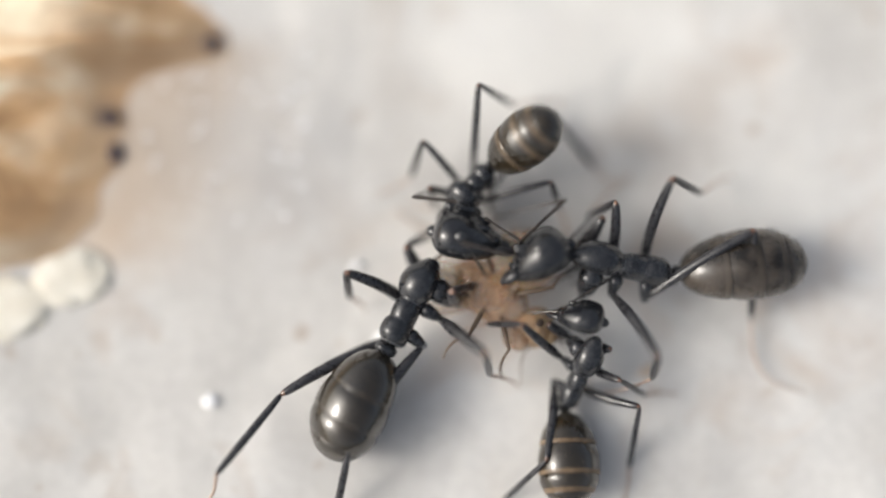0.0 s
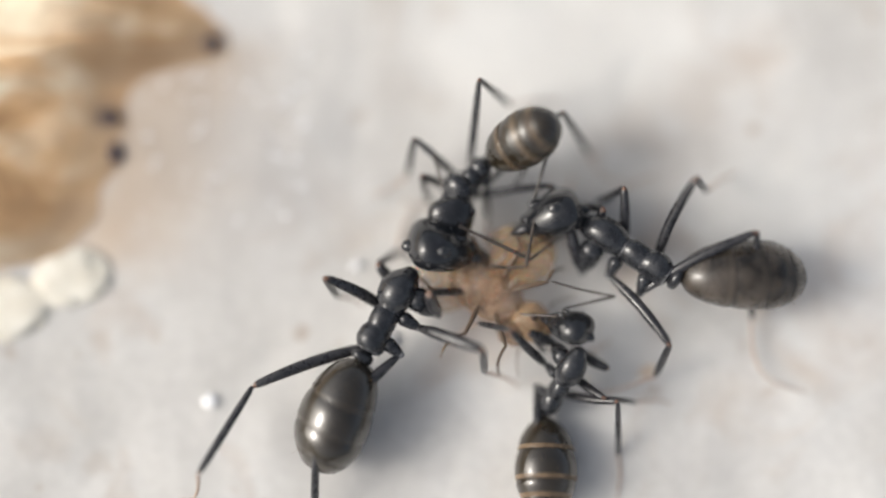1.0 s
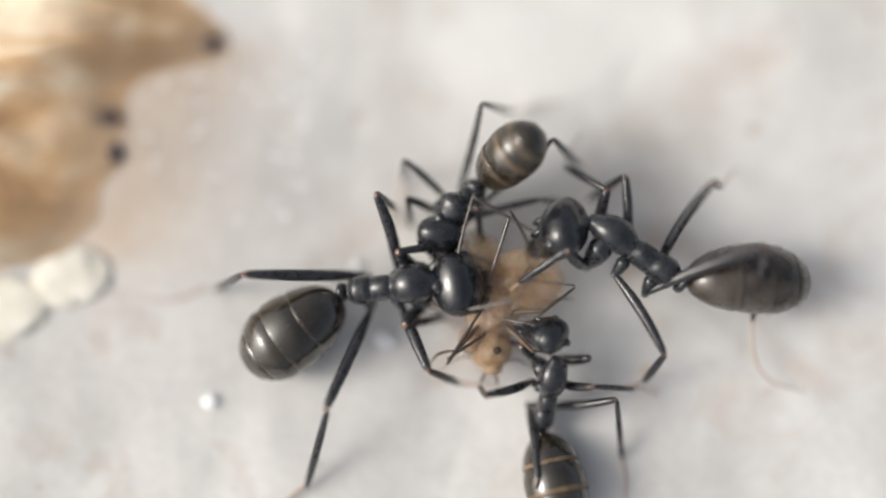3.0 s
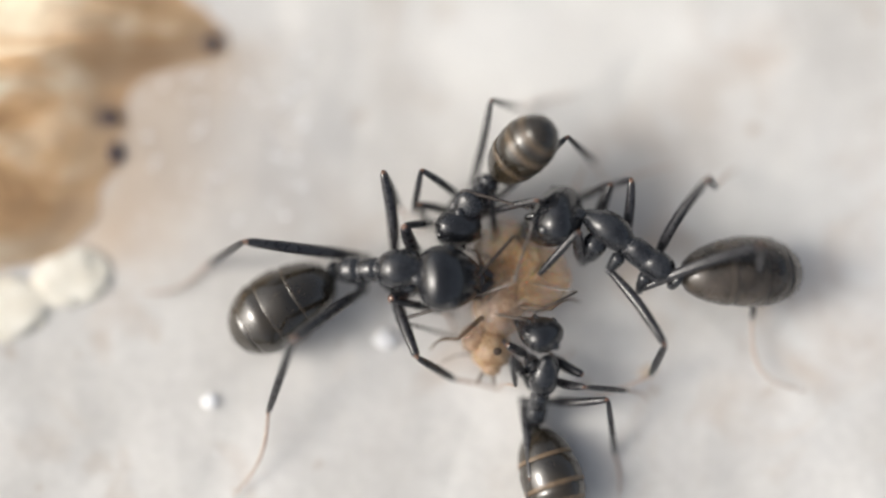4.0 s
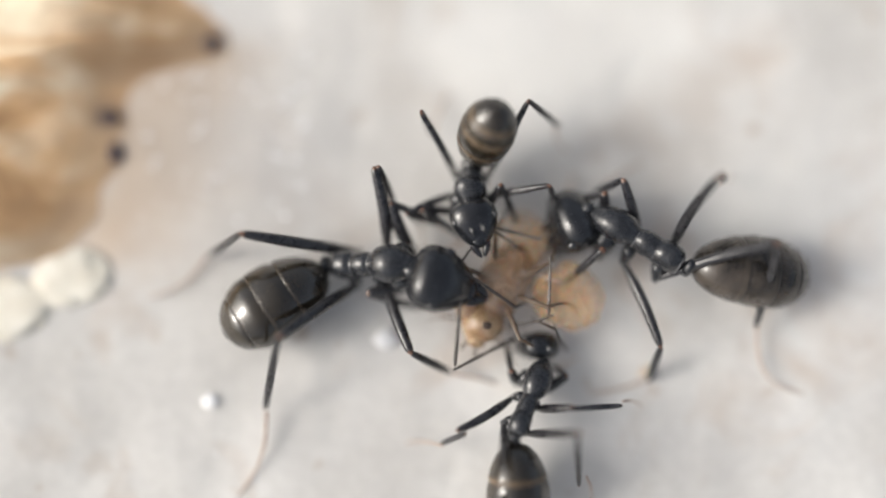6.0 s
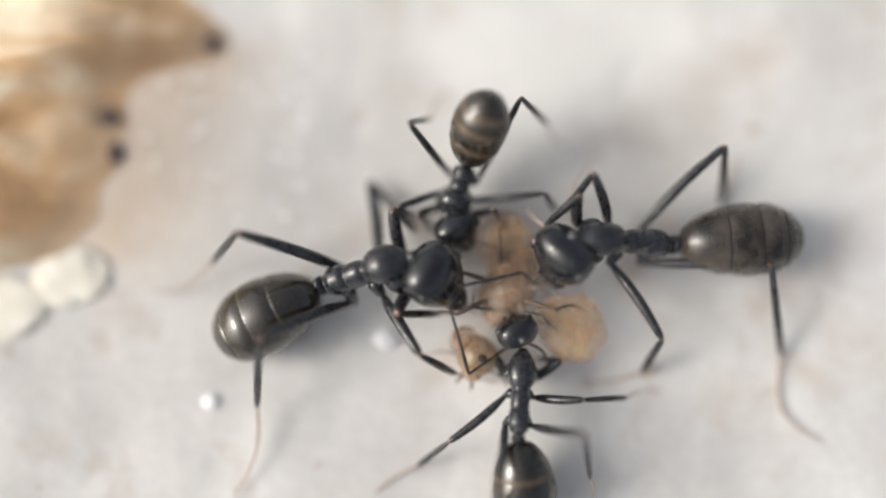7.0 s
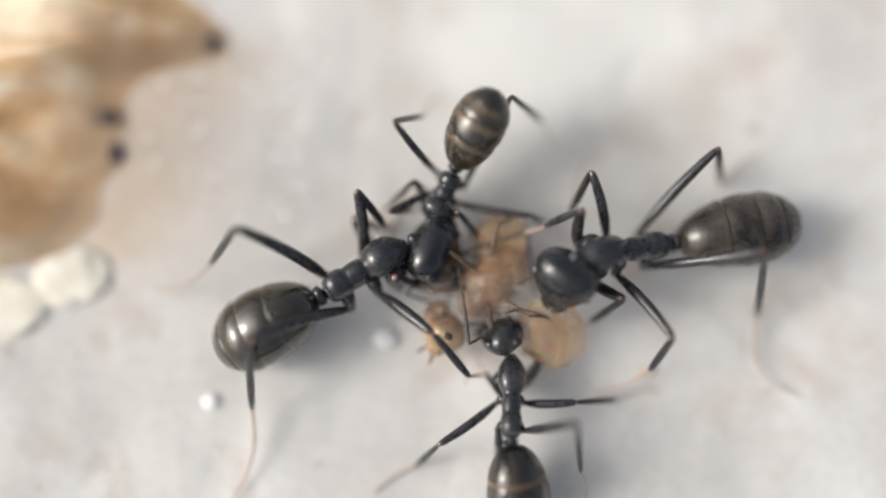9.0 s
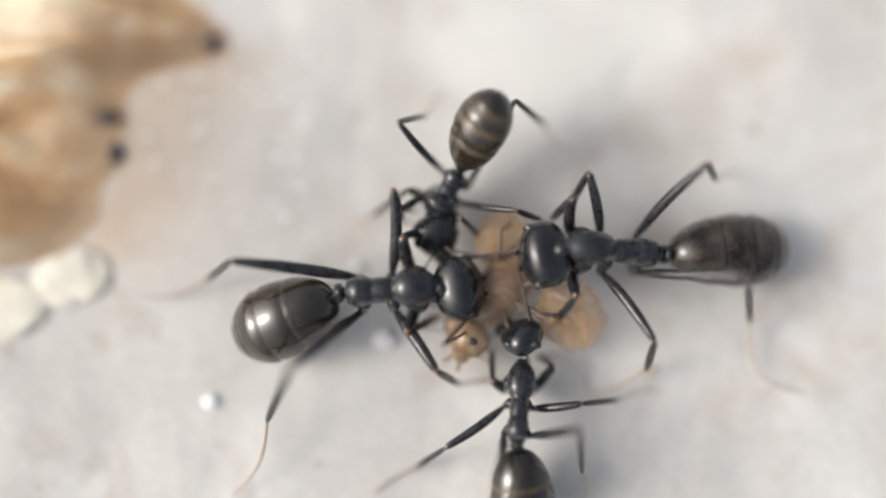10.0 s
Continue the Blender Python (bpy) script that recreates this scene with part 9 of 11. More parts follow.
    walk(ANT_C_PARTS["al2"],[(0,at(4.539,0.081,-0.561,0,44.9,174.8)),(0.5,at(2.31,2.503,0.659,-82.6,85.4,90.3)),(1,at(1.92,2.215,-0.572,172.9,46.7,-16)),(1.2,at(1.834,1.989,-1.009,-174.5,44.2,1.6)),(1.5,at(1.668,1.412,-1.409,-152,49.2,32.2)),(2,at(1.504,0.223,-1.603,-111.8,45.6,85)),(2.2,at(1.247,1.655,-1.839,-159.2,34,16.4)),(2.5,at(1.618,2.707,-1.3,-163.4,47.2,10)),(2.7,at(1.814,2.899,-1.318,-153.6,54.2,22.7)),(3.8,at(2.083,2.725,-1.182,-153.9,55.3,22.3)),(4,at(1.906,2.542,-1.235,-146.5,55.5,31.3)),(4.5,at(1.403,3,-0.958,-146.6,53,31.1)),(5,at(1.388,3.068,-1.014,-115.5,51.9,69.8)),(5.5,at(1.32,2.588,-1.252,-161.3,40.6,9.4)),(5.7,at(1.107,2.742,-1.064,-142.1,47,36.8)),(6.8,at(0.692,3.16,-0.627,-170.1,47.1,-0.7)),(7,at(3.586,2.475,1.751,-77,57.9,105.2)),(7.5,at(2.284,2.268,-1.93,-21,29.2,174.9)),(8,at(3.341,2.853,1.213,-66,53.3,111.7)),(8.5,at(3.105,2.897,1.362,-94.4,65.8,79.3)),(9,at(3.808,2.66,1.273,-133.1,71.5,37.9)),(9.5,at(1.995,2.621,-1.586,174.6,65.5,-26.4)),(10,at(1.788,2.176,-1.314,-145.1,70.3,16.8))])
    walk(ANT_C_PARTS["ar1"],[(0,at(2.937,-0.223,-0.422,0,-21.6,-131.3)),(0.5,at(2.739,0.664,-0.448,24,-76.9,-159.2)),(1,at(2.864,0.299,-0.015,-63,-42.3,-66.4)),(1.2,at(2.857,0.346,-0.046,-70.5,-25.2,-53)),(1.5,at(2.863,0.373,-0.079,-70.5,-16.8,-53)),(2,at(2.695,0.712,-0.306,-47.5,-40.4,-98.2)),(2.2,at(2.651,0.762,-0.57,-74.9,-25.1,-50.2)),(2.5,at(2.614,0.981,-0.653,-83.8,-7.6,-19.5)),(2.7,at(2.499,1.094,-0.673,-83.8,7.6,-2.6)),(3.8,at(2.728,0.823,-0.563,-82.7,12.2,3.8)),(4,at(2.794,0.748,-0.488,-80.1,20.2,13.1)),(4.5,at(2.463,1.216,-0.574,-79.6,18.1,14.7)),(5,at(2.268,1.393,-0.46,-70.3,27.4,38.4)),(5.5,at(2.5,0.852,-0.69,-81.5,8.9,3.7)),(5.7,at(2.385,1.225,-0.279,-78.3,12.5,21.1)),(6.8,at(2.173,1.537,-0.682,-88.7,11.7,-26.1)),(7,at(3.404,0.802,0.619,-82.1,15.9,0.9)),(7.5,at(2.138,0.812,-0.892,-123.7,45.1,-70.4)),(8,at(3.369,0.897,0.602,-80.6,17.4,2.6)),(8.5,at(3.189,1.047,0.333,-83.5,12.4,-8.9)),(9,at(3.325,0.901,0.509,-85.4,11.8,-18)),(9.5,at(2.192,0.877,-0.8,-88.2,43.3,-31.7)),(10,at(2.345,0.054,-1.198,-59.6,37.7,11.1))])
    walk(ANT_C_PARTS["ar2"],[(0,at(1.734,-1.59,0.298,0,47.7,-2.7)),(0.5,at(2.325,0.505,1.46,-34.7,72.2,-41.6)),(1,at(3.443,-1.028,1.304,83.2,65.8,79.7)),(1.2,at(3.924,-1.069,0.788,97.1,56.6,95.5)),(1.5,at(3.991,-1.124,0.487,103.7,58.3,103.3)),(2,at(2.482,-0.765,0.962,-4.5,75.3,-8.8)),(2.2,at(3.787,-0.6,0.259,107.4,61.7,106.5)),(2.5,at(4.444,0.333,-0.393,120.4,45.8,122.4)),(2.7,at(4.439,1.006,-0.931,119.8,42.6,121.5)),(3.8,at(4.638,0.949,-0.976,119.9,41.1,121.7)),(4,at(4.585,1.164,-1.165,123.8,39.8,127.7)),(4.5,at(4.264,1.689,-1.183,124.2,33.6,128.4)),(5,at(3.63,2.472,-1.363,120.1,37.5,121.3)),(5.5,at(4.431,0.976,-0.993,124.9,38.2,129.2)),(5.7,at(4.17,1.913,-0.703,138.2,41.7,149.7)),(6.8,at(3.896,0.694,-1.079,142.9,21.4,158.5)),(7,at(5.286,0.833,0.08,147.4,-8.7,-163.9)),(7.5,at(2.601,-0.49,-2.281,149.4,-10.4,-127.3)),(8,at(5.237,0.984,0.019,159.4,-10,179.8)),(8.5,at(5.079,0.752,-0.085,163.3,-3.3,147)),(9,at(5.149,0.31,0.106,162,8.8,119.5)),(9.5,at(3.405,0.128,-2.143,145.9,23.1,118)),(10,at(3.865,0.353,-2.397,152.3,9.1,140.7))])
    walk(ANT_D,[(0,at(3.888,-3.69,1.21,25,-36.7,65.4)),(0.5,at(3.618,-3.821,1.247,25,-41.3,65.8)),(1,at(3.372,-3.927,1.216,25,-40.3,60.5)),(1.2,at(3.256,-4.123,1.209,20,-41.2,68.5)),(1.5,at(2.982,-4.179,1.277,15,-48,74.6)),(2,at(3.236,-4.454,1.126,25,-34.7,66.1)),(2.2,at(3.213,-4.395,1.145,22,-36.8,67.1)),(2.5,at(3.114,-4.341,1.174,20,-35.4,73.5)),(2.7,at(3.047,-4.275,1.177,15,-37.8,77.4)),(3.8,at(2.822,-4.249,1.222,12,-42.2,81)),(4,at(2.741,-4.208,1.229,10,-45.1,80.8)),(4.5,at(2.507,-4.403,1.207,10,-47.6,79.8)),(5,at(2.394,-4.514,1.09,15,-24.6,65.4)),(5.5,at(2.356,-4.367,1.159,10,-26.8,67.1)),(5.7,at(2.507,-4.404,1.385,12,12.2,62.4)),(6.8,at(2.177,-4.188,1.464,0,11.1,85.4)),(7,at(2.159,-4.195,1.623,0,8.7,85.8)),(7.5,at(2.036,-3.854,1.617,0,5.5,82.4)),(8,at(2.191,-4.329,1.358,0,17.3,82.2)),(8.5,at(2.014,-4.292,1.388,0,12.5,83.5)),(9,at(1.912,-4.322,1.445,0,14.3,88.3)),(9.5,at(2.101,-4.376,1.529,0,12.5,86.5)),(10,at(2.141,-4.447,1.478,0,14.8,84.5))])
    walk(ANT_D_PARTS["head"],[(0,at(1.627,-0.072,-0.3,97.7,26.3,105.8)),(0.5,at(1.542,-0.189,-0.209,102.6,36,108.1)),(1,at(1.571,-0.113,-0.274,101.8,41.9,110.5)),(1.5,at(1.614,-0.153,-0.374,156.9,60.8,164.8)),(2,at(1.695,-0.183,-0.28,81.6,36.9,92.7)),(2.5,at(1.678,-0.204,-0.277,83.5,36.3,94.7)),(4,at(1.526,-0.17,-0.28,91.4,52.9,94.1)),(4.5,at(1.62,-0.257,-0.397,106.6,65.4,103.3)),(5,at(1.63,-0.15,-0.152,59.4,46.3,88.9)),(5.5,at(1.581,-0.002,-0.163,68,54.4,96.4)),(7,at(1.313,0.046,0.61,2.2,48.5,30.1)),(7.5,at(1.148,0.092,0.586,-1.7,52.9,9.4)),(8,at(1.345,-0.123,0.637,6.1,27.2,66.2)),(8.5,at(1.391,-0.069,0.629,9.8,29.3,69.6)),(9,at(1.362,-0.09,0.635,6.6,33.1,58.5)),(9.5,at(1.398,-0.19,0.637,7.7,31.5,59.9)),(10,at(1.449,-0.288,0.66,4.5,30.1,56.2))])
    walk(ANT_D_PARTS["gaster"],[(0,at(-1.208,0,0,-5.9,-50.5,-169.5)),(0.5,at(-1.208,0,0,-7.1,-54.6,-175.7)),(1,at(-1.208,0,0,-5,-55.2,-166.4)),(1.2,at(-1.208,0,0,-7.1,-54,-176.2)),(1.5,at(-1.208,0,0,-7.6,-60.9,-171.7)),(2,at(-1.208,0,0,-18.6,-51.4,-163.5)),(2.2,at(-1.208,0,0,-14.2,-52.6,-161.7)),(2.5,at(-1.208,0,0,-11,-48.8,-166.5)),(2.7,at(-1.208,0,0,-5.6,-50.3,-164.4)),(3.8,at(-1.208,0,0,4.4,-52.7,-149.6)),(4,at(-1.208,0,0,5.7,-55.1,-148.2)),(4.5,at(-1.208,0,0,12.4,-59.3,-149)),(5,at(-1.208,0,0,-5.1,-35.1,-161.3)),(5.5,at(-1.208,0,0,-1.3,-34.6,-159.9)),(5.7,at(-1.208,0,0,-0.7,19.1,-143.6)),(6.8,at(-1.208,0,0,0,32,-167.3)),(7,at(-1.208,0,0,0,32.4,-167.6)),(7.5,at(-1.208,0,0,0,27.9,-167.2)),(8,at(-1.208,0,0,0,39.1,-165.3)),(8.5,at(-1.208,0,0,0,32.9,-164)),(9,at(-1.208,0,0,0,36.8,-168.8)),(9.5,at(-1.208,0,0,0,36.4,-168.6)),(10,at(-1.208,0,0,0,38.8,-165.9))])
    walk(ANT_D_PARTS["fl1"],[(0,at(0.483,0.34,-0.977,0,-4.3,68)),(0.5,at(0.483,0.34,-0.977,-0,5.3,66.8)),(1,at(0.483,0.34,-0.977,1.3,4.3,82.4)),(1.2,at(0.483,0.34,-0.977,-0.9,3.8,52.5)),(1.5,at(0.483,0.34,-0.977,-3.2,19.1,40.8)),(2,at(0.483,0.34,-0.977,-2.6,-3.2,44.8)),(2.2,at(0.483,0.34,-0.977,-2.2,-17,42.1)),(2.5,at(0.483,0.34,-0.977,28.1,-55.1,-4.8)),(2.7,at(0.483,0.34,-0.977,-3.6,-25.7,41.1)),(3.8,at(0.483,0.34,-0.977,-4.8,-10.7,44.8)),(4,at(0.483,0.34,-0.977,-6.7,-11,54.8)),(4.5,at(0.483,0.34,-0.977,-5.4,-8.1,46.9)),(5,at(0.483,0.34,-0.977,2.1,-58.3,34.6)),(5.5,at(0.483,0.34,-0.977,17.6,-68.7,17.4)),(5.7,at(0.483,0.34,-0.977,-45.1,-56.1,86.1)),(6.8,at(0.483,0.34,-0.977,-22.6,-71.7,61.3)),(7,at(0.483,0.34,-0.977,-2.7,-36.9,38)),(7.5,at(0.483,0.34,-0.977,-62.8,-48.5,118.6)),(8,at(0.483,0.34,-0.977,-63.5,-61.4,119.5)),(8.5,at(0.483,0.34,-0.977,-95,-62.3,155)),(9,at(0.483,0.34,-0.977,-122.7,-58.4,-173.4)),(9.5,at(0.483,0.34,-0.977,-46.5,-60.3,101.9)),(10,at(0.483,0.34,-0.977,-28.7,-58.1,81.3))])
    walk(ANT_D_PARTS["fl2"],[(0,at(0.804,1.134,-0.912,0,34.7,-142.6)),(0.5,at(0.82,1.126,-1.056,2.5,30.9,-137.9)),(1,at(0.597,1.189,-1.041,5.6,6.5,-128.7)),(1.2,at(1.005,1.02,-1.033,-2,25.6,-155.3)),(1.5,at(1.097,0.871,-1.258,-3.5,15.9,-159.6)),(2,at(1.092,0.944,-0.929,0.6,31.9,-149.4)),(2.2,at(1.093,0.891,-0.725,-3.1,36.2,-156.1)),(2.5,at(0.972,0.299,-0.272,-50.7,57,142.2)),(2.7,at(1.066,0.849,-0.605,-33.8,59.6,162)),(3.8,at(1.082,0.935,-0.817,-29.6,59.8,166.9)),(4,at(0.97,1.029,-0.813,-28.4,63.2,168.3)),(4.5,at(1.064,0.961,-0.856,-4,65,-164.7)),(5,at(0.855,0.597,-0.247,-161.9,60.3,35)),(5.5,at(0.781,0.434,-0.177,-150.7,59.2,47.9)),(5.7,at(0.516,0.818,-0.264,-166.8,34.3,26.5)),(6.8,at(0.613,0.577,-0.162,178,42,2.1)),(7,at(1.025,0.763,-0.462,59.7,74,-122.3)),(7.5,at(0.211,0.84,-0.333,151,59.8,-26.7)),(8,at(0.281,0.698,-0.223,173.7,32.1,3.7)),(8.5,at(0.122,0.509,-0.216,178.1,28.9,12.3)),(9,at(0.036,0.288,-0.246,-175,32.7,25.8)),(9.5,at(0.395,0.757,-0.231,169.4,49.2,2.4)),(10,at(0.552,0.789,-0.248,170.7,21.6,4.6))])
    walk(ANT_D_PARTS["fl3"],[(0,at(0.08,0.581,-1.543,39.5,50.9,89.7)),(0.5,at(0.115,0.488,-1.625,48.3,49.5,101.2)),(1,at(-0.091,0.329,-1.165,46.3,62.9,98.7)),(1.2,at(0.097,0.603,-1.513,30.1,56.2,80)),(1.5,at(0.098,0.5,-1.561,42.8,55.4,95.4)),(2,at(0.282,0.465,-1.514,28.2,54,77.5)),(2.2,at(0.275,0.529,-1.379,42.7,57.7,95)),(2.5,at(0.495,0.67,-1.201,97.4,70.8,154.4)),(2.7,at(0.533,1.022,-1.56,46.5,59.2,99.2)),(3.8,at(0.539,1.061,-1.775,43.3,52.9,95.4)),(4,at(0.48,1.13,-1.802,46,48.4,98.9)),(4.5,at(0.613,0.838,-1.86,55.2,48.9,111.1)),(5,at(1.305,0.911,-1.209,101.2,68.6,163.2)),(5.5,at(1.161,0.854,-1.129,106.4,66.8,168.9)),(5.7,at(1.335,1.227,-0.889,18.3,44.3,70.9)),(6.8,at(1.437,0.608,-0.903,14.9,13.2,64)),(7,at(0.862,0.505,-1.527,14.9,-13.1,46.1)),(7.5,at(0.708,0.589,-1.292,14.7,11.7,56.7)),(8,at(1.218,0.759,-0.812,14.6,1.4,55.1)),(8.5,at(1.069,0.715,-0.752,12,18.8,40.7)),(9,at(0.876,0.694,-0.844,6.4,14.1,21.1)),(9.5,at(1.119,0.786,-1.069,6,0.8,18.4)),(10,at(1.578,0.872,-0.656,14.8,22.6,59.2))])
    walk(ANT_D_PARTS["fr1"],[(0,at(0.483,-0.34,-0.977,0,-62.9,-15.4)),(0.5,at(0.483,-0.34,-0.977,32.6,-44.1,-54.9)),(1,at(0.483,-0.34,-0.977,49.8,-40.1,-80.3)),(1.2,at(0.483,-0.34,-0.977,36.6,-40.6,-60.1)),(1.5,at(0.483,-0.34,-0.977,58,-16.7,-102.1)),(2,at(0.483,-0.34,-0.977,2.3,-52.1,-18.8)),(2.2,at(0.483,-0.34,-0.977,11.4,-50.8,-30.4)),(2.5,at(0.483,-0.34,-0.977,27.1,-38.7,-52.4)),(2.7,at(0.483,-0.34,-0.977,23.1,-35.4,-45.7)),(3.8,at(0.483,-0.34,-0.977,48.3,-31.9,-89.7)),(4,at(0.483,-0.34,-0.977,47.9,-43.5,-89)),(4.5,at(0.483,-0.34,-0.977,60.7,11.9,-129.2)),(4.75,at(0.483,-0.34,-0.977,57.3,-27,-105.1)),(5,at(0.483,-0.34,-0.977,22.6,-57.6,-56.8)),(5.5,at(0.483,-0.34,-0.977,11.3,-49.2,-42.9)),(5.7,at(0.483,-0.34,-0.977,2.2,-53.2,-31.2)),(6.8,at(0.483,-0.34,-0.977,16.6,-32.3,-51.9)),(7,at(0.483,-0.34,-0.977,19,-34.9,-56.2)),(7.5,at(0.483,-0.34,-0.977,20.5,-34,-58.9)),(8,at(0.483,-0.34,-0.977,-4.7,-56.2,-24.5)),(8.5,at(0.483,-0.34,-0.977,1.5,-45.2,-32.5)),(9,at(0.483,-0.34,-0.977,5.2,-37.4,-38.1)),(9.5,at(0.483,-0.34,-0.977,5.9,-36,-39.3)),(10,at(0.483,-0.34,-0.977,6.7,-38.6,-40.6))])
    walk(ANT_D_PARTS["fr2"],[(0,at(0.98,-0.477,0.031,0,24.4,145)),(0.5,at(0.951,-1.006,-0.19,-8.5,42.3,129.7)),(1,at(0.63,-1.194,-0.248,-2.2,62.6,137.6)),(1.2,at(0.911,-1.086,-0.24,-10.2,64.1,128.6)),(1.5,at(0.257,-1.4,-0.651,-43.3,54,90.6)),(2,at(1.142,-0.565,-0.084,32.2,45.8,-178.9)),(2.2,at(1.1,-0.702,-0.099,25,43.2,170.9)),(2.5,at(1.022,-1.04,-0.269,15.8,60.7,159.3)),(2.7,at(1.128,-1,-0.321,16.9,34.5,160.8)),(3.8,at(0.488,-1.302,-0.379,-26.1,49.7,100.3)),(4,at(0.498,-1.161,-0.198,-18.2,54,110.4)),(4.5,at(-0.216,-1.199,-1.21,-59.5,31.5,53.2)),(5,at(0.815,-0.848,-0.021,4.8,68.1,129.2)),(5.5,at(1.025,-0.844,-0.12,17.3,63.5,142.9)),(5.7,at(1.063,-0.691,-0.07,-87.4,67.7,33.1)),(6.8,at(1.074,-1.093,-0.371,-54.2,44.9,71.8)),(7,at(1,-1.113,-0.33,-52.4,52.2,74.2)),(7.5,at(0.968,-1.144,-0.343,-47.8,50.4,80.1)),(8,at(1.057,-0.601,-0.036,-86.3,53.8,32.4)),(8.5,at(1.157,-0.769,-0.174,-58.9,52.1,66.4)),(9,at(1.191,-0.895,-0.289,-68.3,42.5,53.7)),(9.5,at(1.191,-0.92,-0.311,-70.7,53.7,50.5)),(10,at(1.155,-0.917,-0.271,-76.7,46.4,42.6))])
    walk(ANT_D_PARTS["fr3"],[(0,at(0.188,0.078,-0.406,100.5,47.3,-155.5)),(0.5,at(0.449,-0.403,-0.904,125.1,34.7,-118.9)),(1,at(0.27,-0.865,-1.19,158.3,27,-58.7)),(1.2,at(0.622,-0.723,-1.195,140.8,31,-93.9)),(1.5,at(0.25,-0.777,-1.51,140.7,10.1,-94.2)),(2,at(0.403,-0.58,-0.845,152.5,39,-67.2)),(2.2,at(0.336,-0.58,-0.826,148.2,41.8,-73.8)),(2.5,at(0.537,-0.857,-1.195,147.8,15.1,-74.5)),(2.7,at(0.302,-0.713,-0.923,147.6,41.1,-74.9)),(3.8,at(0.365,-0.626,-1.188,136.7,29.8,-93.6)),(4,at(0.281,-0.577,-1.056,132.2,43.3,-101)),(4.5,at(0.325,-0.474,-1.764,134.1,-1.5,-96.1)),(5,at(0.565,-0.541,-1.006,145.9,26.6,-46.6)),(5.5,at(0.647,-0.558,-1.07,136,30.9,-67.1)),(5.7,at(1.401,-0.471,-1.052,138.3,-23,-37.8)),(6.8,at(1.308,-0.379,-1.121,146.9,0.4,-79)),(7,at(1.177,-0.487,-1.168,148.5,11.3,-63.8)),(7.5,at(1.084,-0.477,-1.16,145.2,18.9,-76.2)),(8,at(1.586,-0.265,-0.892,145.5,-8.2,-73.5)),(8.5,at(1.418,-0.172,-1.011,145.5,-2.4,-73.7)),(9,at(1.654,-0.264,-1.005,146,-1.6,-88.1)),(9.5,at(1.591,-0.436,-1.166,145.4,-4.9,-78.2)),(10,at(1.694,-0.421,-1.04,145.5,-5.7,-78.4))])
    walk(ANT_D_PARTS["ml1"],[(0,at(-0.06,0.37,-0.592,0,-6.1,59.6)),(0.5,at(-0.06,0.37,-0.592,0.3,-1.8,55.6)),(1,at(-0.06,0.37,-0.592,0.2,-8.3,56.1)),(1.2,at(-0.06,0.37,-0.592,1.1,-2.5,46.6)),(1.5,at(-0.06,0.37,-0.592,3.6,-20.9,34.4)),(2,at(-0.06,0.37,-0.592,-7.3,-13.9,70)),(2.2,at(-0.06,0.37,-0.592,-10.2,-17,80.7)),(2.5,at(-0.06,0.37,-0.592,-11.1,-20.4,83.5)),(2.7,at(-0.06,0.37,-0.592,-10.3,-35.8,81.8)),(3.8,at(-0.06,0.37,-0.592,8,-24.9,46.6)),(4,at(-0.06,0.37,-0.592,17.9,-25.8,23.8)),(4.5,at(-0.06,0.37,-0.592,0.8,-23.3,63.4)),(5,at(-0.06,0.37,-0.592,-16.7,-18.4,110.2)),(5.5,at(-0.06,0.37,-0.592,-2,-46.9,84.1)),(5.7,at(-0.06,0.37,-0.592,-50.1,-29.1,155.4)),(6.8,at(-0.06,0.37,-0.592,-45.2,2.9,134.7)),(7,at(-0.06,0.37,-0.592,-45.3,4.3,132.9)),(7.5,at(-0.06,0.37,-0.592,-44.7,4.6,140.7)),(8,at(-0.06,0.37,-0.592,-45.1,3.7,134.9)),(8.5,at(-0.06,0.37,-0.592,-45.1,-1.1,134.6)),(9,at(-0.06,0.37,-0.592,-45,-1.4,128.3)),(9.5,at(-0.06,0.37,-0.592,-45,1.8,129.4)),(10,at(-0.06,0.37,-0.592,-45,1.5,130.6))])
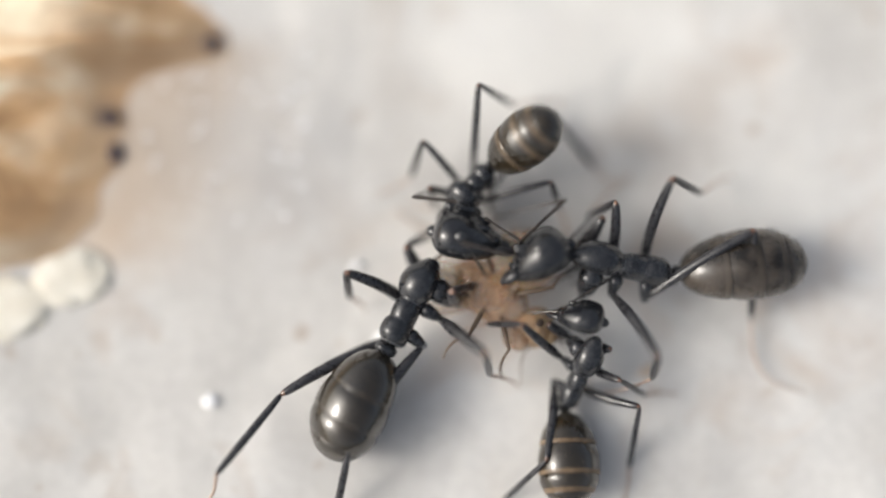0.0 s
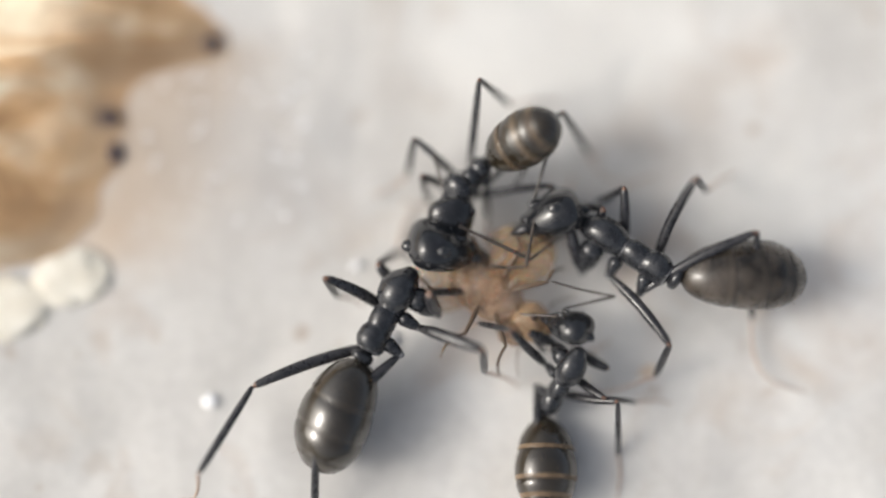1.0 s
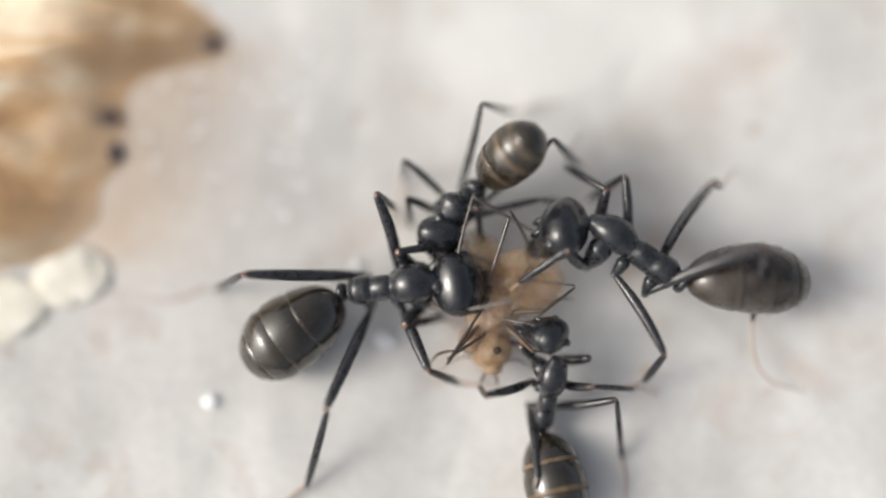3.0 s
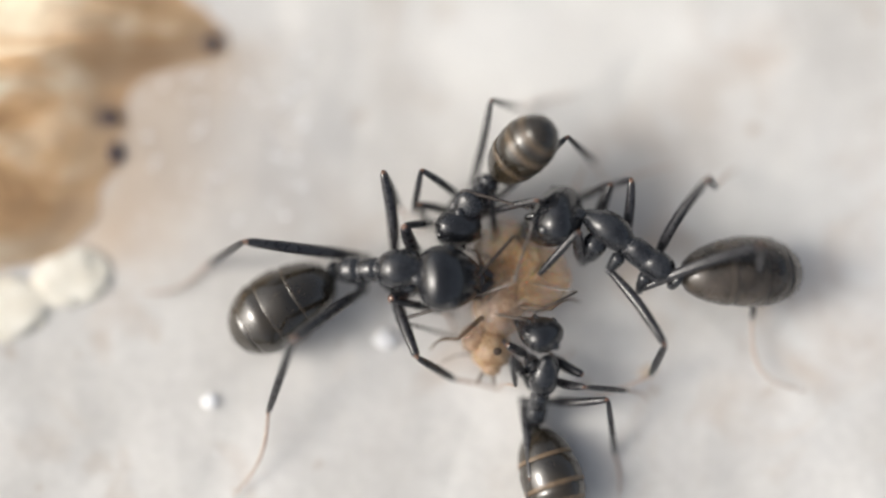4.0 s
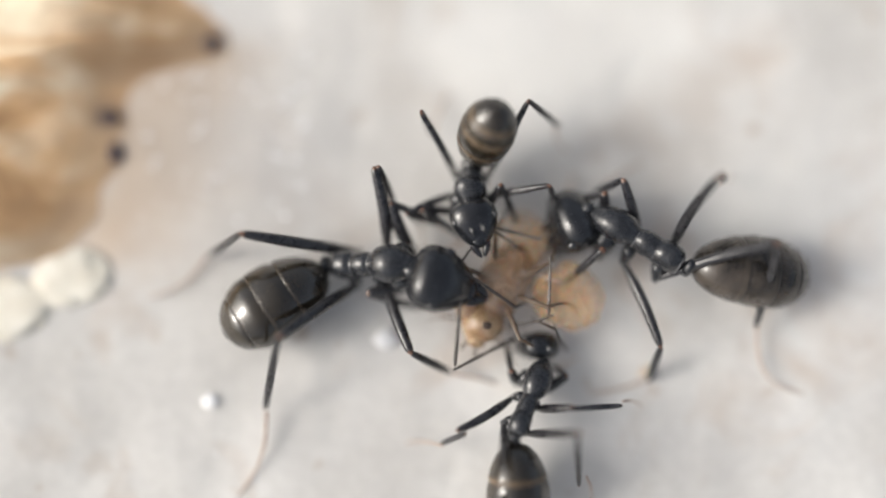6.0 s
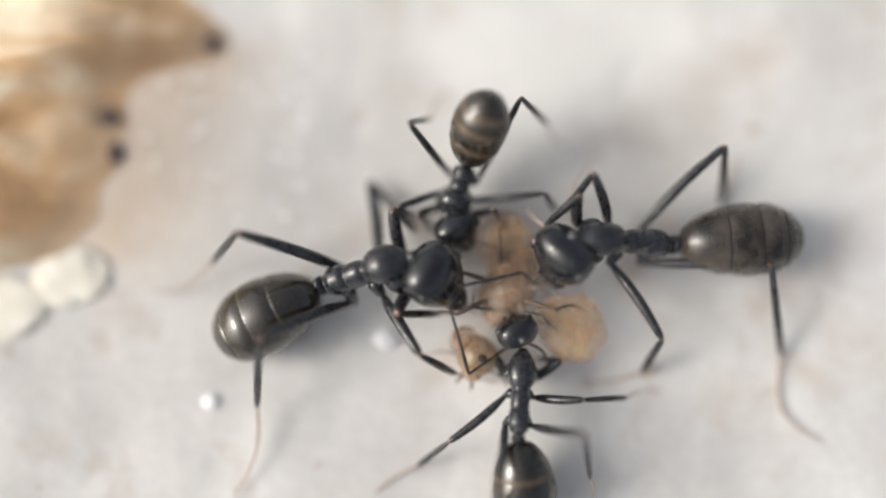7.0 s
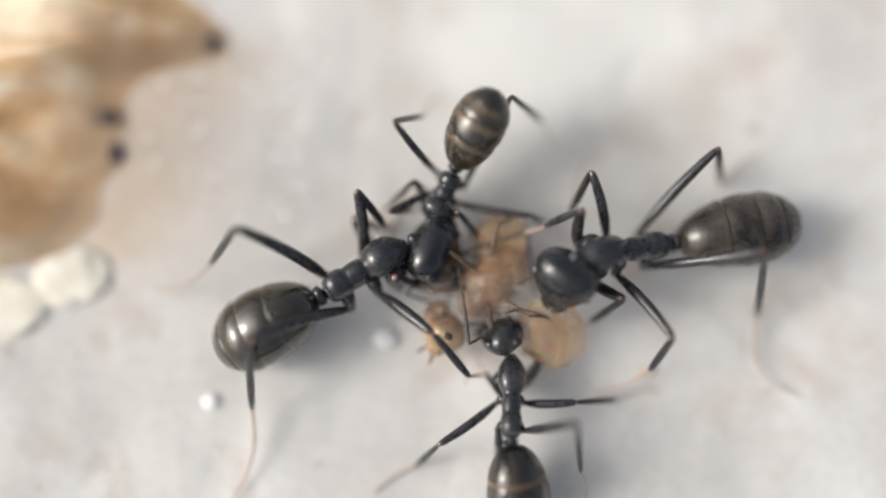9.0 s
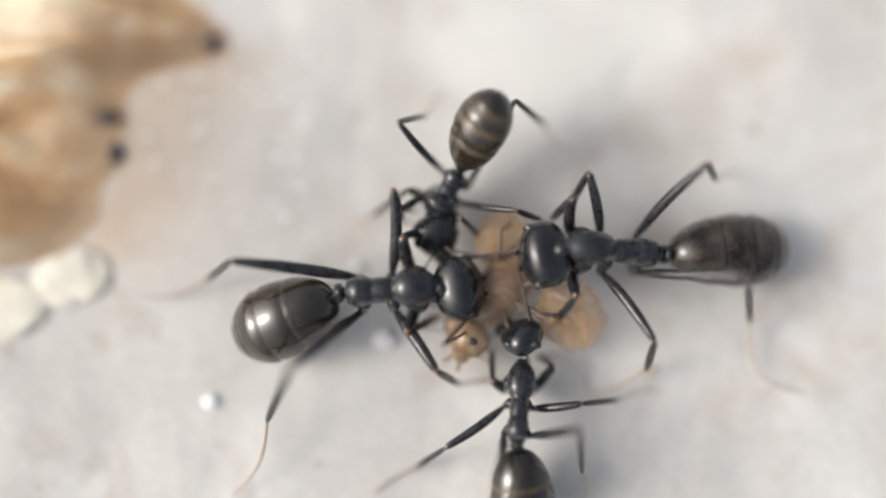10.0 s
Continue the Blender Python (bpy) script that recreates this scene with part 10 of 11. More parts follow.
    walk(ANT_D_PARTS["ml2"],[(0,at(0.989,2.156,-0.371,0,44.6,152.4)),(0.5,at(1.115,2.089,-0.526,-1.6,43.1,150.1)),(1,at(1.089,2.081,-0.292,0.5,46.6,153)),(1.2,at(1.369,1.883,-0.501,-2.6,49.7,148.9)),(1.5,at(1.546,1.468,0.152,28,4.9,-153.4)),(2,at(0.632,2.27,-0.09,31.3,32.8,-143.5)),(2.2,at(0.263,2.336,0.017,22.1,45,-158)),(2.5,at(0.162,2.31,0.135,20.3,55,-160.3)),(2.7,at(0.181,2.041,0.628,7.5,64.2,-175.1)),(3.8,at(1.239,1.742,0.285,11.3,34.1,-170.3)),(4,at(1.655,1.128,0.314,13.1,8.4,-165.3)),(4.5,at(0.798,2.081,0.231,13.6,22.7,-163.4)),(5,at(-0.743,2.225,0.067,5.6,39.3,-178.7)),(5.5,at(0.085,1.786,0.929,-2.5,58,170.6)),(5.7,at(-1.715,1.129,0.421,-36.6,81.7,135.2)),(6.8,at(-1.523,1.849,-0.698,-49.1,45.4,121.9)),(7,at(-1.474,1.892,-0.749,-46.1,45,126.2)),(7.5,at(-1.666,1.686,-0.761,-38.8,38.7,137.1)),(8,at(-1.527,1.844,-0.725,-55.3,53.9,114.6)),(8.5,at(-1.524,1.853,-0.554,-47.1,56.1,124.5)),(9,at(-1.352,2.004,-0.541,-53.9,61.4,116.6)),(9.5,at(-1.383,1.978,-0.656,-54.7,55.3,115.7)),(10,at(-1.417,1.95,-0.646,-56.3,56.2,113.7))])
    walk(ANT_D_PARTS["ml3"],[(0,at(0.065,2.639,-1.4,49.7,26.6,157.3)),(0.5,at(0.188,2.622,-1.527,47.6,19.8,161.9)),(1,at(0.193,2.538,-1.357,40.3,16.8,171.2)),(1.2,at(0.557,2.373,-1.618,18.6,-1.2,-178.8)),(1.5,at(0.241,0.814,0.027,86.9,41.1,173.9)),(2,at(-0.358,1.537,-0.884,49,32.5,130)),(2.2,at(-0.698,1.948,-1.018,44.9,23.1,119.5)),(2.5,at(-0.629,2.027,-1.065,42.8,26.2,114.3)),(2.7,at(-0.453,1.987,-0.691,46.3,29.9,117.8)),(3.8,at(0.043,1.537,-0.537,50.5,27,138.2)),(4,at(0.253,0.761,0.1,70.6,40.4,164.5)),(4.5,at(-0.497,1.693,-0.333,53,20.6,121.1)),(5,at(-1.876,2.199,-0.862,27.8,6.5,106.7)),(5.5,at(-0.68,1.913,-0.314,32.5,27.9,131.4)),(5.7,at(-1.866,1.278,-1.029,-13.8,60.9,101.4)),(6.8,at(-2.067,2.723,-1.741,-8.9,9.4,126)),(7,at(-2.086,2.728,-1.786,-7.1,8.8,125.8)),(7.5,at(-2.504,2.466,-1.676,-3.9,7.9,135.2)),(8,at(-1.886,2.628,-1.909,-13.4,11.8,129)),(8.5,at(-1.987,2.525,-1.77,-9.7,8.4,129)),(9,at(-1.666,2.632,-1.827,-11.8,8.7,124.7)),(9.5,at(-1.745,2.729,-1.861,-10.1,8,126.1)),(10,at(-1.744,2.696,-1.864,-11.9,10.7,126.5))])
    walk(ANT_D_PARTS["mr1"],[(0,at(-0.06,-0.37,-0.592,0,-62.1,-34.3)),(0.5,at(-0.06,-0.37,-0.592,15.4,-62.7,-51.6)),(1,at(-0.06,-0.37,-0.592,17.3,-60.6,-53.8)),(1.2,at(-0.06,-0.37,-0.592,13.4,-57.7,-49.3)),(1.5,at(-0.06,-0.37,-0.592,31.4,-42.9,-72.3)),(2,at(-0.06,-0.37,-0.592,-6.3,-65.1,-27.4)),(2.2,at(-0.06,-0.37,-0.592,-1.8,-64,-32.3)),(2.5,at(-0.06,-0.37,-0.592,-3,-55.8,-31)),(2.7,at(-0.06,-0.37,-0.592,0.1,-49.4,-34.9)),(3.8,at(-0.06,-0.37,-0.592,4.9,-47.5,-41.3)),(4,at(-0.06,-0.37,-0.592,5.6,-46.2,-42.2)),(4.5,at(-0.06,-0.37,-0.592,13.4,-43.8,-53.2)),(5,at(-0.06,-0.37,-0.592,11.4,-57.3,-50.7)),(5.5,at(-0.06,-0.37,-0.592,12.8,-59.8,-52.3)),(5.7,at(-0.06,-0.37,-0.592,26.8,-68.1,-67.8)),(6.8,at(-0.06,-0.37,-0.592,48.2,-29.6,-94.5)),(7,at(-0.06,-0.37,-0.592,47.8,-25.3,-93.6)),(7.5,at(-0.06,-0.37,-0.592,47.5,4.6,-92.2)),(8,at(-0.06,-0.37,-0.592,45.9,-26.9,-84)),(8.5,at(-0.06,-0.37,-0.592,46.9,-20.4,-86.6)),(9,at(-0.06,-0.37,-0.592,48.3,-14.7,-91.2)),(9.5,at(-0.06,-0.37,-0.592,47.9,-24.2,-89.9)),(10,at(-0.06,-0.37,-0.592,46.5,-27.7,-86.6))])
    walk(ANT_D_PARTS["mr2"],[(0,at(0.529,-0.773,0.757,0,21.1,-120.2)),(0.5,at(0.374,-0.919,0.764,1.6,24.9,-116.1)),(1,at(0.383,-0.975,0.737,4.2,26.8,-110.1)),(1.2,at(0.472,-0.989,0.698,2.5,24.8,-114.1)),(1.5,at(0.28,-1.435,0.448,-1.2,24.4,-123)),(2,at(0.51,-0.666,0.793,10.3,22.3,-94.5)),(2.2,at(0.505,-0.728,0.78,9.4,24.4,-96.6)),(2.5,at(0.674,-0.812,0.671,8,18.4,-100.6)),(2.7,at(0.754,-0.939,0.567,6.5,20.9,-105)),(3.8,at(0.714,-1.05,0.534,2,23.4,-116.9)),(4,at(0.722,-1.08,0.51,2.1,22.5,-116.6)),(4.5,at(0.6,-1.251,0.465,1,28.9,-119.2)),(5,at(0.461,-1.008,0.693,21.7,28.2,-77.3)),(5.5,at(0.409,-0.977,0.728,21,28,-78.8)),(5.7,at(0.155,-0.898,0.824,29.5,13.1,-55)),(6.8,at(-0.165,-1.694,0.161,21.6,33.6,-74.6)),(7,at(-0.148,-1.747,0.062,20.9,36.3,-75.8)),(7.5,at(-0.12,-1.89,-0.715,21.1,28.4,-75.5)),(8,at(0.081,-1.724,0.099,27.4,39,-64.2)),(8.5,at(0.023,-1.798,-0.059,24.6,39.5,-68.6)),(9,at(-0.092,-1.846,-0.205,22.1,37.9,-72.6)),(9.5,at(-0.057,-1.762,0.034,23.8,42.7,-69.9)),(10,at(0.019,-1.719,0.119,27.2,40.9,-64.9))])
    walk(ANT_D_PARTS["mr3"],[(0,at(-0.284,-2.172,0.131,-42.5,6.8,-83.9)),(0.5,at(-0.318,-2.333,0.034,-42.5,-1.4,-83.3)),(1,at(-0.148,-2.43,-0.046,-42.4,2.4,-77.9)),(1.2,at(-0.171,-2.427,-0.03,-43.4,7.7,-89.2)),(1.5,at(-0.581,-2.761,-0.268,-43.3,-1.5,-86.1)),(2,at(0.385,-2.266,0.134,-44,10.9,-94.8)),(2.2,at(0.322,-2.297,0.063,-44.8,14.6,-98.5)),(2.5,at(0.37,-2.429,0.122,-48.2,15.3,-111.6)),(2.7,at(0.334,-2.505,-0.051,-50.9,15.7,-121.6)),(3.8,at(-0.006,-2.47,-0.156,-49.5,13.1,-116.1)),(4,at(0.005,-2.514,-0.153,-51.6,15.2,-124.9)),(4.5,at(-0.141,-2.577,-0.373,-49.9,2.6,-113.7)),(5,at(0.796,-2.5,-0.128,-48.2,17.9,-104.3)),(5.5,at(0.706,-2.48,-0.087,-57.3,39.1,-122.8)),(5.7,at(1.124,-2.282,0.432,-16.9,51.9,-68.6)),(6.8,at(0.22,-3.087,-0.799,-14.6,26.5,-65.1)),(7,at(0.194,-3.102,-0.967,-15.4,27.6,-66.7)),(7.5,at(0.262,-3.369,-1.539,-14.8,-3.4,-63.9)),(8,at(0.667,-2.937,-0.994,-14.7,0.5,-67.3)),(8.5,at(0.512,-3.043,-1.164,-14.7,-1,-69.3)),(9,at(0.318,-3.152,-1.272,-14.6,-1.3,-72.5)),(9.5,at(0.382,-2.96,-1.142,-14.3,8.9,-68)),(10,at(0.574,-2.907,-1.017,-13.9,8.4,-65.6))])
    walk(ANT_D_PARTS["hl1"],[(0,at(-0.87,0.355,-0.533,0,-62.7,162.9)),(0.5,at(-0.87,0.355,-0.533,-10.3,-59.2,174.7)),(1,at(-0.87,0.355,-0.533,-21.6,-62.4,-172.4)),(1.2,at(-0.87,0.355,-0.533,-3.8,-70.1,168.2)),(1.5,at(-0.87,0.355,-0.533,-9.7,-77,174.4)),(2,at(-0.87,0.355,-0.533,-7.7,-67.8,172.3)),(2.2,at(-0.87,0.355,-0.533,-12.6,-68.2,177.6)),(2.5,at(-0.87,0.355,-0.533,-23.4,-67.4,-170.8)),(2.7,at(-0.87,0.355,-0.533,-16.4,-70.5,-178.3)),(3.8,at(-0.87,0.355,-0.533,-17.7,-71,-176.9)),(4,at(-0.87,0.355,-0.533,-23.4,-69.9,-170.9)),(4.5,at(-0.87,0.355,-0.533,-45.5,-74.5,-147.7)),(5,at(-0.87,0.355,-0.533,-10.8,-76.7,176.6)),(5.5,at(-0.87,0.355,-0.533,-26.9,-76.1,-166.9)),(5.7,at(-0.87,0.355,-0.533,-26.3,-39.9,-167.6)),(6.8,at(-0.87,0.355,-0.533,-15.6,-38.4,175.6)),(7,at(-0.87,0.355,-0.533,-15.4,-39.4,175.2)),(7.5,at(-0.87,0.355,-0.533,-18.6,-42.1,-179.9)),(8,at(-0.87,0.355,-0.533,-17.4,-37.9,178.3)),(8.5,at(-0.87,0.355,-0.533,-20.4,-42.5,-177.1)),(9,at(-0.87,0.355,-0.533,-18.2,-41.7,179.7)),(9.5,at(-0.87,0.355,-0.533,-15.1,-43.4,175)),(10,at(-0.87,0.355,-0.533,-15.7,-43,176))])
    walk(ANT_D_PARTS["hl2"],[(0,at(-1.949,0.687,1.659,0,12,170)),(0.5,at(-2.127,0.471,1.586,-1.3,-19,-170.2)),(1,at(-2.002,0.204,1.653,-3.1,-17.4,-164.3)),(1.2,at(-1.692,0.528,1.786,-2.3,-4.5,-168.4)),(1.5,at(-1.424,0.41,1.87,-1.6,-9.3,-174.1)),(2,at(-1.792,0.48,1.751,-2.3,2.3,-163.4)),(2.2,at(-1.783,0.394,1.758,-2.3,-0.9,-165.5)),(2.5,at(-1.805,0.203,1.744,-2.4,2.3,-168.9)),(2.7,at(-1.695,0.33,1.791,-2.6,3.1,-172.8)),(3.8,at(-1.671,0.311,1.799,-2.5,-4.5,-177.2)),(4,at(-1.707,0.222,1.783,-2.4,-12.4,-177.9)),(4.5,at(-1.425,0.004,1.844,-2.6,-12.1,-176.8)),(5,at(-1.438,0.389,1.867,-1.8,17.9,-161.5)),(5.5,at(-1.447,0.221,1.861,-2.8,16.6,-164.9)),(5.7,at(-2.717,-0.051,1.05,18.2,58.4,-133.1)),(6.8,at(-2.796,0.504,1,-26.8,66,176.8)),(7,at(-2.769,0.514,1.033,-27.2,65.1,176.4)),(7.5,at(-2.7,0.352,1.12,-40.9,73.3,161.8)),(8,at(-2.814,0.413,0.983,-21.8,73.9,-178.3)),(8.5,at(-2.687,0.264,1.132,-25.3,68.2,178)),(9,at(-2.711,0.364,1.108,-33.4,71.5,169.3)),(9.5,at(-2.654,0.511,1.163,-28.3,70.5,174.7)),(10,at(-2.67,0.48,1.148,-25.5,73,177.7))])
    walk(ANT_D_PARTS["hl3"],[(0,at(-4.097,1.065,1.198,24.5,-41.4,172.6)),(0.5,at(-4.204,0.113,2.313,30.9,-37.5,162.5)),(1,at(-4.05,-0.371,2.32,27,-39.3,168.8)),(1.2,at(-3.869,0.08,1.962,30.5,-38.6,163.2)),(1.5,at(-3.612,0.184,2.23,35.2,-43.6,156.1)),(2,at(-3.926,-0.158,1.662,28.8,-32.6,166.4)),(2.2,at(-3.941,-0.165,1.794,29.1,-34.6,165.8)),(2.5,at(-3.991,-0.226,1.656,31.8,-31,161)),(2.7,at(-3.903,0.053,1.669,33,-33.3,158.7)),(3.8,at(-3.89,0.202,1.975,35.7,-36.9,154)),(4,at(-3.883,0.143,2.262,35.9,-40.2,153.7)),(4.5,at(-3.602,-0.118,2.31,35.9,-43,153.6)),(5,at(-3.45,-0.286,1.183,22.8,-2,-174.9)),(5.5,at(-3.51,-0.335,1.222,22.9,-4.2,-176.9)),(5.7,at(-3.514,-0.903,-0.85,34.1,49.4,-151.3)),(6.8,at(-3.701,0.555,-1.036,-0.1,53.6,165.9)),(7,at(-3.706,0.573,-0.99,0.2,52.7,166.2)),(7.5,at(-3.307,0.551,-1.015,1.8,41.6,168.4)),(8,at(-3.431,0.394,-1.159,1.6,62.8,168.1)),(8.5,at(-3.514,0.292,-0.939,1.3,56.9,167.8)),(9,at(-3.407,0.496,-1.006,-4.9,60.5,160.6)),(9.5,at(-3.394,0.58,-0.939,-1.7,59.7,164.2)),(10,at(-3.32,0.506,-0.985,-0.2,62.6,166))])
    walk(ANT_D_PARTS["hr1"],[(0,at(-0.87,-0.355,-0.533,0,-47.1,-55.1)),(0.5,at(-0.87,-0.355,-0.533,-5,-43.7,-48.1)),(1,at(-0.87,-0.355,-0.533,-12.9,-39.7,-36.3)),(1.2,at(-0.87,-0.355,-0.533,-11.2,-34.7,-39)),(1.5,at(-0.87,-0.355,-0.533,-7.8,-32.8,-45.1)),(2,at(-0.87,-0.355,-0.533,-20.1,-38.1,-24.1)),(2.2,at(-0.87,-0.355,-0.533,-17.7,-37.2,-28.1)),(2.5,at(-0.87,-0.355,-0.533,-9.7,-32.3,-42.1)),(2.7,at(-0.87,-0.355,-0.533,-6.3,-30,-48.6)),(3.8,at(-0.87,-0.355,-0.533,-4.7,-30.2,-51.7)),(4,at(-0.87,-0.355,-0.533,-5.4,-30.2,-50.3)),(4.5,at(-0.87,-0.355,-0.533,-11.8,-30,-37.6)),(5,at(-0.87,-0.355,-0.533,-20.6,-48.7,-24)),(5.5,at(-0.87,-0.355,-0.533,-13.3,-46.9,-33.8)),(5.7,at(-0.87,-0.355,-0.533,3.9,-60.8,-54.9)),(6.8,at(-0.87,-0.355,-0.533,44.7,-51.2,-103.1)),(7,at(-0.87,-0.355,-0.533,46.4,-50,-105.3)),(7.5,at(-0.87,-0.355,-0.533,44.1,-45.8,-102.1)),(8,at(-0.87,-0.355,-0.533,30.9,-52.5,-84.8)),(8.5,at(-0.87,-0.355,-0.533,30.7,-51.2,-84.6)),(9,at(-0.87,-0.355,-0.533,39.9,-51.5,-96.3)),(9.5,at(-0.87,-0.355,-0.533,42,-54.2,-98.9)),(10,at(-0.87,-0.355,-0.533,39.5,-55.3,-95.9))])
    walk(ANT_D_PARTS["hr2"],[(0,at(-0.033,-1.555,1.044,0,-3.6,-164.2)),(0.5,at(0.168,-1.512,0.954,-0.1,-5.3,-162.5)),(1,at(0.463,-1.334,0.843,-0.6,-0.3,-152.3)),(1.2,at(0.504,-1.468,0.692,-0.6,-0.1,-160.1)),(1.5,at(0.406,-1.635,0.634,-0.5,-3.1,-162.5)),(2,at(0.675,-1.046,0.796,-1.6,-6.1,-149.7)),(2.2,at(0.642,-1.162,0.767,-1.5,-0.3,-151.8)),(2.5,at(0.48,-1.573,0.617,-1.4,-0.2,-156.8)),(2.7,at(0.364,-1.752,0.541,-1.4,-1.5,-162.1)),(3.8,at(0.283,-1.814,0.549,-1.2,-2.6,-165.3)),(4,at(0.317,-1.787,0.548,-1.3,-1.6,-163.7)),(4.5,at(0.607,-1.492,0.541,-2.3,-22.5,-159.1)),(5,at(0.428,-0.933,1.082,-6.1,0.4,-139.7)),(5.5,at(0.351,-1.171,1.039,-6.4,2.9,-148.5)),(5.7,at(-0.267,-1.213,1.345,7.2,48.2,-120)),(6.8,at(-1.175,-1.669,1.143,-24,60.7,-157.6)),(7,at(-1.235,-1.688,1.115,-22.2,61.7,-155.6)),(7.5,at(-1.184,-1.823,1.008,-24.2,57.2,-157.9)),(8,at(-0.752,-1.659,1.174,-21.9,62.4,-155.2)),(8.5,at(-0.743,-1.697,1.144,-25.3,58.4,-159.2)),(9,at(-1.018,-1.686,1.151,-26.8,64.2,-160.9)),(9.5,at(-1.065,-1.6,1.211,-24.4,67.6,-158.3)),(10,at(-0.995,-1.572,1.236,-19.4,69.2,-152.9))])
    walk(ANT_D_PARTS["hr3"],[(0,at(-2.166,-2.158,1.185,23.8,-39.2,173.5)),(0.5,at(-1.94,-2.178,1.157,22,-43.7,176.2)),(1,at(-1.502,-2.367,0.853,11.4,-45.5,-168.8)),(1.2,at(-1.583,-2.225,0.697,13.8,-43.8,-172.1)),(1.5,at(-1.709,-2.301,0.753,14.4,-48.7,-173)),(2,at(-1.231,-2.161,1.032,5.4,-22.5,-158)),(2.2,at(-1.314,-2.213,0.778,6.5,-32.3,-160.4)),(2.5,at(-1.562,-2.447,0.623,14.8,-38.8,-174.6)),(2.7,at(-1.748,-2.436,0.599,15.1,-40,-175.1)),(3.8,at(-1.863,-2.376,0.648,14.5,-43.6,-174.2)),(4,at(-1.814,-2.409,0.609,12.8,-46.2,-171.8)),(4.5,at(-1.311,-2.223,1.39,7.8,-5,-160.8)),(5,at(-1.266,-2.37,1.068,10.5,24.4,-145.2)),(5.5,at(-1.54,-2.33,0.927,9.5,24.6,-147.7)),(5.7,at(-1.006,-2.494,-0.311,20.6,38.8,-126.8)),(6.8,at(-2.178,-2.082,-0.794,0.9,64.6,-151.1)),(7,at(-2.194,-2.123,-0.84,-2.2,63.4,-154.6)),(7.5,at(-2.297,-2.275,-0.859,-1.1,51.1,-153.3)),(8,at(-1.686,-2.092,-0.793,7.5,63.6,-143.1)),(8.5,at(-1.829,-2.11,-0.748,1.4,58.8,-150.1)),(9,at(-1.932,-2.003,-0.848,-2.1,62.5,-154.1)),(9.5,at(-1.851,-1.912,-0.843,-0.9,61.3,-152.7)),(10,at(-1.698,-1.932,-0.839,1.3,63.4,-150.3))])
    walk(ANT_D_PARTS["al1"],[(0,at(1.51,0.878,-0.682,0,31.3,134)),(0.5,at(1.292,0.637,-0.773,-3.9,32.1,126.5)),(1,at(1.579,0.791,-0.77,1.2,31.8,136.2)),(1.2,at(1.87,0.69,-0.861,-1.5,35.4,131.3)),(1.5,at(1.86,0.036,-1.357,-7,18.1,119.2)),(2,at(1.874,0.738,-0.708,-7.7,43.9,117.9)),(2.2,at(1.843,0.73,-0.715,-6.8,37.4,119.3)),(2.5,at(1.913,0.731,-0.645,-7.3,41.4,118.6)),(2.7,at(1.864,0.748,-0.624,-10.6,40.2,113.5)),(3.8,at(1.944,0.593,-0.844,-7.4,36.4,118.6)),(4,at(1.888,0.618,-0.839,-7.2,37.5,119)),(4.5,at(2.197,0.246,-1.089,-5.8,37.6,121.3)),(5,at(1.965,0.776,-0.456,-13.8,31.6,107.3)),(5.5,at(1.766,0.825,-0.752,-13.9,15.5,107)),(5.7,at(1.913,0.95,-0.139,-12.7,16.8,111.3)),(6.8,at(1.876,0.892,-0.236,-10.3,-25.3,82.3)),(7,at(2.295,0.399,-0.343,-16.3,-30.8,94.9)),(7.5,at(2.087,0.364,-0.468,-28,-57.1,111.3)),(8,at(1.952,0.785,0.203,-14.7,-32.2,92.8)),(8.5,at(2.023,0.804,-0.027,-18.3,-16.1,101.5)),(9,at(2.093,0.734,-0.024,-17.5,-10.3,98.2)),(9.5,at(2.223,0.524,-0.12,-17.9,-4.4,101)),(10,at(2.38,0.372,0.056,-17.9,-2.7,101.9))])
    walk(ANT_D_PARTS["al2"],[(0,at(0.742,1.674,-1.356,0,62.1,33.2)),(0.5,at(0.639,1.519,-1.461,-19.3,63.5,11.5)),(1,at(0.784,1.552,-1.453,-11.3,64.5,20.4)),(1.2,at(1.173,1.482,-1.611,-23.9,64.1,6.5)),(1.5,at(1.259,1.11,-1.76,-28.3,72,1.8)),(2,at(1.437,1.562,-1.606,-17.2,60.9,13.8)),(2.2,at(1.34,1.628,-1.501,-9.7,60.8,22.4)),(2.5,at(1.448,1.584,-1.502,-18.7,57.3,11.9)),(2.7,at(1.47,1.655,-1.46,-22.4,57.6,7.5)),(3.8,at(1.444,1.508,-1.614,-33.7,61,-5.6)),(4,at(1.389,1.517,-1.627,-35.4,64.5,-7.5)),(4.5,at(1.664,1.122,-1.88,-30.5,70.8,-2.2)),(5,at(1.636,1.829,-1.135,-20.9,49.5,8.6)),(5.5,at(1.401,2.018,-1.098,-23.3,52.7,5.5)),(5.7,at(1.462,2.105,-0.513,-9.6,27.6,26.2)),(6.8,at(2.033,2.052,0.317,-35.6,35.9,-21.1)),(7,at(2.201,1.507,0.321,-26.4,48,-7.5)),(7.5,at(1.831,1.02,0.619,8.3,65.3,33.1)),(8,at(1.898,1.88,0.893,-16,37.3,3.2)),(8.5,at(1.776,2.024,0.332,-18.6,30.1,-1.5)),(9,at(1.911,1.995,0.206,-22.7,23,-10.6)),(9.5,at(1.977,1.791,-0.021,-18.5,21.8,0.3)),(10,at(2.112,1.638,0.118,-16.8,18.2,5.4))])
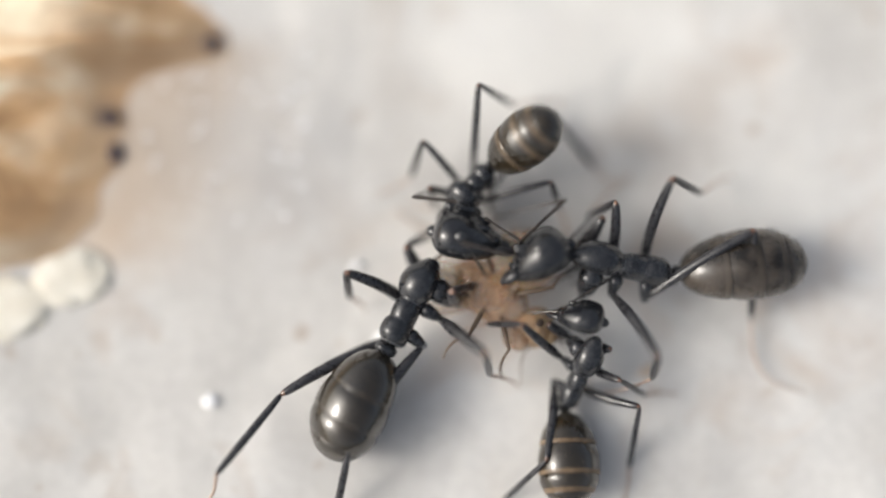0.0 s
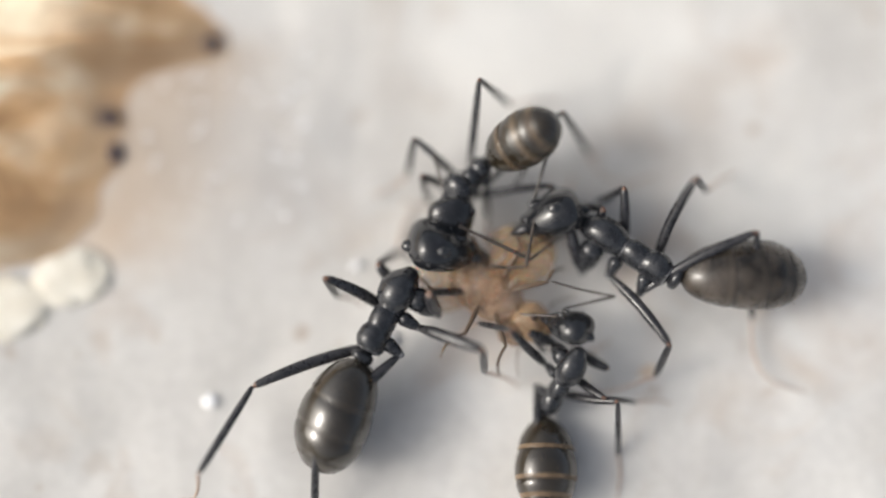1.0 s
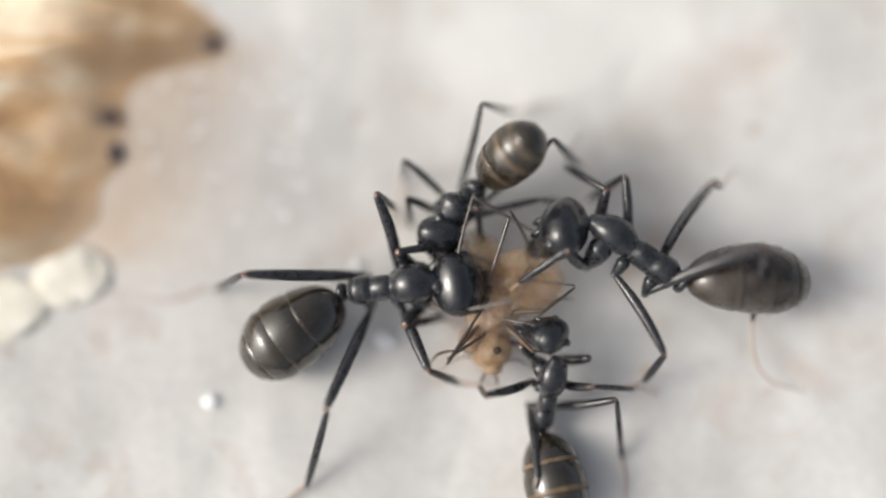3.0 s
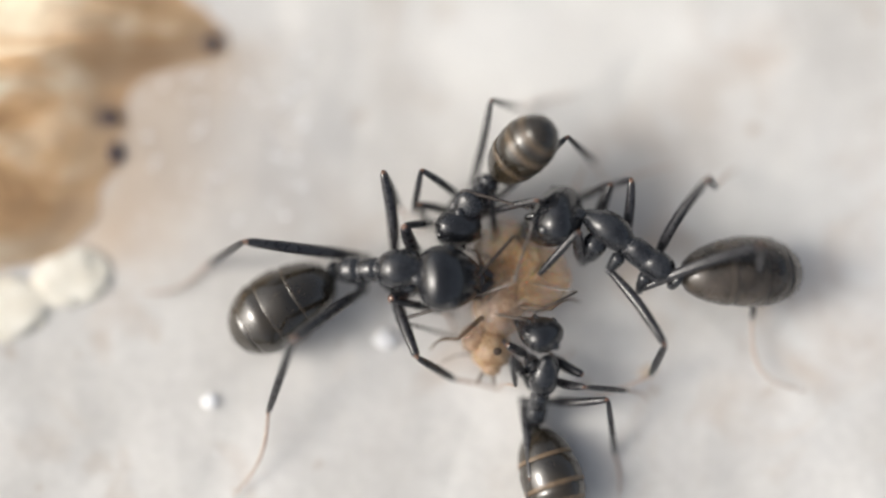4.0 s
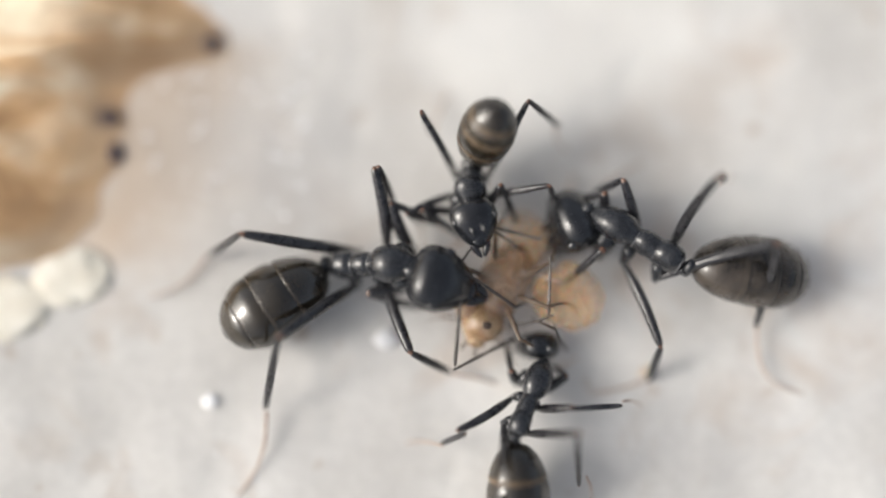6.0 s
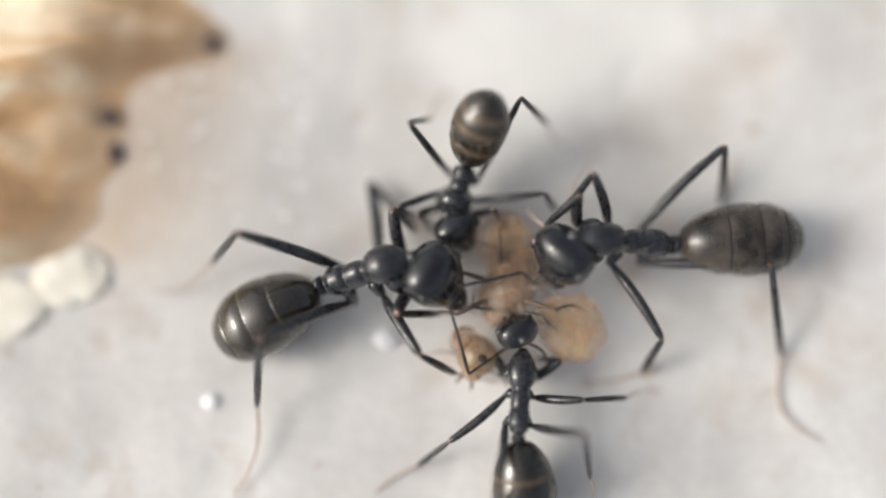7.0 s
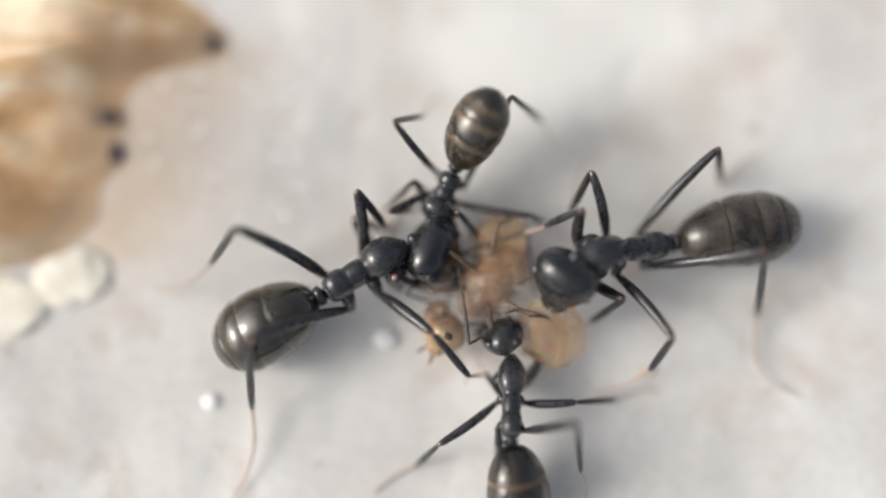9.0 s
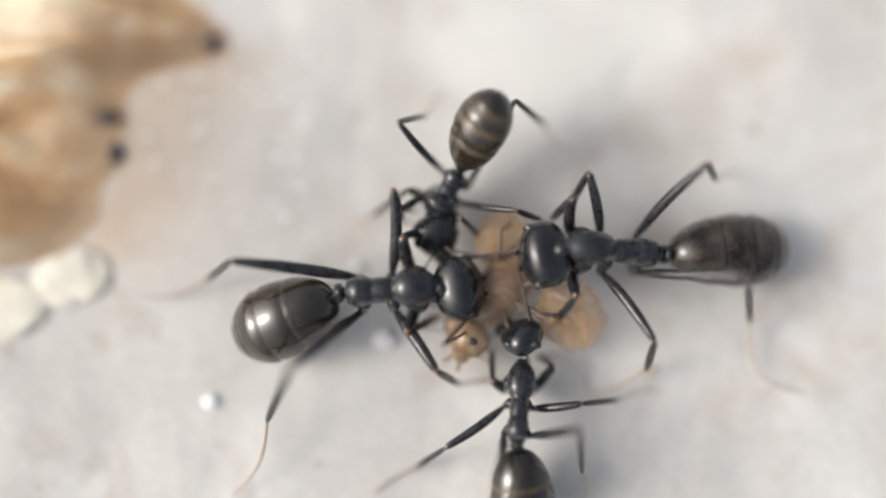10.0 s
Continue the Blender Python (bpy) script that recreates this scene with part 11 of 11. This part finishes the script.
    walk(ANT_D_PARTS["ar1"],[(0,at(1.836,0.863,-0.682,0,28.3,-63.3)),(0.5,at(1.616,0.671,-0.773,4.4,6.5,-48.9)),(1,at(1.898,0.73,-0.77,4.1,0.9,-54.4)),(1.2,at(2.151,0.525,-0.861,5.5,15.9,-44.6)),(1.5,at(1.86,-0.29,-1.366,-13.9,44.7,-81)),(2,at(2.178,0.621,-0.708,-13.3,-6,-79.2)),(2.2,at(2.15,0.621,-0.715,-11.8,20.6,-68.1)),(2.5,at(2.21,0.599,-0.645,-12.5,15.5,-70.3)),(2.7,at(2.167,0.627,-0.624,-10.4,31.7,-65.2)),(3.8,at(2.199,0.391,-0.844,-14.1,32.4,-72.1)),(4,at(2.153,0.429,-0.839,-15.8,26.1,-75.5)),(4.5,at(2.353,-0.039,-1.089,-22,-6.5,-109.5)),(5,at(2.248,0.616,-0.456,-22.7,3.6,-82.8)),(5.5,at(2.064,0.694,-0.752,-36,-51,-53.9)),(5.7,at(2.196,0.79,-0.139,51.7,-69.5,-148.9)),(6.8,at(2.147,0.71,-0.236,8.5,-35.1,-97.8)),(7,at(2.376,0.083,-0.343,33,-62.7,-129.1)),(7.5,at(2.138,0.043,-0.468,49.1,-58.7,-147.5)),(8,at(2.227,0.611,0.203,25.1,-39.2,-116.5)),(8.5,at(2.284,0.609,-0.027,12.6,-73.8,-102.2)),(9,at(2.334,0.514,-0.024,16.9,-60.5,-106.8)),(9.5,at(2.428,0.27,-0.12,28.1,-51.4,-120.2)),(10,at(2.561,0.101,0.056,26.5,-53.9,-118.2))])
    walk(ANT_D_PARTS["ar2"],[(0,at(2.401,-0.264,-1.362,0,46,158.1)),(0.5,at(2.551,-0.402,-0.934,-20.3,32.5,126.7)),(1,at(2.733,-0.434,-0.793,-27.5,24.7,111.8)),(1.2,at(3.131,-0.443,-1.253,-25.3,21,117.5)),(1.5,at(2.02,-1.295,-2.374,-30,7.6,98.5)),(2,at(2.445,-0.778,-0.559,-24,39.2,113.1)),(2.2,at(2.65,-0.623,-1.219,1,41.6,150.8)),(2.5,at(2.677,-0.7,-1.028,-22.4,18.6,106.7)),(2.7,at(2.677,-0.48,-1.376,-23.8,25.5,103.2)),(3.8,at(2.571,-0.759,-1.613,-23.5,29.5,103.7)),(4,at(2.474,-0.817,-1.47,-20.6,32.8,109.3)),(4.5,at(1.88,-1.381,-0.927,-66,48.6,44.5)),(4.75,at(2.154,-1.091,-0.737,85,76.7,-162.2)),(5,at(2.427,-0.802,-0.546,101.3,24,-143.2)),(5.5,at(2.594,-0.034,0.362,103.6,42.6,-139.2)),(5.7,at(1.767,0.532,1.203,143.4,55.8,-88.3)),(6.8,at(1.987,-0.451,0.587,141.2,66.3,-90.8)),(7,at(1.961,-0.426,0.93,137.7,69.4,-94.6)),(7.5,at(1.51,-0.358,0.755,134.6,66.1,-98)),(8,at(1.731,-0.382,1.108,158.3,64.3,-71.9)),(8.5,at(2.2,0.218,1.349,164.1,41,-64.8)),(9,at(2.13,-0.161,1.222,156.8,49.6,-75)),(9.5,at(1.978,-0.502,0.999,141.5,55.9,-94.2)),(10,at(2.162,-0.642,1.214,157.4,65.8,-76))])


motions()
